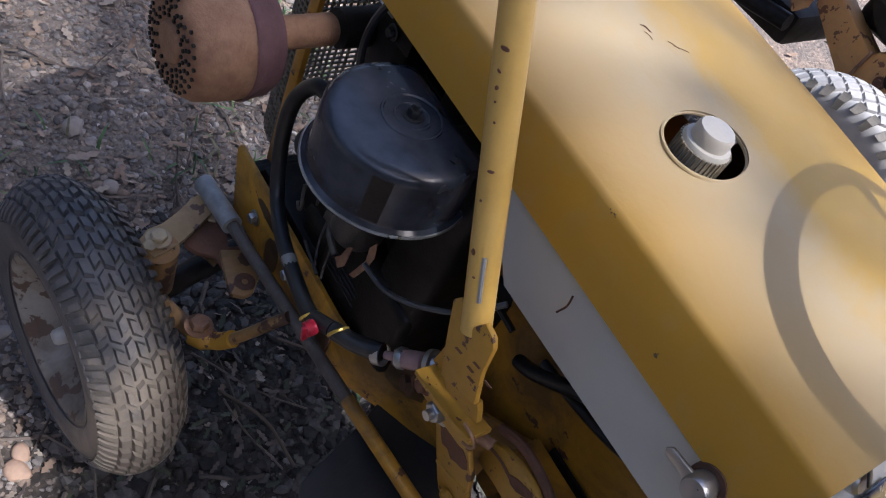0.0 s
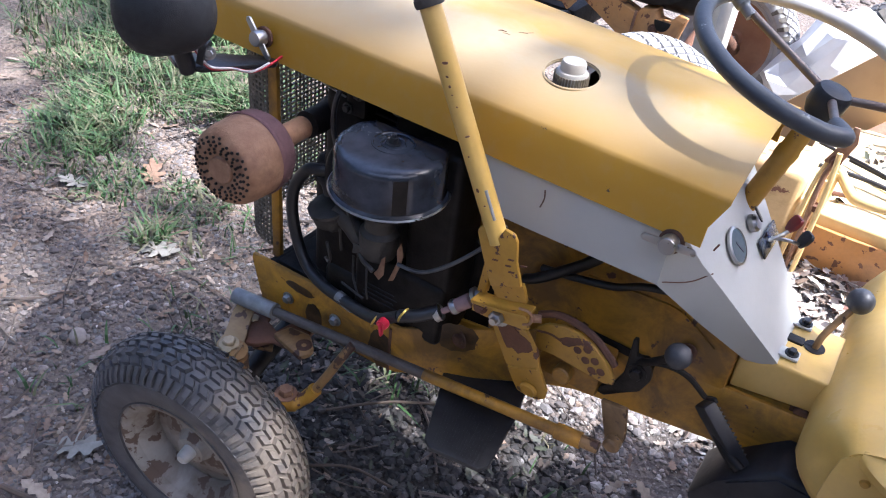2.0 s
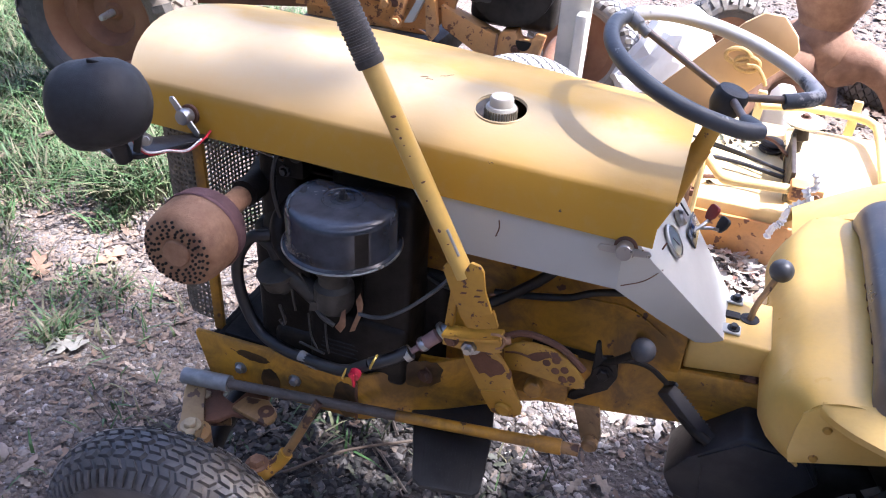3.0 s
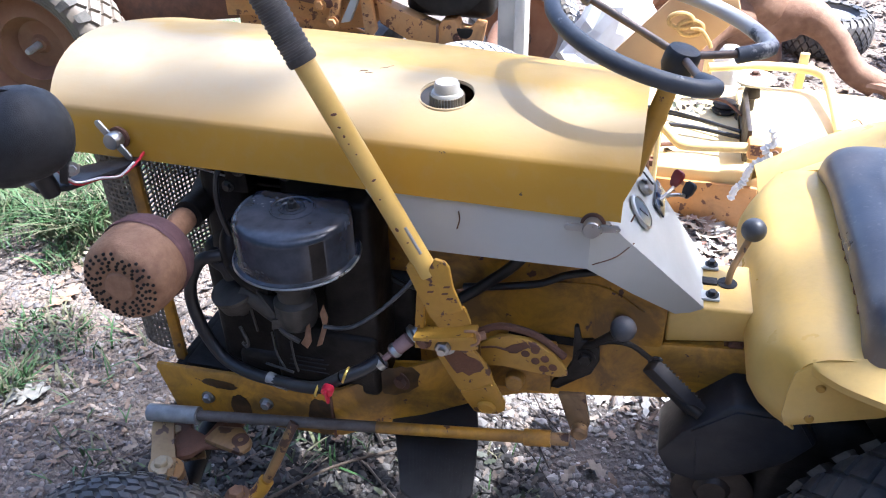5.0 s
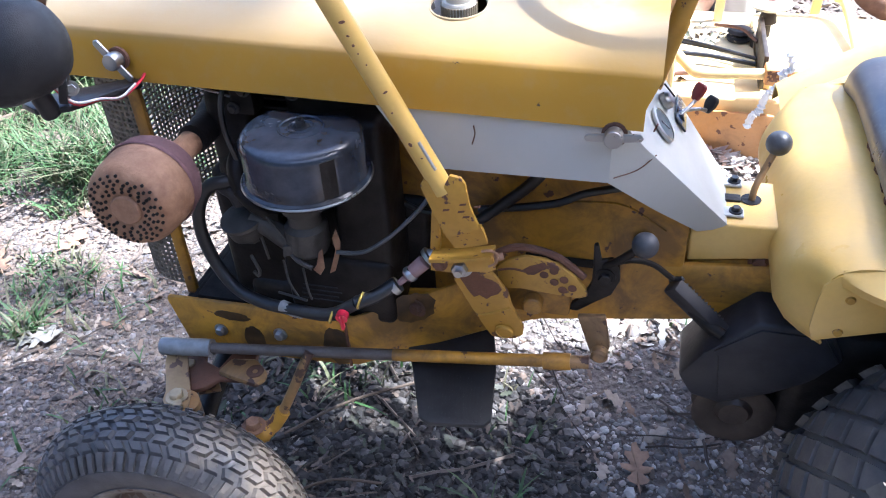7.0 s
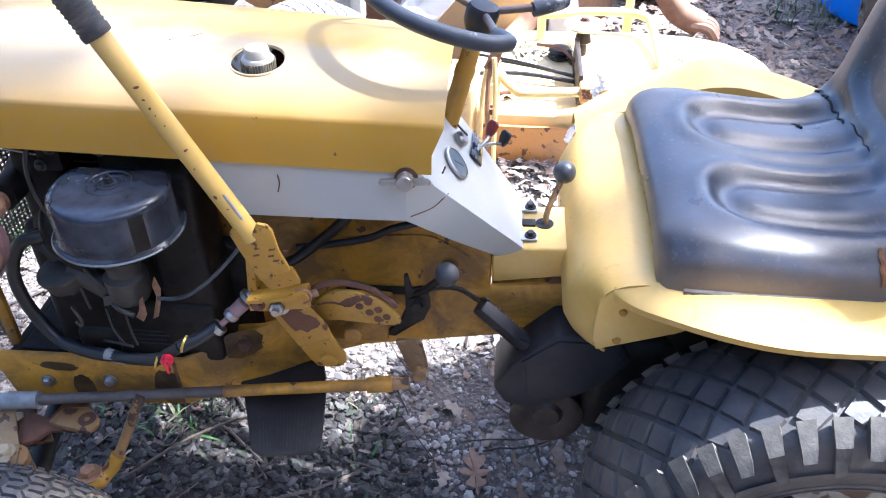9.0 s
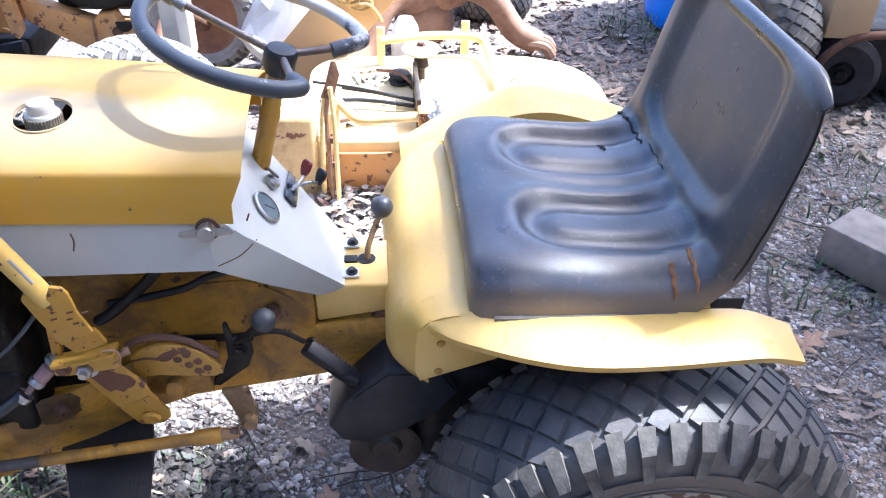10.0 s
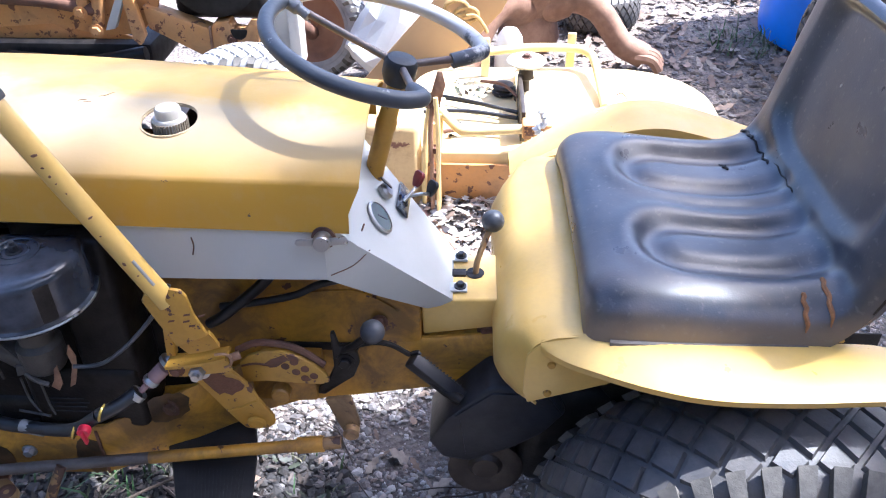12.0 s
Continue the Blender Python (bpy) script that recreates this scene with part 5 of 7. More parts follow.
def tread(R, half, bulge, rows, around, height, skew, gap=0.22, shoulder=None, brick=False):
    """Tread blocks as one mesh: rows across, blocks around."""
    verts, faces = [], []

    def surf(a, h, lift):
        u = min(1.0, abs(h) / (half * 0.82))
        r = R - 0.5 * bulge * u ** 2.6 + lift
        return (r * math.cos(a), r * math.sin(a), h)

    span = half * (0.66 if brick else 0.80)
    step = 2 * math.pi / around
    width = 2 * span / rows
    for i in range(rows):
        h0, h1 = -span + i * width + width * gap / 2, -span + (i + 1) * width - width * gap / 2
        for k in range(around):
            a0 = k * step + (i % 2) * step / 2
            if brick:
                da = step * (1 - gap)
                sk = skew * step * (1 if i % 2 else -1)
                inset = 0.17
                rings = [[(a0 + ins * da, h0 + ins * width * 0.5), (a0 + da - ins * da, h0 + ins * width * 0.5), (a0 + da + sk - ins * da, h1 - ins * width * 0.5), (a0 + sk + ins * da, h1 - ins * width * 0.5)] for ins in (0.0, inset)]
            else:
                # diamonds standing on their corners, cut off at the outer rows
                hm = (h0 + h1) / 2
                rings = [[(a0 - step * g / 2, hm), (a0, max(-span, hm - width * g)), (a0 + step * g / 2, hm), (a0, min(span, hm + width * g))] for g in (1 - gap * 0.55, 1 - gap)]
            base = len(verts)
            for lift, ring in zip((-0.002, height), rings):
                verts += [surf(aa, hh, lift) for aa, hh in ring]
            faces += [(base + 4, base + 5, base + 6, base + 7)]
            faces += [(base + j, base + (j + 1) % 4, base + 4 + (j + 1) % 4, base + 4 + j) for j in range(4)]
    if shoulder:
        for s in (1, -1):
            for k in range(shoulder[0]):
                lug_shape(verts, faces, R, half, bulge, shoulder, 2 * math.pi * (k + (0.5 if s < 0 else 0)) / shoulder[0], s, brick)
    me = bpy.data.meshes.new("tread")
    me.from_pydata(verts, [], faces)
    bm = bmesh.new()
    bm.from_mesh(me)
    bpy.data.meshes.remove(me)
    return bm


def wheel(name, parent, at, R, half, rim, bulge, rows, around, height, skew, shoulder, rim_mat, rim_label, tyre_mat, label, dish=0.02, hub=True, brick=False):
    w = part(name, lathe([(rim - 0.004, -half * 0.68), (rim + 0.006, -half * 0.74), (rim + 0.008, -half * 0.66), (rim - 0.006, -half * 0.6), (rim - 0.018, -half * 0.3), (rim - 0.02, half * 0.3), (rim - 0.006, half * 0.6), (rim + 0.008, half * 0.66), (rim + 0.006, half * 0.74), (rim - 0.004, half * 0.68),
                          (rim - 0.012, half * 0.56), (rim - 0.024, half * 0.30), (rim - 0.028, half * 0.30 - dish * 0.4), (rim * 0.55, half * 0.30 - dish * 0.2), (rim * 0.40, half * 0.30 - dish), (0, half * 0.30 - dish)], 44), rim_mat, parent, rim_label)
    if brick:
        me = w.data
        w.data = to_mesh(lathe([(rim - 0.004, -half * 0.68), (rim + 0.006, -half * 0.74), (rim - 0.006, -half * 0.6), (rim - 0.020, -half * 0.3), (rim - 0.022, half * 0.2), (rim - 0.008, half * 0.60), (rim + 0.002, half * 0.70), (rim + 0.008, half * 0.74), (rim + 0.009, half * 0.79), (rim + 0.004, half * 0.82), (rim - 0.002, half * 0.78),
                                (rim - 0.008, half * 0.62), (rim - 0.014, half * 0.10), (rim - 0.020, -half * 0.06), (rim * 0.62, -half * 0.02), (rim * 0.50, half * 0.10), (rim * 0.34, half * 0.12), (0, half * 0.12)], 48), name, rim_mat, True)
        bpy.data.meshes.remove(me)
    w.matrix_world = at
    t = part("tyre", lathe(tyre_profile(R - height, half, rim, bulge, brick), 72), tyre_mat, w, label)
    t.matrix_world = at
    blocks = part("tread", tread(R - height, half, bulge, rows, around, height, skew, 0.16 if brick else 0.24, shoulder if brick else None, brick), tyre_mat, w, "moulded tread blocks", smooth=False)
    blocks.matrix_world = at
    blocks["kind"] = "stuff"
    if not brick:
        for s in (1, -1):
            lugs = []
            for depth in (shoulder[1] * 0.62, shoulder[1] * 1.1):
                verts, faces = [], []
                lug_shape(verts, faces, R - height, half, bulge, (shoulder[0], depth, shoulder[2]), 0.0, s)
                lugs.append(raw("shoulder_lug", verts, faces, LUG_RUBBER))
            for k in range(shoulder[0]):
                o = new("shoulder_lug", lugs[k % 2])
                o.parent = w
                o.matrix_world = at @ pose(0, 0, 0, 0, 0, 360 * (k + (0.5 if s < 0 else 0)) / shoulder[0])
    bead = part("bead_line", merged(*[tube([(r * math.cos(a), r * math.sin(a), half * h) for a in (2 * math.pi * k / 60 for k in range(60))], 0.0010 if brick else 0.0014, 6, closed=True) for r, h in (((R - height - 0.5 * bulge - 0.005, 0.892), (rim + 0.010, 0.84)) if brick else ((rim + 0.030, 0.955), (rim + 0.016, 0.90)))]), tyre_mat, w)
    bead.matrix_world = at
    if hub:
        base = half * 0.12 if brick else half * 0.30 - dish
        cap = half * 0.70 if brick else half * 0.30 + 0.02
        for nm, bm, mt in (("hub_cap", lathe([(0, cap), (0.007, cap), (0.0095, cap - 0.003), (0.0105, cap - 0.010), (0.0125, base), (0, base)], 20), HUB_WHITE), ("hub", lathe([(0.0, base + 0.012), (0.022, base + 0.012), (0.026, base + 0.004), (0.034, base - 0.002), (0.0, base - 0.002)], 24), rim_mat)):
            o = part(nm, bm, mt, w, "scuffed white hub" if nm == "hub_cap" else "")
            o.matrix_world = at
    return w


RIM_WHITE = worn_paint("worn_white_rim", (0.52, 0.50, 0.45), (0.45, 0.42, 0.36), (0.12, 0.075, 0.045), (0.16, 0.10, 0.06), 0.50, 0.40, 0.6, 14)
HUB_WHITE = worn_paint("scuffed_white_hub", (0.50, 0.49, 0.46), (0.42, 0.40, 0.37), (0.13, 0.08, 0.05), (0.22, 0.17, 0.12), 0.62, 0.55, 0.55, 60)
RIM_RUSTY = worn_paint("rust_eaten_white_rim", (0.30, 0.28, 0.25), (0.22, 0.195, 0.165), (0.10, 0.065, 0.045), (0.12, 0.085, 0.058), 0.55, 0.42, 0.6, 26)
for s in (1, -1):
    at = Matrix.Translation((0.003, -0.365 * s, 0.191)) @ pose(0, 0, 0, 0, 0, 6.5) @ pose(0, 0, 0, 90 * s, 0, 0)
    wheel("front_wheel", tractor, at, 0.184, 0.055, 0.098, 0.060, 7, 46, 0.0056, 0.24, (70, 0.030, 0.0045), RIM_RUSTY, "rusty steel rim with white paint remains", TYRE_DUSTY, "black turf tyre with dried mud", 0.034, brick=True)
for s in (1, -1):
    at = Matrix.Translation((1.022, -0.258 * s, 0.276)) @ pose(0, 0, 0, 90 * s, 0, 0)
    wheel("rear_wheel", tractor, at, 0.278, 0.096, 0.155, 0.036, 6, 36, 0.0062, 0.5, (48, 0.052, 0.011), RIM_WHITE, "dull white steel rim", TYRE, "black turf tyre with blocky shoulder lugs", 0.03)
part("rear_axle", tube([(0.985, -0.30, 0.29), (0.985, 0.30, 0.29)], 0.03, 18, curved=False), BLACK_OILY, tractor, "oily rear axle housing")
part("transaxle", box((0.74, -0.14, 0.26), (1.06, 0.14, 0.45), 0.03, 3), BLACK_OILY, tractor, "oily black transaxle case")


# ---- fenders and seat ----
def build_fenders():
    # seat deck: rounded front apron running up and back under the seat
    prof = [(0.712, 0.497), (0.703, 0.515), (0.706, 0.548), (0.727, 0.581), (0.757, 0.597), (0.80, 0.603), (0.95, 0.606), (1.078, 0.606)]
    line = smooth_line([(x, 0, z) for x, z in prof], 4)
    rows = []
    for p in line:
        low = min(1.0, max(0.0, (0.60 - p.z) / 0.05))
        row = []
        for k in range(25):
            u = -1 + 2 * k / 24
            y = u * 0.206
            bend = 0.040 * low * max(0.0, (abs(y) - 0.150) / 0.056) ** 2
            row.append((p.x + bend, y, p.z - 0.004 * abs(u) ** 3))
        rows.append(row)
    deck = part("seat_deck", sheet(rows, 0.003), YELLOW, tractor, "bright yellow steel seat deck and apron")
    for s in (1, -1):
        pts = [(0.752, 0.203, 0.2085, 0.584), (0.775, 0.203, 0.228, 0.584), (0.80, 0.203, 0.246, 0.588), (0.86, 0.203, 0.281, 0.597), (0.92, 0.21, 0.300, 0.602), (1.00, 0.21, 0.302, 0.603), (1.08, 0.21, 0.296, 0.602), (1.12, 0.215, 0.292, 0.599), (1.158, 0.240, 0.290, 0.590)]
        line_rows = []
        pts = [(p[0], q[0], p[1], p[2]) for p, q in zip(smooth_line([(x, yo, z) for x, yi, yo, z in pts], 5), smooth_line([(yi, x, 0) for x, yi, yo, z in pts], 5))]
        for x, yi, yo, z in pts:
            line_rows.append([(x, -s * yi, min(0.6015, 0.591 + (x - 0.752) * 0.22)), (x, -s * (yi * 0.6 + yo * 0.4), z + 0.006), (x, -s * (yi * 0.2 + yo * 0.8), z + 0.003), (x, -s * yo, z), (x, -s * (yo - 0.003), z - 0.010)])
        fender = part("fender", sheet(line_rows, 0.0028), YELLOW, tractor, "bright yellow fender wing over the rear tyre")
        part("end_plate", prism([(0.742, 0.498), (0.736, 0.515), (0.736, 0.548), (0.738, 0.572), (0.750, 0.586), (0.80, 0.592), (0.88, 0.594), (0.87, 0.553), (0.83, 0.530)], 0.003, side(-s * 0.2045), 0.001), YELLOW, fender, "yellow fender end plate")
        if s == 1:
            for x, z in ((0.766, 0.558), (0.764, 0.514)):
                part("rivet", lathe([(0, 0), (0.0055, 0), (0.004, 0.003), (0, 0.0035)], 12, along((x, -0.207, z), (x, -1, z))), YELLOW_WORN, fender)
    # raised wheel arch on the far side of the deck
    arch = []
    for k in range(31):
        t = k / 30
        x = 0.735 + 0.42 * t
        z = 0.530 + 0.100 * math.sin(min(1.0, t * 1.9) * math.pi / 2) - 0.055 * max(0.0, t - 0.55) ** 1.3 / 0.35
        arch.append([(x, 0.2075, min(0.597, z - 0.006)), (x, 0.236, min(0.600, z - 0.005)), (x, 0.238, z), (x, 0.30, z + 0.004), (x, 0.345, z - 0.002), (x, 0.35, z - 0.03)])
    part("wheel_arch", sheet(arch, 0.003), YELLOW, tractor, "bright yellow raised wheel arch")
    part("inner_guard", prism([(0.76, 0.58), (1.14, 0.58), (1.14, 0.45), (0.86, 0.45)], 0.003, side(-0.165), 0.001), BLACK_OILY, tractor, "dark inner fender panel")


build_fenders()


SEAT_LINE = [(0.812, 0.600), (0.799, 0.616), (0.803, 0.638), (0.825, 0.652), (0.87, 0.654), (0.93, 0.648), (0.99, 0.643), (1.035, 0.645), (1.068, 0.660), (1.086, 0.692), (1.097, 0.730), (1.107, 0.776), (1.117, 0.820), (1.124, 0.855), (1.132, 0.874), (1.142, 0.880), (1.151, 0.872), (1.153, 0.845), (1.146, 0.78), (1.136, 0.71), (1.118, 0.645), (1.09, 0.612)]
SEAT_N = len(SEAT_LINE) - 1


def soft(a, b, x):
    t = min(1.0, max(0.0, (x - a) / (b - a)))
    return t * t * (3 - 2 * t)


def seat_point(f, v):
    """Surface of the bucket seat: f runs from the front lip over cushion and backrest and down behind, v from -1 to 1 across."""
    i = min(int(f), SEAT_N - 1)
    t = f - i
    p = [Vector(SEAT_LINE[min(max(j, 0), SEAT_N)]) for j in (i - 1, i, i + 1, i + 2)]
    q = 0.5 * (2 * p[1] + (p[2] - p[0]) * t + (2 * p[0] - 5 * p[1] + 4 * p[2] - p[3]) * t * t + (3 * p[1] - p[0] - 3 * p[2] + p[3]) * t ** 3)
    q2 = 0.5 * ((p[2] - p[0]) + 2 * (2 * p[0] - 5 * p[1] + 4 * p[2] - p[3]) * t + 3 * (3 * p[1] - p[0] - 3 * p[2] + p[3]) * t * t)
    d = q2.normalized() if q2.length > 1e-6 else Vector((1, 0))
    n = Vector((-d.y, d.x))
    half = 0.222 - 0.070 * (1 - math.sqrt(1 - max(0.0, 1 - f / 4.2) ** 2)) - 0.006 * soft(9.5, 14.5, f)
    a = abs(v)
    edge = max(0.0, (a - 0.68) / 0.32)
    deep = 0.055 - 0.041 * soft(7.0, 9.8, f) - 0.008 * soft(12, 14, f) + 0.020 * soft(14.6, 16, f)
    roll = deep * (1 - max(0.0, 1 - edge ** 2.4) ** 0.45)
    h = 0.002 * math.exp(-((a - 0.80) / 0.16) ** 2) * (1 - soft(13, 15, f))
    # horseshoe leg hollows with a raised welt inside them
    if 2.6 < f < 9.4:
        dx = (a - 0.40) / 0.29
        ds = min(0.0, (f - 5.0) / 1.15)
        dist = math.hypot(dx, ds)
        fade = 1 - soft(7.0, 8.8, f)
        h += (-0.013 * (1 - soft(0.62, 1.10, dist)) + 0.003 * math.exp(-((dist - 1.18) / 0.2) ** 2) + 0.010 * (1 - soft(0.22, 0.66, dist))) * fade
        h -= 0.006 * (1 - soft(0.0, 0.14, a)) * fade * soft(4.4, 5.6, f)
    # recessed back panel with rounded corners
    if 8.4 < f < 15:
        e = ((a / 0.70) ** 5 + (abs(f - 11.1) / 2.55) ** 5) ** 0.2
        h -= 0.013 * (1 - soft(0.84, 1.10, e))
    h -= 0.007 * math.exp(-((f - 8.1) / 0.55) ** 2) * (1 - soft(0.78, 0.95, a))
    # the sides drop straight down along the cushion and curl back along the backrest
    w = soft(7.2, 9.6, f)
    x = q.x + n.x * (h - roll * w)
    z = q.y + n.y * (h - roll * w) - roll * (1 - w)
    # shoulders fall away towards the upper corners
    z -= 0.014 * max(0.0, (a - 0.72) / 0.28) ** 2.4 * soft(11.5, 14, f)
    return Vector((x, v * half * (1.0 - 0.02 * edge * edge), max(z, 0.599)))


PIPING = plain("dusty_piping", (0.075, 0.062, 0.052), 0.6, 0.0, 0.3, 60, 0.3, (0.14, 0.105, 0.075))


def build_seat():
    ni, nk = 126, 64
    rows = [[seat_point(SEAT_N * i / ni, -1 + 2 * k / nk) for k in range(nk + 1)] for i in range(ni + 1)]
    seat = part("seat", sheet(rows, 0.0), VINYL, tractor, "moulded black vinyl bucket seat with splits")
    first, last = int(ni * 3.0 / SEAT_N), int(ni * 7.4 / SEAT_N)
    for k in (0, -1):
        part("piping", tube([rows[i][k] for i in range(first, last, 2)], 0.0050, 8, curved=False), PIPING, seat, "dusty brown seat edge piping")
    for v in (-1, 1):
        strip = []
        for i in range(21):
            a, b = seat_point(8.6 + 6.2 * i / 20, v), seat_point(20.8 - 5.6 * i / 20, v)
            out = Vector((0, v * 0.004 * math.sin(math.pi * i / 20), 0))
            strip.append([a, a.lerp(b, 0.3) + out, a.lerp(b, 0.7) + out, b])
        part("side_welt", sheet(strip, 0.0), VINYL, seat, "rolled black edge of the backrest")
        part("welt_seam", tube([r[0].lerp(r[3], 0.3) + Vector((0, v * 0.0040 * math.sin(math.pi * i / 20), 0)) for i, r in enumerate(strip)], 0.0015, 6, curved=False), BLACK_OILY, seat, "dark edge seam")
    front = [p + Vector((-0.001, 0, 0.004)) for p in rows[0][4:-4:2]]
    part("front_trim", tube(front, 0.0045, 8, curved=False), BLACK_DUSTY, seat, "torn black edge trim")
    rnd = random.Random(12)
    pieces("trim_tear", [moved(box((-0.002, -0.007, -0.004), (0.002, 0.007, 0.005), 0.0015, 1), Matrix.Translation(rnd.choice(front) + Vector((-0.006, rnd.uniform(-0.01, 0.01), 0.001))) @ pose(0, 0, 0, rnd.uniform(-20, 20), rnd.uniform(-25, 25), rnd.uniform(-12, 12))) for _ in range(7)], RUST_DARK, seat)
    part("seat_pan", prism([(0.83, 0.603), (1.08, 0.603), (1.12, 0.64), (1.12, 0.65), (1.06, 0.622), (0.83, 0.622)], 0.36, side(0.18), 0.004), BLACK_DUSTY, seat, "black steel seat pan")

    def across(f, v0, v1, wob, r):
        return tube([seat_point(f + wob * math.sin(k * 2.1), v0 + (v1 - v0) * k / 8) + Vector((0, -0.001, 0.0006)) for k in range(9)], [r * min(1, 0.25 + k * 0.4, 0.25 + (48 - k) * 0.1) for k in range(49)], 6)

    pieces("split", [across(6.9, -0.80, -0.97, 0.03, 0.0028), across(7.55, -0.72, -0.97, 0.03, 0.0028)], FOAM, seat, "torn split showing tan foam")
    pieces("crack", [across(7.9, 0.72, 0.99, 0.04, 0.0026), across(6.6, 0.44, 0.58, 0.06, 0.0018), across(8.1, 0.05, 0.4, 0.03, 0.0012), across(7.9, 0.42, 0.74, 0.05, 0.0018)], BLACK_OILY, seat, "dark crack in the vinyl")
    pieces("seat_hinge", [box((0.905, -0.214, 0.6035), (0.922, -0.200, 0.609), 0.0015)], YELLOW_WORN, seat)


FOAM = plain("tan_foam", (0.27, 0.12, 0.045), 0.9, 0.0, 0.3, 90, 0.6)
build_seat()


# ---- fuel line ----
hose = part("fuel_hose", tube([(0.092, -0.178, 0.607), (0.078, -0.190, 0.607), (0.060, -0.195, 0.602), (0.041, -0.197, 0.571), (0.036, -0.198, 0.533), (0.046, -0.200, 0.490), (0.070, -0.206, 0.458), (0.108, -0.217, 0.451), (0.150, -0.227, 0.455), (0.198, -0.237, 0.463), (0.218, -0.240, 0.470)], 0.0080, 12), RUBBER_HOSE, tractor, "thick black rubber fuel hose")
part("worn_band", tube([(0.140, -0.2252, 0.4565), (0.155, -0.2280, 0.4550), (0.170, -0.2312, 0.4560)], 0.0079, 12), GALV, hose, "silvery worn section")
valve = part("shut_off_valve", tube([(0.218, -0.240, 0.470), (0.246, -0.238, 0.490)], 0.0078, 12, curved=False), BLACK_PLASTIC, tractor, "fuel shut-off valve with red knob")
part("valve_knob", merged(lathe([(0, 0), (0.0070, 0), (0.0077, 0.003), (0.0072, 0.009), (0, 0.010)], 20, along((0.232, -0.247, 0.480), (0.238, -0.6, 0.41))),
     moved(box((-0.0018, -0.017, 0.007), (0.0018, 0.006, 0.013), 0.001), along((0.232, -0.247, 0.480), (0.238, -0.6, 0.41)))), RED_PLASTIC, valve, "red plastic tap knob")
pieces("hose_clip", [tube([Vector(c) + Vector((0.004 * math.cos(a) * 0.7, 0.0092 * math.sin(a), 0.0092 * math.cos(a))) for a in (2 * math.pi * k / 20 for k in range(20))], 0.0016, 6, closed=True) for c in ((0.214, -0.240, 0.467), (0.251, -0.237, 0.494))], BRASS, valve, "yellow spring hose clip")
part("fuel_hose", tube([(0.246, -0.238, 0.490), (0.270, -0.230, 0.500), (0.290, -0.218, 0.511)], 0.0085, 12), RUBBER_HOSE, tractor, "short black hose")
part("hose_clamp", lathe([(0.0092, -0.004), (0.0105, -0.004), (0.0105, 0.004), (0.0092, 0.004)], 18, along((0.289, -0.2185, 0.507), (0.31, -0.208, 0.525))), STEEL, hose, "bright hose clamp")
fa, fb = Vector((0.293, -0.216, 0.510)), Vector((0.332, -0.197, 0.545))
filt = part("fuel_filter", lathe([(0, 0), (0.004, 0), (0.004, 0.010), (0.0088, 0.013), (0.0092, 0.040), (0.004, 0.043), (0, 0.043)], 20, along(fa, fb)), FILTER, tractor, "clear plastic inline fuel filter with dark fuel")
L = (fb - fa).length
part("filter_cap", lathe([(0, L - 0.010), (0.0125, L - 0.010), (0.013, L - 0.005), (0.009, L - 0.004), (0.006, L + 0.004), (0, L + 0.004)], 20, along(fa, fb)), STEEL, filt, "grey filter end")
part("filter_core", lathe([(0, 0.012), (0.0085, 0.014), (0.0098, 0.0155), (0.0098, 0.020), (0.0085, 0.022), (0, 0.022)], 20, along(fa, fb)), STEEL, filt)


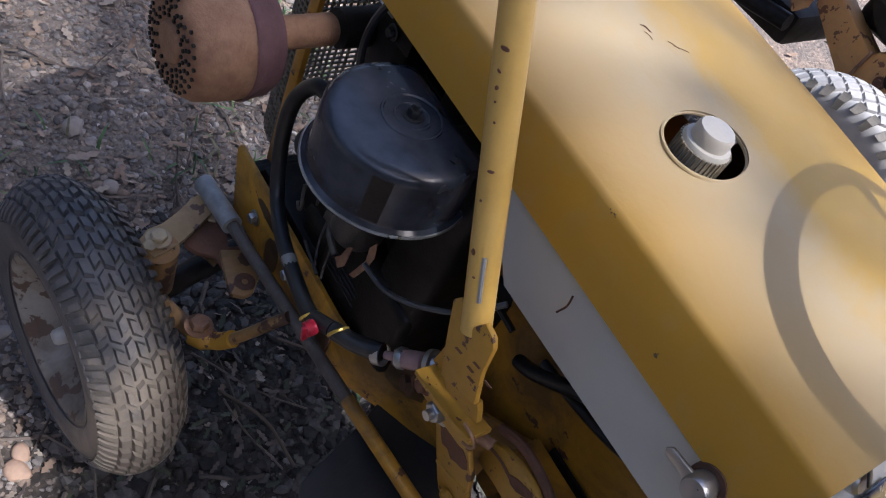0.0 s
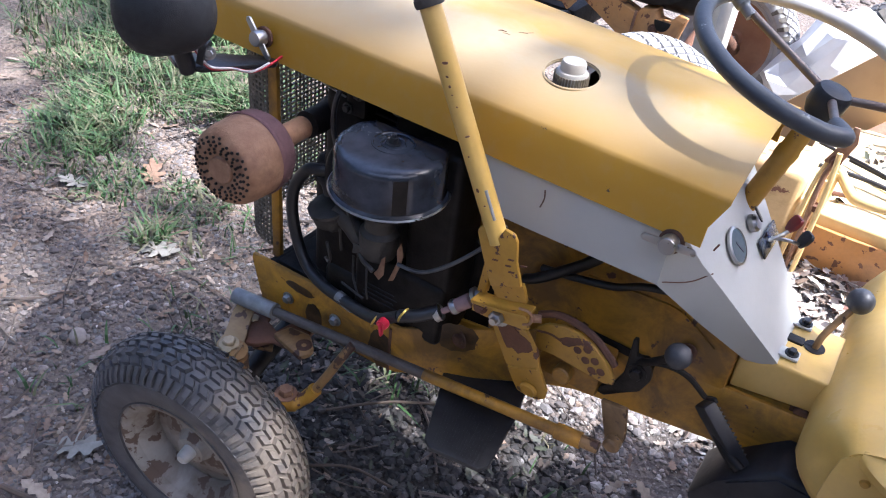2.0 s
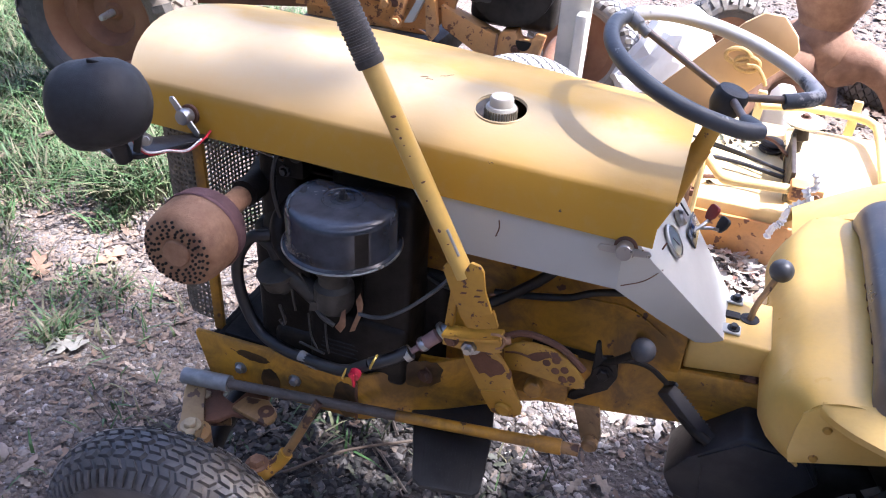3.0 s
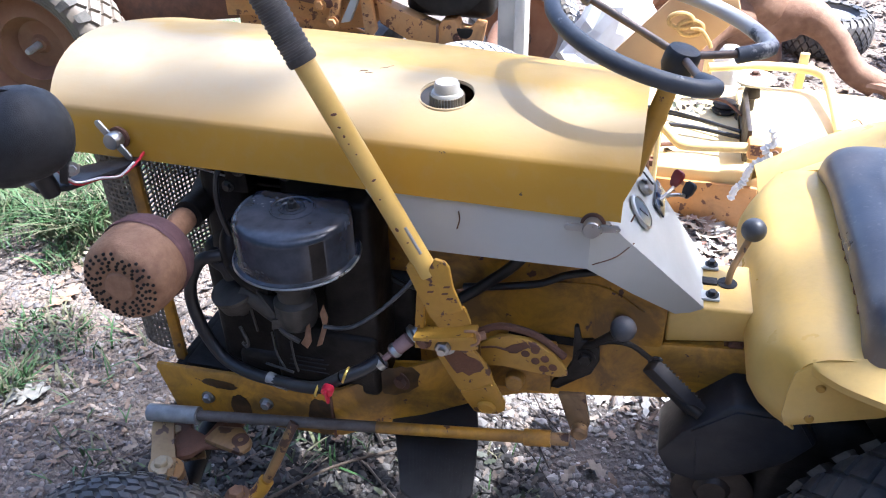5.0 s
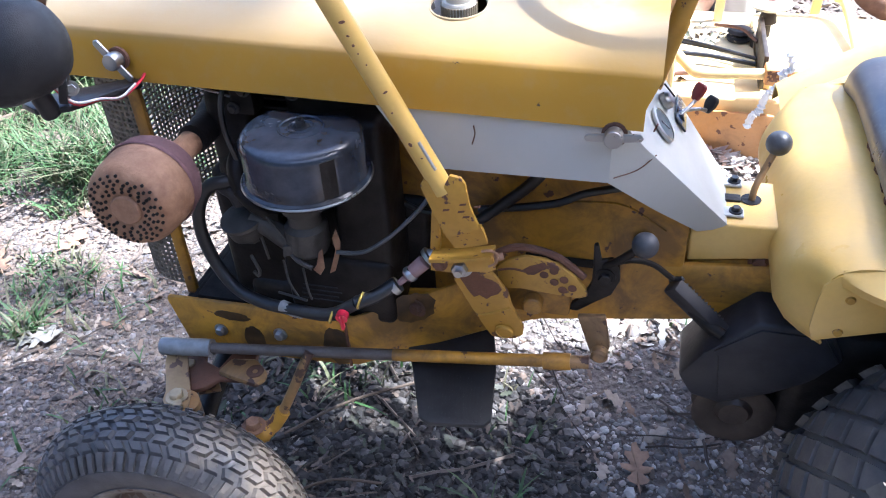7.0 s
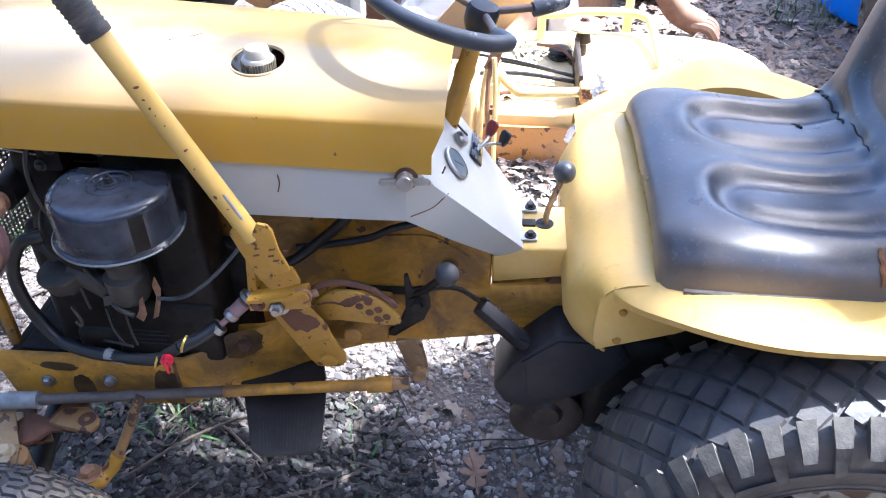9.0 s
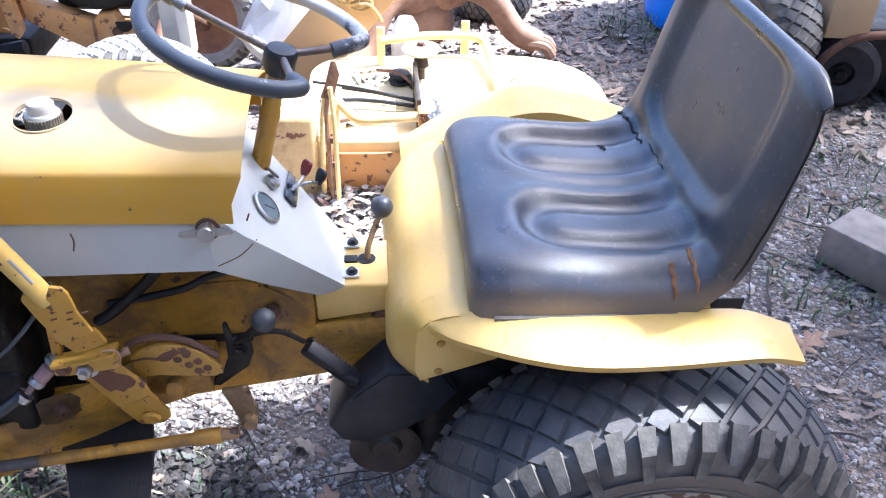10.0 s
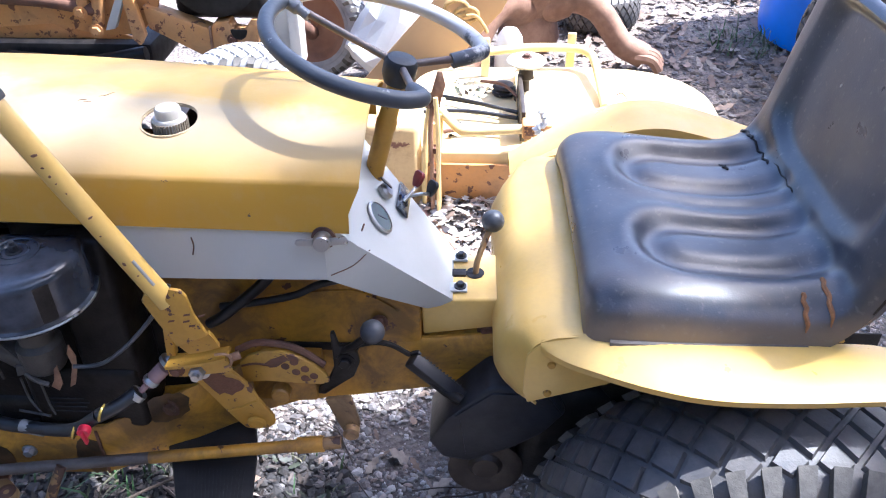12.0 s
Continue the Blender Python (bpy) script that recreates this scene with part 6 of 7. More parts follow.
# ---- derelict second tractor ----
def build_second_tractor():
    t2 = thing("derelict_tractor", "stripped faded orange garden tractor with rusty parts", "garden tractor")
    y = 1.12
    beam = part("frame_beam", merged(
        prism([(0.105, 0.372), (0.06, 0.368), (-0.02, 0.375), (-0.16, 0.452), (-0.165, 0.512), (-0.05, 0.470), (0.0, 0.452), (0.012, 0.470), (0.050, 0.474), (0.058, 0.452), (0.085, 0.448), (0.100, 0.468), (0.125, 0.462)], 0.05, side(y + 0.05), 0.004)), ORANGE_OLD, t2, "bent faded orange frame beam")
    # black plate on the beam: the dark inside of a hole, given as colour
    part("beam_slot", prism([(0.0215 * math.cos(a) + 0.0735, 0.452 + 0.026 * math.sin(a)) for a in (math.pi + math.pi * k / 12 for k in range(13))], 0.004, side(y + 0.001), 0), BLACK_OILY, beam, "black half-round plate standing in for an opening")
    part("beam_bolt", hex_bolt((0.0735 - 0.020, y - 0.001, 0.452 - 0.026), (0, -1, 0), 0.009, 0.007), RUST_DARK, beam)
    part("beam_bracket", prism([(-0.006, 0.38), (-0.002, 0.462), (0.004, 0.462), (0.0, 0.38)], 0.008, side(y), 0.001), RUST, beam)
    panel = part("side_panel", prism([(-0.62, 0.44), (-0.42, 0.455), (-0.30, 0.425), (-0.19, 0.43), (-0.135, 0.49), (-0.115, 0.56), (-0.135, 0.72), (-0.62, 0.72)], 0.010, side(y + 0.03), 0.003), ORANGE_OLD, t2, "faded orange side panel")
    part("side_panel", prism([(-0.60, 0.40), (-0.36, 0.405), (-0.22, 0.36), (-0.20, 0.40), (-0.34, 0.452), (-0.60, 0.452)], 0.010, side(y + 0.06), 0.003), ORANGE_OLD, t2, "lower orange panel strip")
    for x0, z0, x1, z1 in ((-0.262, 0.565, -0.285, 0.455), (-0.315, 0.50, -0.30, 0.56)):
        part("link_arm", merged(tube([(x0, y - 0.01, z0), (x1, y - 0.01, z1)], 0.016, 10, curved=False), hex_bolt((x0, y - 0.026, z0), (0, -1, 0), 0.012, 0.008), hex_bolt((x1, y - 0.026, z1), (0, -1, 0), 0.012, 0.008)), ORANGE_OLD, panel, "orange link arm")
    part("bent_tab", prism([(-0.262, 0.455), (-0.235, 0.46), (-0.190, 0.555), (-0.205, 0.562)], 0.022, side(y - 0.005), 0.002), WHITE_PAINT, panel, "pale bent metal tab")
    part("strut", prism([(-0.205, 0.565), (-0.175, 0.545), (-0.162, 0.44), (-0.180, 0.415), (-0.196, 0.43)], 0.02, side(y - 0.005), 0.003), ORANGE_OLD, panel)
    part("tie_bar", tube([(-0.62, y - 0.01, 0.535), (-0.42, y - 0.01, 0.525), (-0.27, y - 0.01, 0.50)], 0.016, 10), RUST_DARK, panel, "dark steel bar")
    part("engine", merged(box((-0.10, y + 0.04, 0.46), (0.14, y + 0.36, 0.80), 0.03, 3), lathe([(0, 0), (0.11, 0), (0.12, 0.01), (0.12, 0.05), (0.10, 0.06), (0, 0.06)], 30, along((0.02, y + 0.06, 0.60), (0.02, y - 1, 0.60)))), BLACK_OILY, t2, "grimy black engine")
    part("engine_shroud", merged(box((-0.095, y - 0.005, 0.53), (-0.015, y + 0.06, 0.68), 0.02, 3), box((0.0, y + 0.0, 0.66), (0.13, y + 0.08, 0.74), 0.015)), BLACK_DUSTY, t2, "dusty black cooling shroud")
    part("under_tray", merged(box((-0.62, y + 0.02, 0.32), (-0.17, y + 0.30, 0.405), 0.02), tube([(-0.55, y, 0.37), (-0.35, y - 0.01, 0.36), (-0.18, y, 0.385)], 0.02, 10)), BLACK_OILY, t2, "black linkage under the frame")
    part("exhaust", tube([(-0.62, y - 0.05, 0.335), (-0.50, y - 0.06, 0.33), (-0.30, y - 0.06, 0.335), (-0.18, y - 0.05, 0.33)], 0.016, 10), RUST, t2, "rusty bar")
    axle = part("front_axle", tube([(0.10, y - 0.02, 0.20), (0.10, y + 0.35, 0.34), (0.115, 1.84, 0.18)], 0.025, 10), RUST_DARK, t2, "rusty front axle")
    post = part("upright", merged(box((0.155, y + 0.02, 0.36), (0.235, y + 0.05, 0.95), 0.006), box((0.205, y - 0.02, 0.36), (0.235, y + 0.05, 0.55), 0.006)), POST_WOOD, t2, "weathered white upright panel")
    at = Matrix.Translation((0.115, 1.00, 0.226)) @ pose(0, 0, 0, 0, 0, 6) @ pose(0, 0, 0, 90, 0, 0)
    wheel("front_wheel", t2, at, 0.230, 0.064, 0.105, 0.020, 5, 40, 0.006, 0.15, (40, 0.030, 0.004), RIM_WHITE, "white rim", PALE_TYRE, "dusty grey tyre, sunlight in its pale colour")
    at = Matrix.Translation((0.105, 1.88, 0.205)) @ pose(0, 0, 0, 0, 0, -10) @ pose(0, 0, 0, 90, 0, 0)
    wheel("front_wheel", t2, at, 0.205, 0.050, 0.135, 0.018, 5, 40, 0.006, 0.15, (40, 0.030, 0.004), RUST_RIM, "rusty orange wheel disc", PALE_TYRE, "dusty grey tyre, sunlight in its pale colour", 0.005)
    at = Matrix.Translation((-1.32, 1.16, 0.292)) @ pose(0, 0, 0, 0, 0, 8) @ pose(0, 0, 0, 90, 0, 0)
    wheel("rear_wheel", t2, at, 0.295, 0.10, 0.185, 0.03, 5, 30, 0.010, 0.35, (30, 0.05, 0.007), RUST_RIM, "rusty brown wheel dish", TYRE_DUSTY, "dusty black rear tyre", 0.06)
    part("rear_axle", tube([(-1.30, 1.2, 0.30), (-1.30, 1.75, 0.30)], 0.04, 14, curved=False), RUST_DARK, t2, "rusty rear axle")
    part("chassis", prism([(-1.38, 0.28), (-0.60, 0.38), (-0.60, 0.46), (-1.38, 0.40)], 0.20, side(1.52), 0.01), RUST_DARK, t2, "rusty chassis")


# pale copy of the tyre rubber: dust, plus sunlight put into the colour
PALE_TYRE = plain("dusty_sunlit_rubber", (0.32, 0.32, 0.33), 0.8, 0.0, 0.25, 30, 0.3, (0.34, 0.31, 0.27))
RUST_RIM = rusty("rusty_wheel_disc", (0.28, 0.13, 0.07), (0.34, 0.18, 0.10), (0.17, 0.08, 0.05), 14)
build_second_tractor()


# ---- mower deck lying in the sun ----
def rounded_plan(x0, y0, x1, y1, rads, n=7):
    pts = []
    for (cx, cy, a0), r in zip(((x1 - rads[0], y1 - rads[0], 0), (x0 + rads[1], y1 - rads[1], 90), (x0 + rads[2], y0 + rads[2], 180), (x1 - rads[3], y0 + rads[3], 270)), rads):
        for k in range(n + 1):
            a = radians(a0 + 90 * k / n)
            pts.append((cx + r * math.cos(a), cy + r * math.sin(a)))
    return pts


BOX_PAINT = worn_paint("rust_stained_pale_paint", (0.66, 0.48, 0.22), (0.60, 0.42, 0.20), (0.20, 0.09, 0.05), (0.36, 0.19, 0.08), 0.60, 0.50, 0.6, 20)


def build_deck():
    deck = thing("mower_deck", "old pale yellow mower deck with tube frame on sunlit ground", "mower deck")
    shell = part("deck_shell", merged(
        prism(rounded_plan(0.50, 0.96, 1.36, 1.52, (0.25, 0.14, 0.06, 0.18)), 0.165, pose(0, 0, 0.03), 0.022, 3),
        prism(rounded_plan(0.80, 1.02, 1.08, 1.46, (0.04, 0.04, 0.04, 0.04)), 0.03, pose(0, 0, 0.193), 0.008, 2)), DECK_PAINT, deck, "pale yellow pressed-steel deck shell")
    part("front_skirt", prism([(0.56, 0.02), (0.84, 0.02), (0.84, 0.165), (0.56, 0.168)], 0.012, side(0.955), 0.003), ORANGE_OLD, deck, "rusty orange front skirt")
    part("gauge_box", merged(box((0.40, 0.945, 0.02), (0.545, 1.12, 0.275), 0.02, 3)), BOX_PAINT, deck, "rust-stained pale yellow end box")
    tubes = {
        "lift_tube": [(0.595, 1.00, 0.29), (0.64, 0.96, 0.262), (0.665, 0.945, 0.262), (0.75, 0.95, 0.265), (0.84, 0.96, 0.265)],
        "rear_tube": [(0.71, 1.40, 0.29), (0.85, 1.44, 0.29), (0.97, 1.45, 0.285), (1.015, 1.43, 0.28), (1.03, 1.38, 0.27), (1.035, 1.15, 0.235)],
        "upright_tube": [(0.588, 0.985, 0.05), (0.588, 0.985, 0.16), (0.590, 0.99, 0.29)],
        "front_upright": [(0.560, 0.96, 0.02), (0.565, 0.965, 0.14), (0.580, 0.975, 0.27)],
    }
    for nm, pts in tubes.items():
        part(nm, tube(pts, 0.0125, 10), DECK_TUBE, deck, "yellow steel tube")
    part("collar", box((0.80, 0.935, 0.245), (0.875, 0.985, 0.285), 0.006), ORANGE_OLD, deck, "orange clamp plate")
    mandrel = part("mandrel", merged(lathe([(0, 0.19), (0.032, 0.19), (0.030, 0.215), (0.013, 0.222), (0.012, 0.255), (0.024, 0.262), (0.020, 0.28), (0.012, 0.30), (0, 0.30)], 20, pose(0.825, 1.285, 0))), PULLEY_DARK, deck, "dark grimy mandrel post")
    part("pulley", lathe([(0, 0.296), (0.020, 0.296), (0.046, 0.302), (0.056, 0.312), (0.050, 0.318), (0.020, 0.322), (0, 0.322)], 30, pose(0.825, 1.285, 0)), CAP_GREY, mandrel, "pale grey pulley")
    part("pulley_nut", hex_bolt((0.825, 1.285, 0.322), (0, 0, 1), 0.010, 0.008), RUST_DARK, mandrel)
    pieces("tab", [box((0.960, 1.49, 0.19), (0.985, 1.505, 0.315), 0.003), box((0.70, 1.44, 0.19), (0.725, 1.455, 0.315), 0.003)], DECK_PAINT, deck)
    part("idler", lathe([(0, 0.197), (0.030, 0.197), (0.033, 0.206), (0.024, 0.212), (0.033, 0.220), (0.028, 0.228), (0.010, 0.234), (0, 0.235)], 24, pose(0.765, 1.315, 0)), BLACK_DUSTY, deck, "grimy black idler pulley")
    part("blade_box", prism([(0.800, 0.20), (0.812, 0.20), (0.812, 0.285), (0.800, 0.285)], 0.25, side(1.26), 0.003), PULLEY_DARK, deck, "dark upright plate")
    rods = [((0.517, 1.266, 0.222), (0.66, 1.206, 0.226), (0.798, 1.138, 0.222)), ((0.513, 1.15, 0.215), (0.66, 1.149, 0.220), (0.798, 1.12, 0.215)), ((0.60, 1.245, 0.212), (0.70, 1.200, 0.216), (0.80, 1.160, 0.214)),
            ((0.56, 1.02, 0.215), (0.68, 1.05, 0.218), (0.80, 1.04, 0.218)), ((0.70, 1.33, 0.23), (0.76, 1.26, 0.250), (0.80, 1.19, 0.245))]
    for k, b in enumerate(rods):
        part("rod", tube(b, 0.0045 + 0.0015 * (k % 2), 8), BLACK_DUSTY if k < 3 else RUST_DARK, deck, "dark steel rod")
    for pts, m in (([(0.555, 0.93, 0.06), (0.557, 0.93, 0.16), (0.560, 0.93, 0.266), (0.571, 0.93, 0.345)], DECK_TUBE), ([(0.578, 0.91, 0.04), (0.576, 0.91, 0.18), (0.574, 0.915, 0.30), (0.590, 0.935, 0.40)], RUST), ([(0.594, 0.90, 0.05), (0.593, 0.90, 0.17), (0.592, 0.90, 0.283), (0.586, 0.905, 0.37)], DECK_TUBE)):
        part("hanger_rod", tube(pts, 0.0062, 8), m, deck, "thin upright lift rod")
    part("link_plate", prism([(0.560, 0.335), (0.592, 0.330), (0.610, 0.395), (0.602, 0.430), (0.590, 0.430), (0.574, 0.372)], 0.006, side(0.925), 0.002), RUST, deck, "rusty link plate")
    pieces("pivot_bolt", [hex_bolt((0.583, 0.918, z), (0, -1, 0), 0.009, 0.010) for z in (0.155, 0.225, 0.345)], RUST_DARK, deck, "rusty pivot bolt")
    for k in range(9):
        c = Vector((0.858 - 0.002 * k, 0.925, 0.262 - 0.0235 * k))
        ring = [c + (pose(0, 0, 0, 0, 0, 90 * (k % 2)) @ Vector((0.0085 * math.cos(a), 0, 0.0155 * math.sin(a)))) for a in (2 * math.pi * j / 12 for j in range(12))]
        part("chain_link", tube(ring, 0.0030, 6, curved=False, closed=True), RUST, deck, "rusty chain link")
    twine = [(0.840, 0.925, 0.335), (0.852, 0.920, 0.300), (0.832, 0.918, 0.285), (0.848, 0.917, 0.262), (0.822, 0.915, 0.250), (0.806, 0.913, 0.225), (0.800, 0.910, 0.195), (0.786, 0.908, 0.180), (0.778, 0.905, 0.150)]
    part("frayed_strap", tube(twine, [0.006 + 0.005 * math.sin(k * 1.7) ** 2 for k in range(60)], 8), WHITE_PLASTIC, deck, "frayed white strap")
    part("wire", tube([(1.03, 1.30, 0.235), (1.07, 1.27, 0.215), (1.10, 1.28, 0.22), (1.115, 1.26, 0.21)], 0.002, 6), RUST_DARK, deck)


build_deck()


# ---- plank with rope ----
def build_plank():
    a, b = Vector((0.34, 1.57, 0.03)), Vector((0.735, 1.585, 0.478))
    up = (b - a).normalized()
    n = Vector((0.05, -1.0, 0.25))
    n = (n - up * n.dot(up)).normalized()
    w = up.cross(n)
    m = Matrix(((w.x, up.x, n.x, a.x), (w.y, up.y, n.y, a.y), (w.z, up.z, n.z, a.z), (0, 0, 0, 1)))
    L = (b - a).length
    plank = thing("leaning_plank", "tan wooden board with a rope tied round it, leaning on junk", "board")
    part("board", prism([(-0.075, -0.06), (0.10, 0.02), (0.10, L - 0.07), (0.085, L - 0.02), (0.05, L), (-0.02, L + 0.005), (-0.062, L - 0.03), (-0.075, L - 0.09)], 0.022, m, 0.004), MAPLE, plank, "weathered tan board with screw holes")
    pieces("screw_hole", [lathe([(0, 0), (0.006, 0), (0.005, 0.001), (0, 0.001)], 8, m @ pose(x, z, 0.0115)) for x, z in ((-0.02, L - 0.04), (0.06, L - 0.12), (0.05, L - 0.16), (0.07, L - 0.36), (-0.01, L - 0.30))], RUST_DARK, plank)
    m = m @ Matrix(((1, 0, 0, 0), (0, 0, 1, 0), (0, -1, 0, 0), (0, 0, 0, 1)))
    c = m @ Vector((0, -0.03, L * 0.72))
    loops = []
    for off in (Vector((0.0, -0.02, 0.02)), Vector((0.03, -0.02, 0.0))):
        loops.append(tube([c + off + Vector((0.035 * math.cos(q), 0, 0.022 * math.sin(q))) for q in (2 * math.pi * k / 16 for k in range(16))], 0.007, 8, closed=True))
    part("rope", merged(*loops, tube([c + Vector((0.03, -0.03, 0)), c + Vector((0.06, -0.035, 0.0)), c + Vector((0.085, -0.035, -0.03)), c + Vector((0.095, -0.035, -0.05))], 0.006, 8)), ROPE, plank, "knotted hemp rope")


build_plank()


# ---- claw-foot pedestal ----
def build_pedestal():
    ped = thing("pedestal_base", "brown carved pedestal base with claw feet, lying with the junk", "pedestal base")
    part("column", lathe([(0, 0.06), (0.10, 0.06), (0.115, 0.10), (0.105, 0.15), (0.085, 0.19), (0.095, 0.22), (0.115, 0.27), (0.11, 0.32), (0.085, 0.36), (0.09, 0.38), (0.12, 0.44), (0.13, 0.52), (0.10, 0.60), (0, 0.62)], 28, pose(0.88, 2.06, 0)), CAST_BROWN, ped, "brown turned column with dark rings")
    for ang in (-12, 110, 230):
        d = Vector((math.cos(radians(ang)), math.sin(radians(ang)), 0))
        c = Vector((0.88, 2.06, 0))
        leg = part("leg", tube([c + d * 0.05 + Vector((0, 0, 0.22)), c + d * 0.16 + Vector((0, 0, 0.26)), c + d * 0.26 + Vector((0, 0, 0.20)), c + d * 0.34 + Vector((0, 0, 0.10)), c + d * 0.43 + Vector((0, 0, 0.055))], [0.075] * 5 + [0.07, 0.066, 0.062, 0.058, 0.054, 0.05] + [0.045] * 20, 14), CAST_BROWN, ped, "curved brown leg")
        part("claw", merged(*[tube([c + d * 0.40 + Vector((-d.y, d.x, 0)) * o + Vector((0, 0, 0.06)), c + d * 0.46 + Vector((-d.y, d.x, 0)) * o * 1.3 + Vector((0, 0, 0.055)), c + d * 0.49 + Vector((-d.y, d.x, 0)) * o * 1.4 + Vector((0, 0, 0.02))], 0.019, 8) for o in (-0.03, 0, 0.03)]), CAST_BROWN, leg, "carved claw foot")
    solo("white_peg", lathe([(0, 0), (0.05, 0), (0.05, 0.14), (0.042, 0.19), (0.025, 0.215), (0, 0.22)], 22), WHITE_PLASTIC, "white rounded plastic peg standing by the deck", "plastic peg", at=Matrix.Translation((0.80, 1.80, 0.0)))


build_pedestal()


# ---- loose tyres, drum, block, jug ----
def loose_tyre(label, at, R, half, rim, mat, rim_mat, rim_label, group="loose tyres"):
    t = thing("loose_tyre", label, "tyre", group=group)
    wheel("wheel_rim", t, at, R, half, rim, 0.03, 5, 32, 0.008, 0.3, (32, 0.05, 0.006), rim_mat, rim_label, mat, "treaded tyre", 0.03)
    return t


loose_tyre("black tyre on a white rim lying flat on the ground", Matrix.Translation((1.19, 2.47, 0.075)), 0.175, 0.075, 0.10, TYRE, WHITE_PLASTIC, "white steel rim")
loose_tyre("dusty black turf tyre standing beside the blue drum", Matrix.Translation((1.93, 1.62, 0.234)) @ pose(0, 0, 0, 0, 0, -62) @ pose(0, 0, 0, 90, 0, 0), 0.236, 0.110, 0.125, TYRE, RUST_DARK, "rusty rim")
loose_tyre("black tyre heaped among junk behind the board", Matrix.Translation((0.58, 2.12, 0.20)) @ pose(0, 0, 0, 0, 0, 25) @ pose(0, 0, 0, 70, 0, 0), 0.20, 0.07, 0.11, TYRE, RUST_RIM, "rusty rim")


def build_drum():
    prof = [(0, 0.0), (0.33, 0.0), (0.352, 0.012), (0.36, 0.05), (0.362, 0.30), (0.370, 0.31), (0.370, 0.335), (0.362, 0.345), (0.362, 0.60), (0.370, 0.61), (0.370, 0.635), (0.362, 0.645), (0.358, 0.88), (0.345, 0.91), (0, 0.91)]
    d = thing("blue_drum", "bright blue plastic drum standing on the gravel", "drum")
    part("drum_body", lathe(prof, 56, pose(2.19, 2.34, 0)), BLUE_PLASTIC, d, "scuffed blue plastic wall")
    part("drum_lid", lathe([(0, 0.908), (0.30, 0.908), (0.31, 0.925), (0.335, 0.925), (0.345, 0.912), (0.33, 0.905)], 48, pose(2.19, 2.34, 0)), BLUE_PLASTIC, d)


build_drum()

GREY_WOOD = plain("weathered_timber", (0.25, 0.215, 0.185), 0.85, 0.0, 0.25, 30, 0.5, (0.17, 0.14, 0.115))
solo("timber_block", moved(box((-0.17, -0.075, 0), (0.17, 0.075, 0.105), 0.006), pose(0, 0, 0)), GREY_WOOD, "weathered grey-tan timber block lying on the gravel", "timber block", at=Matrix.Translation((1.948, 0.568, 0.0)) @ pose(0, 0, 0, 0, 0, -56))
loose_tyre("black tyre lying at the edge of the gravel", Matrix.Translation((2.12, 0.36, 0.27)) @ pose(0, 0, 0, 0, 0, 60) @ pose(0, 0, 0, 90, 0, 0), 0.27, 0.09, 0.14, TYRE, RUST_RIM, "rusty rim")


def crumpled(name, label, kind, at, size, tilt, seed):
    """A squashed white plastic vessel."""
    bm = lathe([(0, 0), (0.07, 0), (0.085, 0.02), (0.088, 0.06), (0.085, 0.11), (0.07, 0.16), (0.035, 0.19), (0.03, 0.215), (0, 0.215)], 22)
    for v in bm.verts:
        v.co += Vector(noise.noise_vector(v.co * 14 + Vector((seed, 0, 0)))) * 0.026
        v.co *= size
    moved(bm, pose(0, 0, 0.085 * size * math.sin(radians(abs(tilt))), tilt, 10, 0))
    low = min(v.co.z for v in bm.verts)
    moved(bm, Matrix.Translation((0, 0, -low)))
    solo(name, bm, WHITE_PLASTIC, label, kind, smooth=False, at=Matrix.Translation((at[0], at[1], ground_height(*at) - 0.002)) @ pose(0, 0, 0, 0, 0, 30 + 70 * seed))


crumpled("plastic_jug", "crumpled white plastic jug among the junk", "jug", (0.47, 1.90), 1.0, 70, 0)
crumpled("plastic_bucket", "large squashed white plastic bucket behind the steering wheel", "bucket", (0.36, 1.80), 1.75, 22, 1)


def build_implement():
    imp = thing("scrap_implement", "dark rusty scrap implement half hidden behind the seat", "scrap machine")
    # black body also stands in for the dark void behind the seat
    part("body", prism([(2.17, 0.05), (2.85, 0.03), (2.88, 0.20), (2.80, 0.262), (2.20, 0.262), (2.15, 0.20)], 0.36, side(1.92), 0.012, 3), BLACK_OILY, imp, "black housing filling the dark void behind the seat")
    for x, r in ((2.25, 0.125), (2.55, 0.14)):
        disc = part("disc", lathe([(0, 0), (r * 0.3, 0.0), (r * 0.35, 0.02), (r * 0.8, 0.03), (r, 0.012), (r, 0.0), (r * 0.8, 0.012), (r * 0.3, -0.01), (0, -0.01)], 32, along((x, 1.545, r - 0.005), (x - 0.25, 0.6, r))), BLACK_DUSTY, imp, "dished black disc")
        part("hub_nut", hex_bolt((x - 0.01, 1.525, r - 0.005), (-0.25, -0.95, 0), 0.02, 0.02), BLACK_OILY, disc)
    part("guard", tube([(2.14, 1.50, 0.02), (2.12, 1.48, 0.16), (2.20, 1.47, 0.26), (2.34, 1.47, 0.28)], 0.014, 10), RUST_DARK, imp, "bent rusty guard bar")
    part("leg", tube([(2.80, 1.6, 0.0), (2.80, 1.6, 0.06)], 0.03, 10, curved=False), RUST_DARK, imp)
    part("leg", tube([(2.22, 1.7, 0.0), (2.22, 1.7, 0.07)], 0.03, 10, curved=False), RUST_DARK, imp)
    solo("sawn_timber", moved(box((-0.07, -0.22, 0), (0.07, 0.22, 0.13), 0.006), pose(0, 0, 0)), MAPLE, "sawn tan timber lying on dark scrap iron", "timber", at=Matrix.Translation((2.21, 1.69, 0.2635)) @ pose(0, 0, 0, 0, 0, -6))


build_implement()


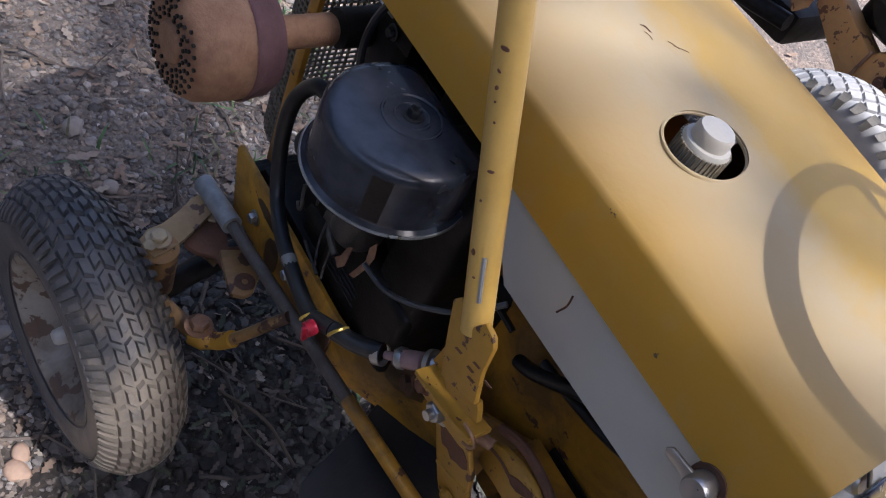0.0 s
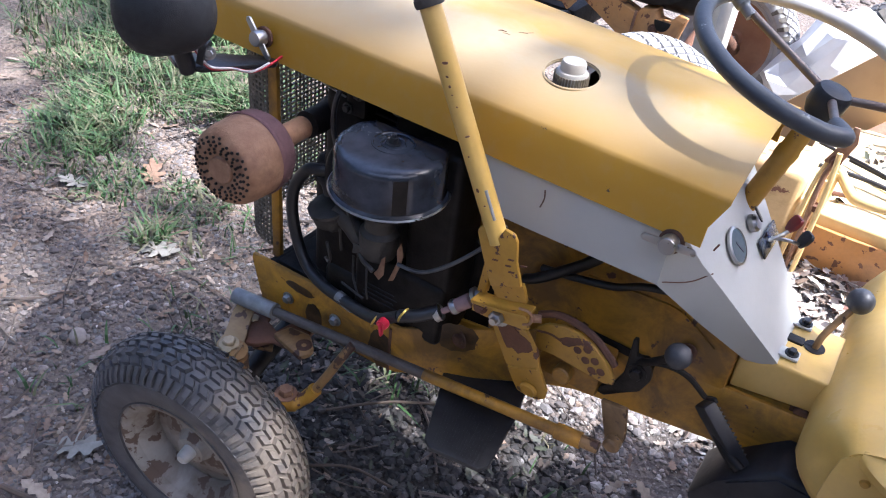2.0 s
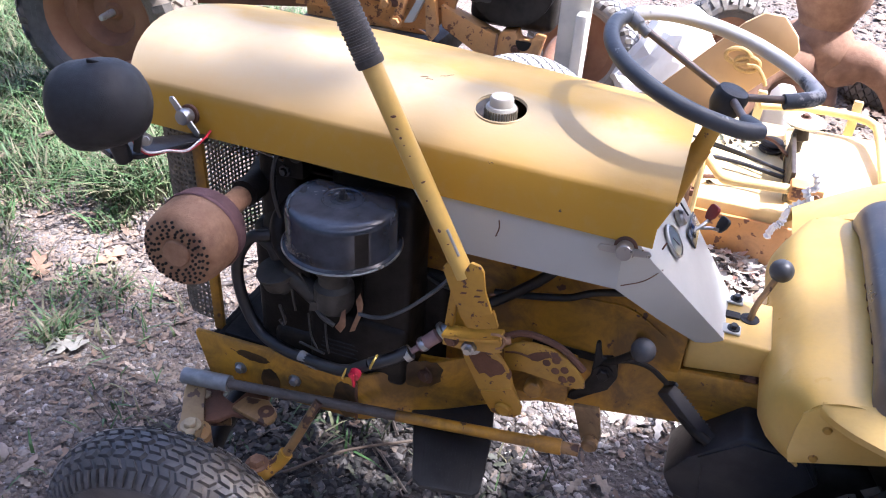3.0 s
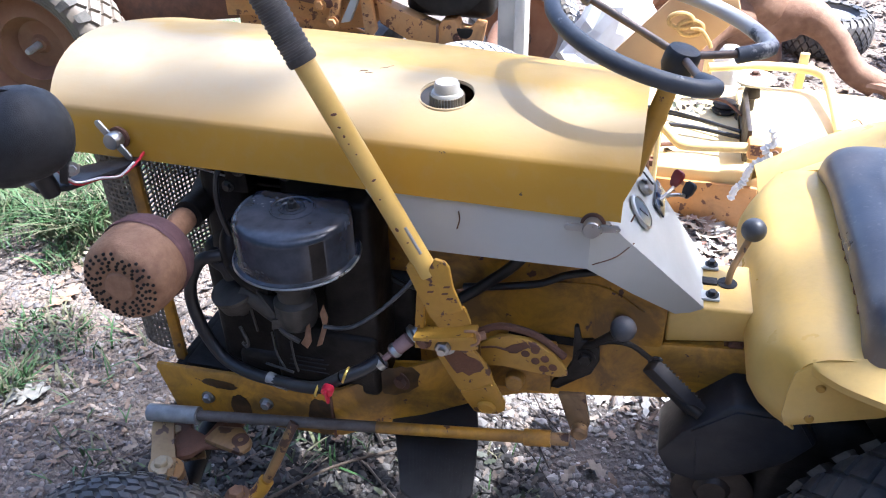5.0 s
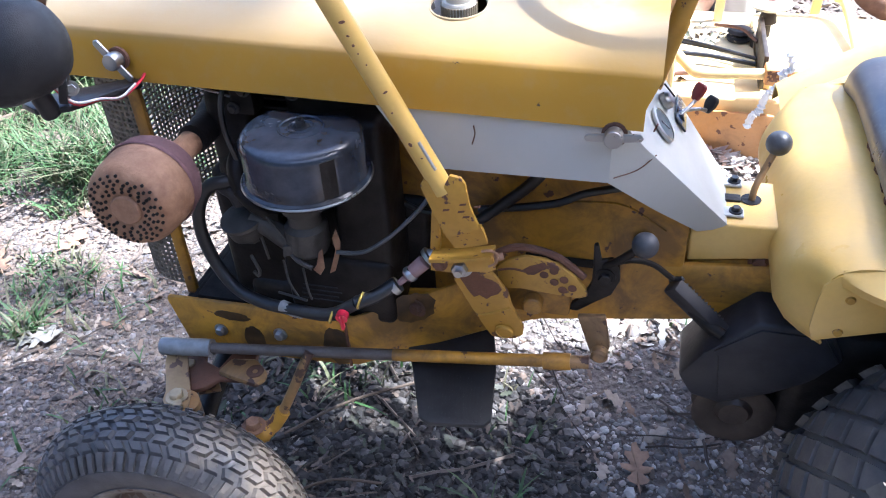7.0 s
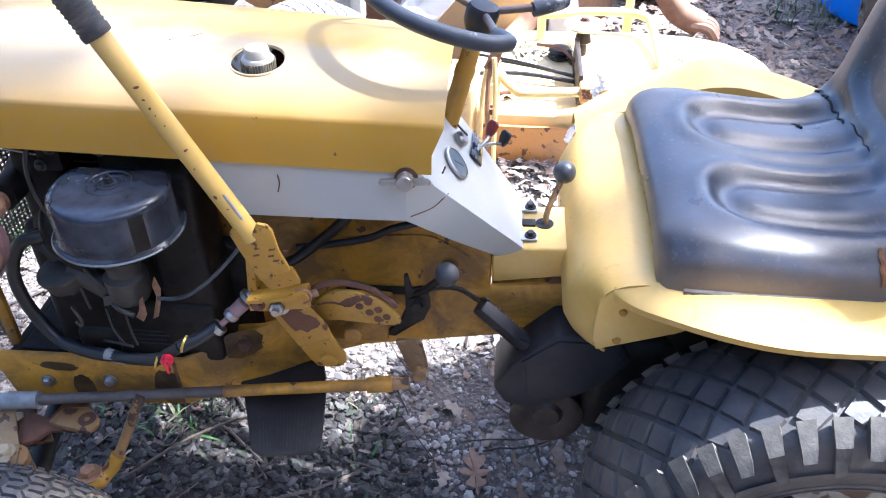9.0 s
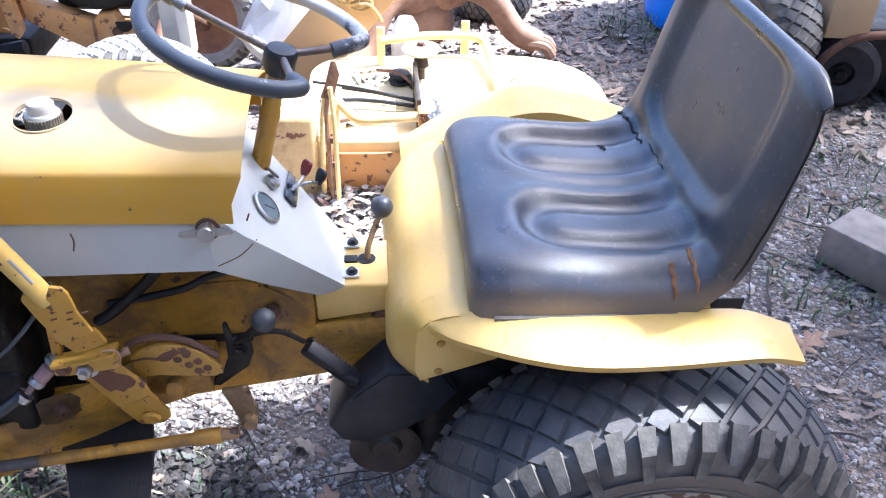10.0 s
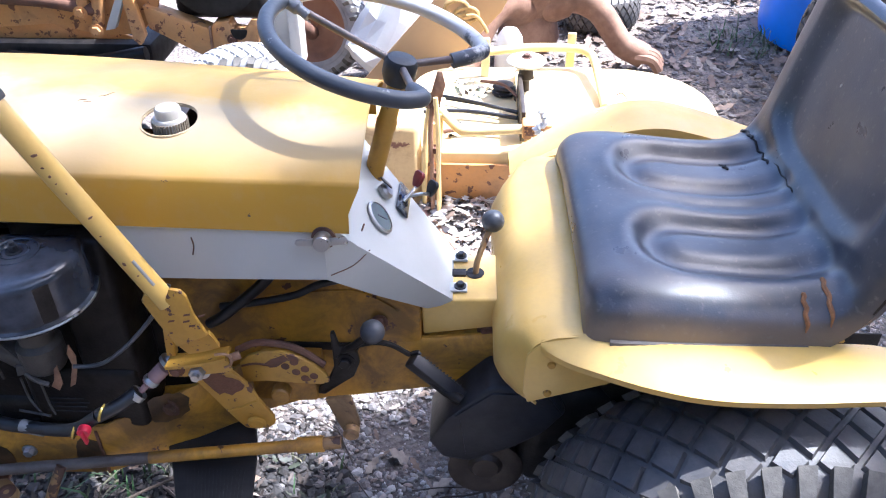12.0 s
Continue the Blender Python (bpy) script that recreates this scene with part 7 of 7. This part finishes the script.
# ---- unseen shade trees and woods, added to shape the light ----
def leaf_cloud(rnd, verts, faces, c, r, count, smin, smax):
    for _ in range(count):
        while True:
            p = Vector((rnd.uniform(-1, 1), rnd.uniform(-1, 1), rnd.uniform(-1, 1)))
            if p.length < 1:
                break
        p = Vector((c[0] + p.x * r[0], c[1] + p.y * r[1], c[2] + p.z * r[2]))
        q = Euler((rnd.uniform(-0.9, 0.9), rnd.uniform(-0.9, 0.9), rnd.uniform(0, 6.3))).to_matrix()
        s = rnd.uniform(smin, smax)
        i = len(verts)
        verts += [p + q @ Vector(v) for v in ((-s * 1.5, 0, 0), (-s * 0.2, -s * 0.75, s * 0.1), (s * 1.4, 0, -s * 0.1), (-s * 0.2, s * 0.75, s * 0.1))]
        faces.append((i, i + 1, i + 2, i + 3))


def build_tree(base, height, crown, seed, label):
    rnd = random.Random(seed)
    tree = thing("shade_tree", label, "tree", group="shade trees")
    b = Vector(base)
    top = b + Vector((rnd.uniform(-0.3, 0.3), rnd.uniform(-0.3, 0.3), height))
    trunk = [tube([b, b + Vector((0.05, 0.1, height * 0.3)), b + Vector((-0.1, 0.0, height * 0.6)), top], [0.24 - 0.0085 * k for k in range(20)], 12, 6)]
    verts, faces = [], []
    for c, r, count in crown:
        c = Vector(c)
        s = b.lerp(top, rnd.uniform(0.5, 0.8))
        end = s.lerp(c, 0.5)
        trunk.append(tube([s, s.lerp(end, 0.5) + Vector((0, 0, 0.3)), end], [0.06 - 0.0045 * q for q in range(12)], 7, 5))
        leaf_cloud(rnd, verts, faces, c, r, count, 0.035, 0.06)
    part("trunk", merged(*trunk), BARK, tree, "grey-brown trunk and limbs")
    o = new("crown", raw("crown", verts, faces, TREE_LEAF))
    o.parent = tree
    o["kind"] = "stuff"


# unseen leaf clumps, each placed so its shade falls on a chosen spot
def over(x, y, h):
    """Centre of a crown at height h whose shade falls at x, y on the tractor's level."""
    return (x + SUN.x / SUN.z * (h - 0.6), y + SUN.y / SUN.z * (h - 0.6), h)


build_tree((7.8, 2.6, 0), 7.0, [(over(0.53, -1.75, 7.2), (1.5, 1.1, 0.8), 2200), (over(0.26, 0.0, 7.0), (0.62, 0.42, 0.5), 70), (over(-0.23, -0.14, 6.8), (0.6, 0.5, 0.6), 150), (over(1.03, -0.01, 7.0), (0.28, 0.235, 0.12), 520), (over(0.60, -0.245, 7.0), (0.24, 0.085, 0.06), 130), (over(0.575, -0.065, 7.0), (0.115, 0.095, 0.05), 230), (over(-0.52, 0.13, 6.9), (0.40, 0.30, 0.2), 80), (over(2.45, 1.75, 7.0), (0.8, 0.7, 0.5), 900), (over(1.03, 0.31, 7.0), (0.17, 0.12, 0.2), 50), (over(-0.10, -0.42, 7.0), (0.31, 0.22, 0.3), 200), (over(1.24, -0.30, 7.0), (0.15, 0.10, 0.12), 240), (over(1.70, 0.14, 7.0), (0.36, 0.42, 0.3), 640), (over(1.50, -0.02, 7.0), (0.19, 0.24, 0.2), 260), (over(1.80, -0.02, 7.0), (0.42, 0.5, 0.4), 620), (over(2.25, 0.75, 7.0), (0.6, 0.55, 0.4), 900), (over(2.00, 0.10, 7.1), (0.60, 0.75, 0.6), 700), (over(0.95, -3.1, 7.0), (1.6, 1.3, 0.9), 2200), (over(-0.69, -1.45, 6.9), (1.2, 0.9, 0.8), 1500)], 3, "unseen tall leafy tree added to shade the tractor")
build_tree((-5.2, 4.0, 0), 6.5, [(over(-1.02, -0.56, 6.3), (0.9, 0.6, 0.6), 230), (over(-2.0, -1.8, 6.0), (1.4, 1.4, 0.8), 2200), (over(-1.98, 0.95, 6.4), (0.7, 0.6, 0.5), 380), (over(-3.1, -2.6, 6.0), (1.6, 1.4, 0.9), 2400), (over(0.0, 0.36, 6.6), (0.30, 0.15, 0.2), 60), (over(-1.0, 0.53, 6.6), (0.5, 0.4, 0.4), 70), (over(-1.38, 0.25, 6.4), (0.6, 0.5, 0.4), 110)], 5, "unseen tall leafy tree added to shade the grass")


# unseen ring of leaves, added to block low sky light from the sides
def build_leaf_screen():
    rnd = random.Random(9)
    verts, faces = [], []
    for k in range(46):
        a = radians(165 + 235 * k / 45 + rnd.uniform(-2, 2))
        d = rnd.uniform(6.5, 9.5)
        h = rnd.uniform(2.6, 3.8)
        leaf_cloud(rnd, verts, faces, (0.5 + d * math.cos(a), -0.3 + d * math.sin(a), h), (1.3, 1.3, h), 420, 0.10, 0.20)
    o = new("woods", raw("woods", verts, faces, TREE_LEAF))
    tagged(o, "unseen dark green woods added to block light from the sides", "woods", kind="stuff")


build_leaf_screen()


# ---- gravel, leaves, twigs, grass ----
ICO = bmesh.new()
bmesh.ops.create_icosphere(ICO, subdivisions=1, radius=1.0)
ICO_V = np.array([v.co[:] for v in ICO.verts])
ICO_F = np.array([[v.index for v in f.verts] for f in ICO.faces])
ICO.free()
rng = np.random.default_rng(11)


def heights(x, y):
    return np.array([ground_height(float(a), float(b)) for a, b in zip(x, y)])


def scatter_stones(name, count, x0, x1, y0, y1, smin, smax, label, bias=2.2, keep=None, mat=None):
    x, y = rng.uniform(x0, x1, count), rng.uniform(y0, y1, count)
    if keep is not None:
        k = keep(x, y)
        x, y = x[k], y[k]
    n = len(x)
    s = smin + (smax - smin) * rng.random(n) ** bias
    z = heights(x, y)
    yaw = rng.uniform(0, 6.283, n)
    sc = np.stack([s * rng.uniform(0.8, 1.35, n), s * rng.uniform(0.6, 1.0, n), s * rng.uniform(0.4, 0.75, n)], 1)
    v = ICO_V[None] * (1 + 0.34 * (rng.random((n, len(ICO_V), 1)) - 0.5)) * sc[:, None, :]
    tilt = rng.normal(0, 0.25, n)
    vy = v[..., 1] * np.cos(tilt)[:, None] - v[..., 2] * np.sin(tilt)[:, None]
    vz = v[..., 1] * np.sin(tilt)[:, None] + v[..., 2] * np.cos(tilt)[:, None]
    c, si = np.cos(yaw)[:, None], np.sin(yaw)[:, None]
    out = np.stack([v[..., 0] * c - vy * si + x[:, None], v[..., 0] * si + vy * c + y[:, None], vz + (z + sc[:, 2] * 0.35)[:, None]], -1)
    f = (ICO_F[None] + (np.arange(n) * len(ICO_V))[:, None, None]).reshape(-1, 3)
    ob = new(name, raw(name, out.reshape(-1, 3).tolist(), f.tolist(), mat or GRAVEL))
    return tagged(ob, label, "gravel", kind="stuff")


def patchy(x, y):
    return np.array([noise.noise((a * 1.3, b * 1.3, 5.0)) for a, b in zip(x.tolist(), y.tolist())])


def on_gravel(x, y):
    p = patchy(x, y)
    wet = x > 0.44 + 0.16 * p - 0.25 * (y > 0.1)
    # oily: the patch whose dark colour carries the tractor's shade
    oily = np.hypot((x - 0.12) * 1.6, (y + 0.14) * 2.0) < 0.60 + 0.25 * p
    edge = np.minimum(np.minimum(x + 1.6, 2.9 - x), np.minimum(y + 1.3, 1.9 - y)) / 0.5
    return (rng.random(len(x)) < np.where(oily, 0.035, np.where(wet, 0.95, 0.09 + 0.25 * p)) * np.clip(edge, 0, 1))


scatter_stones("fine_gravel", 92000, -0.6, 2.5, -0.75, 1.35, 0.0018, 0.0082, "loose grey crushed gravel round the tractor", 2.0, on_gravel)
scatter_stones("coarse_gravel", 2200, -0.2, 2.9, -1.2, 1.9, 0.008, 0.0155, "larger grey and tan stones among the gravel", 2.4, on_gravel)
scatter_stones("far_gravel", 14000, 0.2, 4.6, 1.2, 5.0, 0.006, 0.020, "brown gravel beyond the mower deck", 2.0, None, CRUMB)


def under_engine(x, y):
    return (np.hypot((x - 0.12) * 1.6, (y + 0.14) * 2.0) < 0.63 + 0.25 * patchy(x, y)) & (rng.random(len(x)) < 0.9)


scatter_stones("dark_gravel", 12000, -0.35, 0.75, -0.42, 0.45, 0.003, 0.014, "stones and crumbs under the engine, dark with oil and painted shade", 1.6, under_engine, DARK_GRAVEL)
def off_dark_patch(x, y):
    return (np.hypot((x - 0.12) * 1.6, (y + 0.14) * 2.0) > 0.58 + 0.25 * patchy(x, y)) | (rng.random(len(x)) < 0.06)


scatter_stones("soil_crumbs", 46000, -1.5, 0.5, -0.75, 0.7, 0.0016, 0.0070, "fine brown-grey soil crumbs", 1.6, off_dark_patch, CRUMB)
scatter_stones("soil_lumps", 5200, -1.4, 0.5, -0.70, 0.7, 0.005, 0.012, "small grey stones and clods in the soil", 2.2, off_dark_patch, CLOD)


def scatter_leaves(name, count, x0, x1, y0, y1, smin, smax, label, lift=0.006, keep=None, mat=None):
    verts, faces = [], []
    x, y = rng.uniform(x0, x1, count), rng.uniform(y0, y1, count)
    if keep is not None:
        k = keep(x, y)
        x, y = x[k], y[k]
    z = heights(x, y)
    outline = [(-1.0, 0.0), (-0.55, 0.32), (-0.3, 0.20), (0.0, 0.46), (0.25, 0.22), (0.6, 0.34), (1.0, 0.0), (0.6, -0.34), (0.25, -0.22), (0.0, -0.46), (-0.3, -0.20), (-0.55, -0.32)]
    for a, b, c in zip(x, y, z):
        s = rng.uniform(smin, smax)
        q = Euler((rng.normal(0, 0.35), rng.normal(0, 0.35), rng.uniform(0, 6.3))).to_matrix()
        curl = rng.uniform(-0.5, 0.7)
        w = rng.uniform(0.7, 1.2)
        i = len(verts)
        p = Vector((a, b, c + lift + s * 0.15))
        verts.append(p)
        for u, v in outline:
            verts.append(p + q @ Vector((s * u, s * v * w, s * curl * (0.35 * u * u + 0.5 * v * v))))
        faces += [(i, i + 1 + k, i + 1 + (k + 1) % 12) for k in range(12)]
    ob = new(name, raw(name, verts, faces, mat or LEAF_LITTER))
    return tagged(ob, label, "leaf litter", kind="stuff")


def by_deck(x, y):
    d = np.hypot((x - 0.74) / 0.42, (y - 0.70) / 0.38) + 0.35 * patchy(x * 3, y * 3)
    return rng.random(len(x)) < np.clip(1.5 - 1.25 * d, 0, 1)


scatter_leaves("leaf_litter", 800, -1.9, 2.2, -0.75, 2.2, 0.010, 0.034, "scattered dry brown leaves on the gravel", 0.006, off_dark_patch)
# dark leaves deepen the painted shade under the tractor
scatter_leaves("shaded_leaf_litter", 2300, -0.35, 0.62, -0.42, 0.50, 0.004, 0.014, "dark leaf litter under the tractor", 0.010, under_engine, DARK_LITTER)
scatter_leaves("bright_leaf_litter", 1900, 0.2, 1.3, 0.2, 1.15, 0.010, 0.034, "leaves between tractor and mower deck, sunlight in their pale colour", 0.006, by_deck, PALE_LITTER)
def debris_on_deck():
    rnd = random.Random(31)
    verts, faces = [], []
    for c, r, n in (((0.66, 1.34, 0.200), (0.085, 0.070, 0.005), 24), ((0.765, 1.315, 0.212), (0.050, 0.045, 0.016), 44), ((0.62, 1.08, 0.199), (0.08, 0.05, 0.004), 9)):
        leaf_cloud(rnd, verts, faces, c, r, n, 0.004, 0.011)
    tagged(new("deck_debris", raw("deck_debris", verts, faces, DARK_LITTER)), "dark leaves and bark bits lying on the mower deck", "leaf litter", kind="stuff")


debris_on_deck()
scatter_leaves("flat_leaf_litter", 1700, 0.25, 1.25, 0.25, 1.10, 0.016, 0.036, "flat leaves in front of the mower deck, sunlight in their pale colour", -0.001, by_deck, PALE_LITTER)
scatter_leaves("leaf_bits", 1700, -1.5, 0.1, -0.9, 0.75, 0.005, 0.016, "small broken brown leaf bits on the soil")
scatter_leaves("gravel_leaf_bits", 1500, 0.5, 2.6, -0.45, 1.15, 0.005, 0.020, "small brown leaf bits among the gravel")
scatter_leaves("far_leaf_litter", 3000, 0.9, 4.2, 1.1, 4.8, 0.015, 0.045, "brown leaves beyond the mower deck")


def scatter_twigs(count, x0, x1, y0, y1):
    verts, faces = [], []
    for _ in range(count):
        a, b = rng.uniform(x0, x1), rng.uniform(y0, y1)
        L, r, yaw = rng.uniform(0.04, 0.20), rng.uniform(0.0012, 0.0035), rng.uniform(0, 6.3)
        bend = rng.normal(0, 0.15)
        base = len(verts)
        for k in range(5):
            t = k / 4 - 0.5
            px, py = a + L * t * math.cos(yaw) - bend * L * t * t * math.sin(yaw), b + L * t * math.sin(yaw) + bend * L * t * t * math.cos(yaw)
            pz = ground_height(px, py) + 0.009 + 0.004 * math.sin(k * 2.0)
            for j in range(4):
                ang = math.pi / 2 * j
                verts.append((px - r * math.cos(ang) * math.sin(yaw), py + r * math.cos(ang) * math.cos(yaw), pz + r * math.sin(ang)))
        for k in range(4):
            for j in range(4):
                faces.append((base + 4 * k + j, base + 4 * k + (j + 1) % 4, base + 4 * k + 4 + (j + 1) % 4, base + 4 * k + 4 + j))
    ob = new("twigs", raw("twigs", verts, faces, TWIG))
    tagged(ob, "thin dead twigs scattered on the ground", "twigs", kind="stuff")


scatter_twigs(560, -1.6, 2.2, -0.75, 1.2)


def grass(name, tufts, label):
    verts, faces = [], []
    for cx, cy, rad, n, h in tufts:
        for _ in range(n):
            a, rr = rng.uniform(0, 6.3), rad * math.sqrt(rng.random())
            x, y = cx + rr * math.cos(a), cy + rr * math.sin(a)
            z = ground_height(x, y)
            yaw = rng.uniform(0, 6.3)
            hh = h * rng.uniform(0.35, 1.1)
            lean = rng.uniform(0.3, 1.5) * hh
            w = rng.uniform(0.0014, 0.0034)
            d, s = Vector((math.cos(yaw), math.sin(yaw), 0)), Vector((-math.sin(yaw), math.cos(yaw), 0))
            p = Vector((x, y, z))
            i = len(verts)
            for t, ww in ((0, 1.0), (0.45, 0.9), (0.8, 0.6)):
                c = p + d * lean * t * t + Vector((0, 0, hh * (t - 0.25 * t * t)))
                verts += [c - s * w * ww, c + s * w * ww]
            verts.append(p + d * lean + Vector((0, 0, hh * 0.72)))
            faces += [(i, i + 1, i + 3, i + 2), (i + 2, i + 3, i + 5, i + 4), (i + 4, i + 5, i + 6)]
    ob = new(name, raw(name, verts, faces, GRASS))
    return tagged(ob, label, "grass", kind="stuff")


tufts = []
for _ in range(330):
    x, y = rng.uniform(-2.6, -0.50), rng.uniform(0.05, 2.2)
    if y > -0.9 - 1.15 * x - 0.35 + rng.normal(0, 0.15) and (x < -0.85 or rng.random() < 0.22):
        tufts.append((x, y, rng.uniform(0.04, 0.16), int(rng.uniform(60, 190)), rng.uniform(0.035, 0.09)))
tufts += [(-0.88, 0.66, 0.12, 420, 0.20), (-1.22, 0.55, 0.16, 300, 0.12), (-1.45, 0.95, 0.3, 600, 0.14), (-1.9, 1.3, 0.45, 900, 0.15), (-2.4, 1.8, 0.6, 1200, 0.16), (-1.75, 0.75, 0.25, 400, 0.10)]
grass("grass_tufts", tufts, "uneven green grass tufts at the edge of the gravel")
grass("gravel_weeds", [(0.06, 0.10, 0.10, 60, 0.09), (0.40, -0.16, 0.04, 14, 0.08), (-0.05, 0.22, 0.12, 70, 0.08), (1.75, 0.55, 0.12, 60, 0.06), (2.0, 1.0, 0.3, 120, 0.08), (1.75, 2.25, 0.15, 120, 0.10), (0.30, -0.33, 0.05, 12, 0.07), (-0.35, -0.05, 0.10, 30, 0.05), (-0.55, 0.18, 0.14, 60, 0.06), (-0.42, -0.3, 0.1, 20, 0.05)] +
      [(float(rng.uniform(-1.2, 2.2)), float(rng.uniform(-0.5, 0.9)), 0.08, 16, 0.05) for _ in range(26)], "sparse green weeds in the gravel")

# a few pieces that can be told apart
def big_leaf(x, y, s, yaw, label, mat):
    outline = [(-1.0, 0.02), (-0.55, 0.06), (-0.48, 0.30), (-0.34, 0.38), (-0.22, 0.18), (-0.08, 0.20), (0.0, 0.52), (0.16, 0.56), (0.22, 0.22), (0.40, 0.20), (0.50, 0.40), (0.64, 0.36), (0.66, 0.14), (0.92, 0.12), (1.0, -0.04), (0.68, -0.16), (0.66, -0.40), (0.48, -0.44), (0.36, -0.18), (0.18, -0.20), (0.10, -0.52), (-0.06, -0.54), (-0.12, -0.20), (-0.26, -0.18), (-0.38, -0.36), (-0.50, -0.28), (-0.55, -0.04)]
    bm = bmesh.new()
    mid = bm.verts.new((0, 0, 0.1 * s))
    ring = [bm.verts.new((s * u, s * v, s * (0.22 * u * u + 0.30 * abs(v)))) for u, v in outline]
    for k in range(len(ring)):
        bm.faces.new((mid, ring[k], ring[(k + 1) % len(ring)]))
    bmesh.ops.recalc_face_normals(bm, faces=bm.faces[:])
    bmesh.ops.solidify(bm, geom=bm.faces[:], thickness=0.0006)
    solo("fallen_leaf", bm, mat, label, "leaf", group="fallen leaves", at=Matrix.Translation((x, y, ground_height(x, y) + 0.008)) @ pose(0, 0, 0, 4, -5, yaw))


PALE_LEAF = plain("pale_dry_leaf", (0.26, 0.245, 0.21), 0.8, 0.0, 0.2, 60, 0.3)
BROWN_LEAF = plain("brown_dry_leaf", (0.27, 0.17, 0.11), 0.8, 0.0, 0.3, 60, 0.3)
big_leaf(-0.28, -0.40, 0.052, 35, "pale grey lobed dry leaf on the soil", PALE_LEAF)
for x, y, s, yaw, m in ((0.60, -0.02, 0.05, 100, BROWN_LEAF), (0.52, -0.14, 0.045, 60, BROWN_LEAF), (-0.60, 0.05, 0.06, 20, PALE_LEAF), (-0.85, 0.25, 0.06, 140, BROWN_LEAF), (-0.72, 0.35, 0.05, 70, BROWN_LEAF), (1.62, 0.35, 0.06, 30, BROWN_LEAF), (-0.95, 0.10, 0.05, 200, PALE_LEAF), (0.70, 0.62, 0.07, 15, BROWN_LEAF), (0.62, 0.80, 0.06, 115, BROWN_LEAF), (0.80, 0.70, 0.06, 215, PALE_LEAF)):
    big_leaf(x, y, s, yaw, "curled brown dry leaf on the gravel" if m is BROWN_LEAF else "pale curled dry leaf on the ground", m)


def stick(pts, r, label):
    pts = [(x, y, ground_height(x, y) + 0.012 + dz) for x, y, dz in pts]
    solo("stick", tube(pts, r, 7), BARK, label, "stick", group="fallen sticks")


stick([(0.000, -0.075, 0), (0.086, 0.003, 0.012), (0.177, 0.069, 0.006), (0.26, 0.125, 0)], 0.0028, "dark crooked stick under the tractor")
stick([(-0.30, -0.52, 0), (-0.18, -0.50, 0.004), (-0.05, -0.535, 0)], 0.005, "thin grey stick beside the front wheel")
stick([(-1.35, 0.60, 0), (-1.30, 0.75, 0.03), (-1.22, 0.92, 0.02)], 0.008, "pale bent branch lying in the grass")
stick([(0.05, -0.19, 0), (0.12, -0.15, 0.005), (0.20, -0.14, 0)], 0.0026, "dark stick behind the front wheel")
STONE_TAN = plain("tan_stone", (0.36, 0.24, 0.17), 0.85, 0.0, 0.2, 60, 0.5)
STONE_PALE = plain("pale_stone", (0.25, 0.215, 0.185), 0.85, 0.0, 0.2, 60, 0.5)
for k, (x, y, s, m) in enumerate(((0.045, -0.452, 0.013, STONE_TAN), (0.068, -0.462, 0.016, STONE_TAN), (-0.075, -0.462, 0.014, STONE_TAN), (-0.14, -0.43, 0.012, STONE_PALE), (-0.50, -0.23, 0.019, STONE_PALE), (-0.36, -0.21, 0.014, STONE_PALE))):
    bm = bmesh.new()
    bmesh.ops.create_icosphere(bm, subdivisions=2, radius=s)
    for v in bm.verts:
        v.co = Vector((v.co.x * 1.2, v.co.y * 0.9, v.co.z * 0.6)) * (1 + 0.25 * noise.noise(v.co * 60 + Vector((k, 0, 0))))
    solo("stone", bm, m, "rounded tan stone in the soil" if m is STONE_TAN else "pale flat stone in the soil", "stone", group="larger stones", at=Matrix.Translation((x, y, ground_height(x, y) + s * 0.2)) @ pose(0, 0, 0, 0, 0, 37 * k))
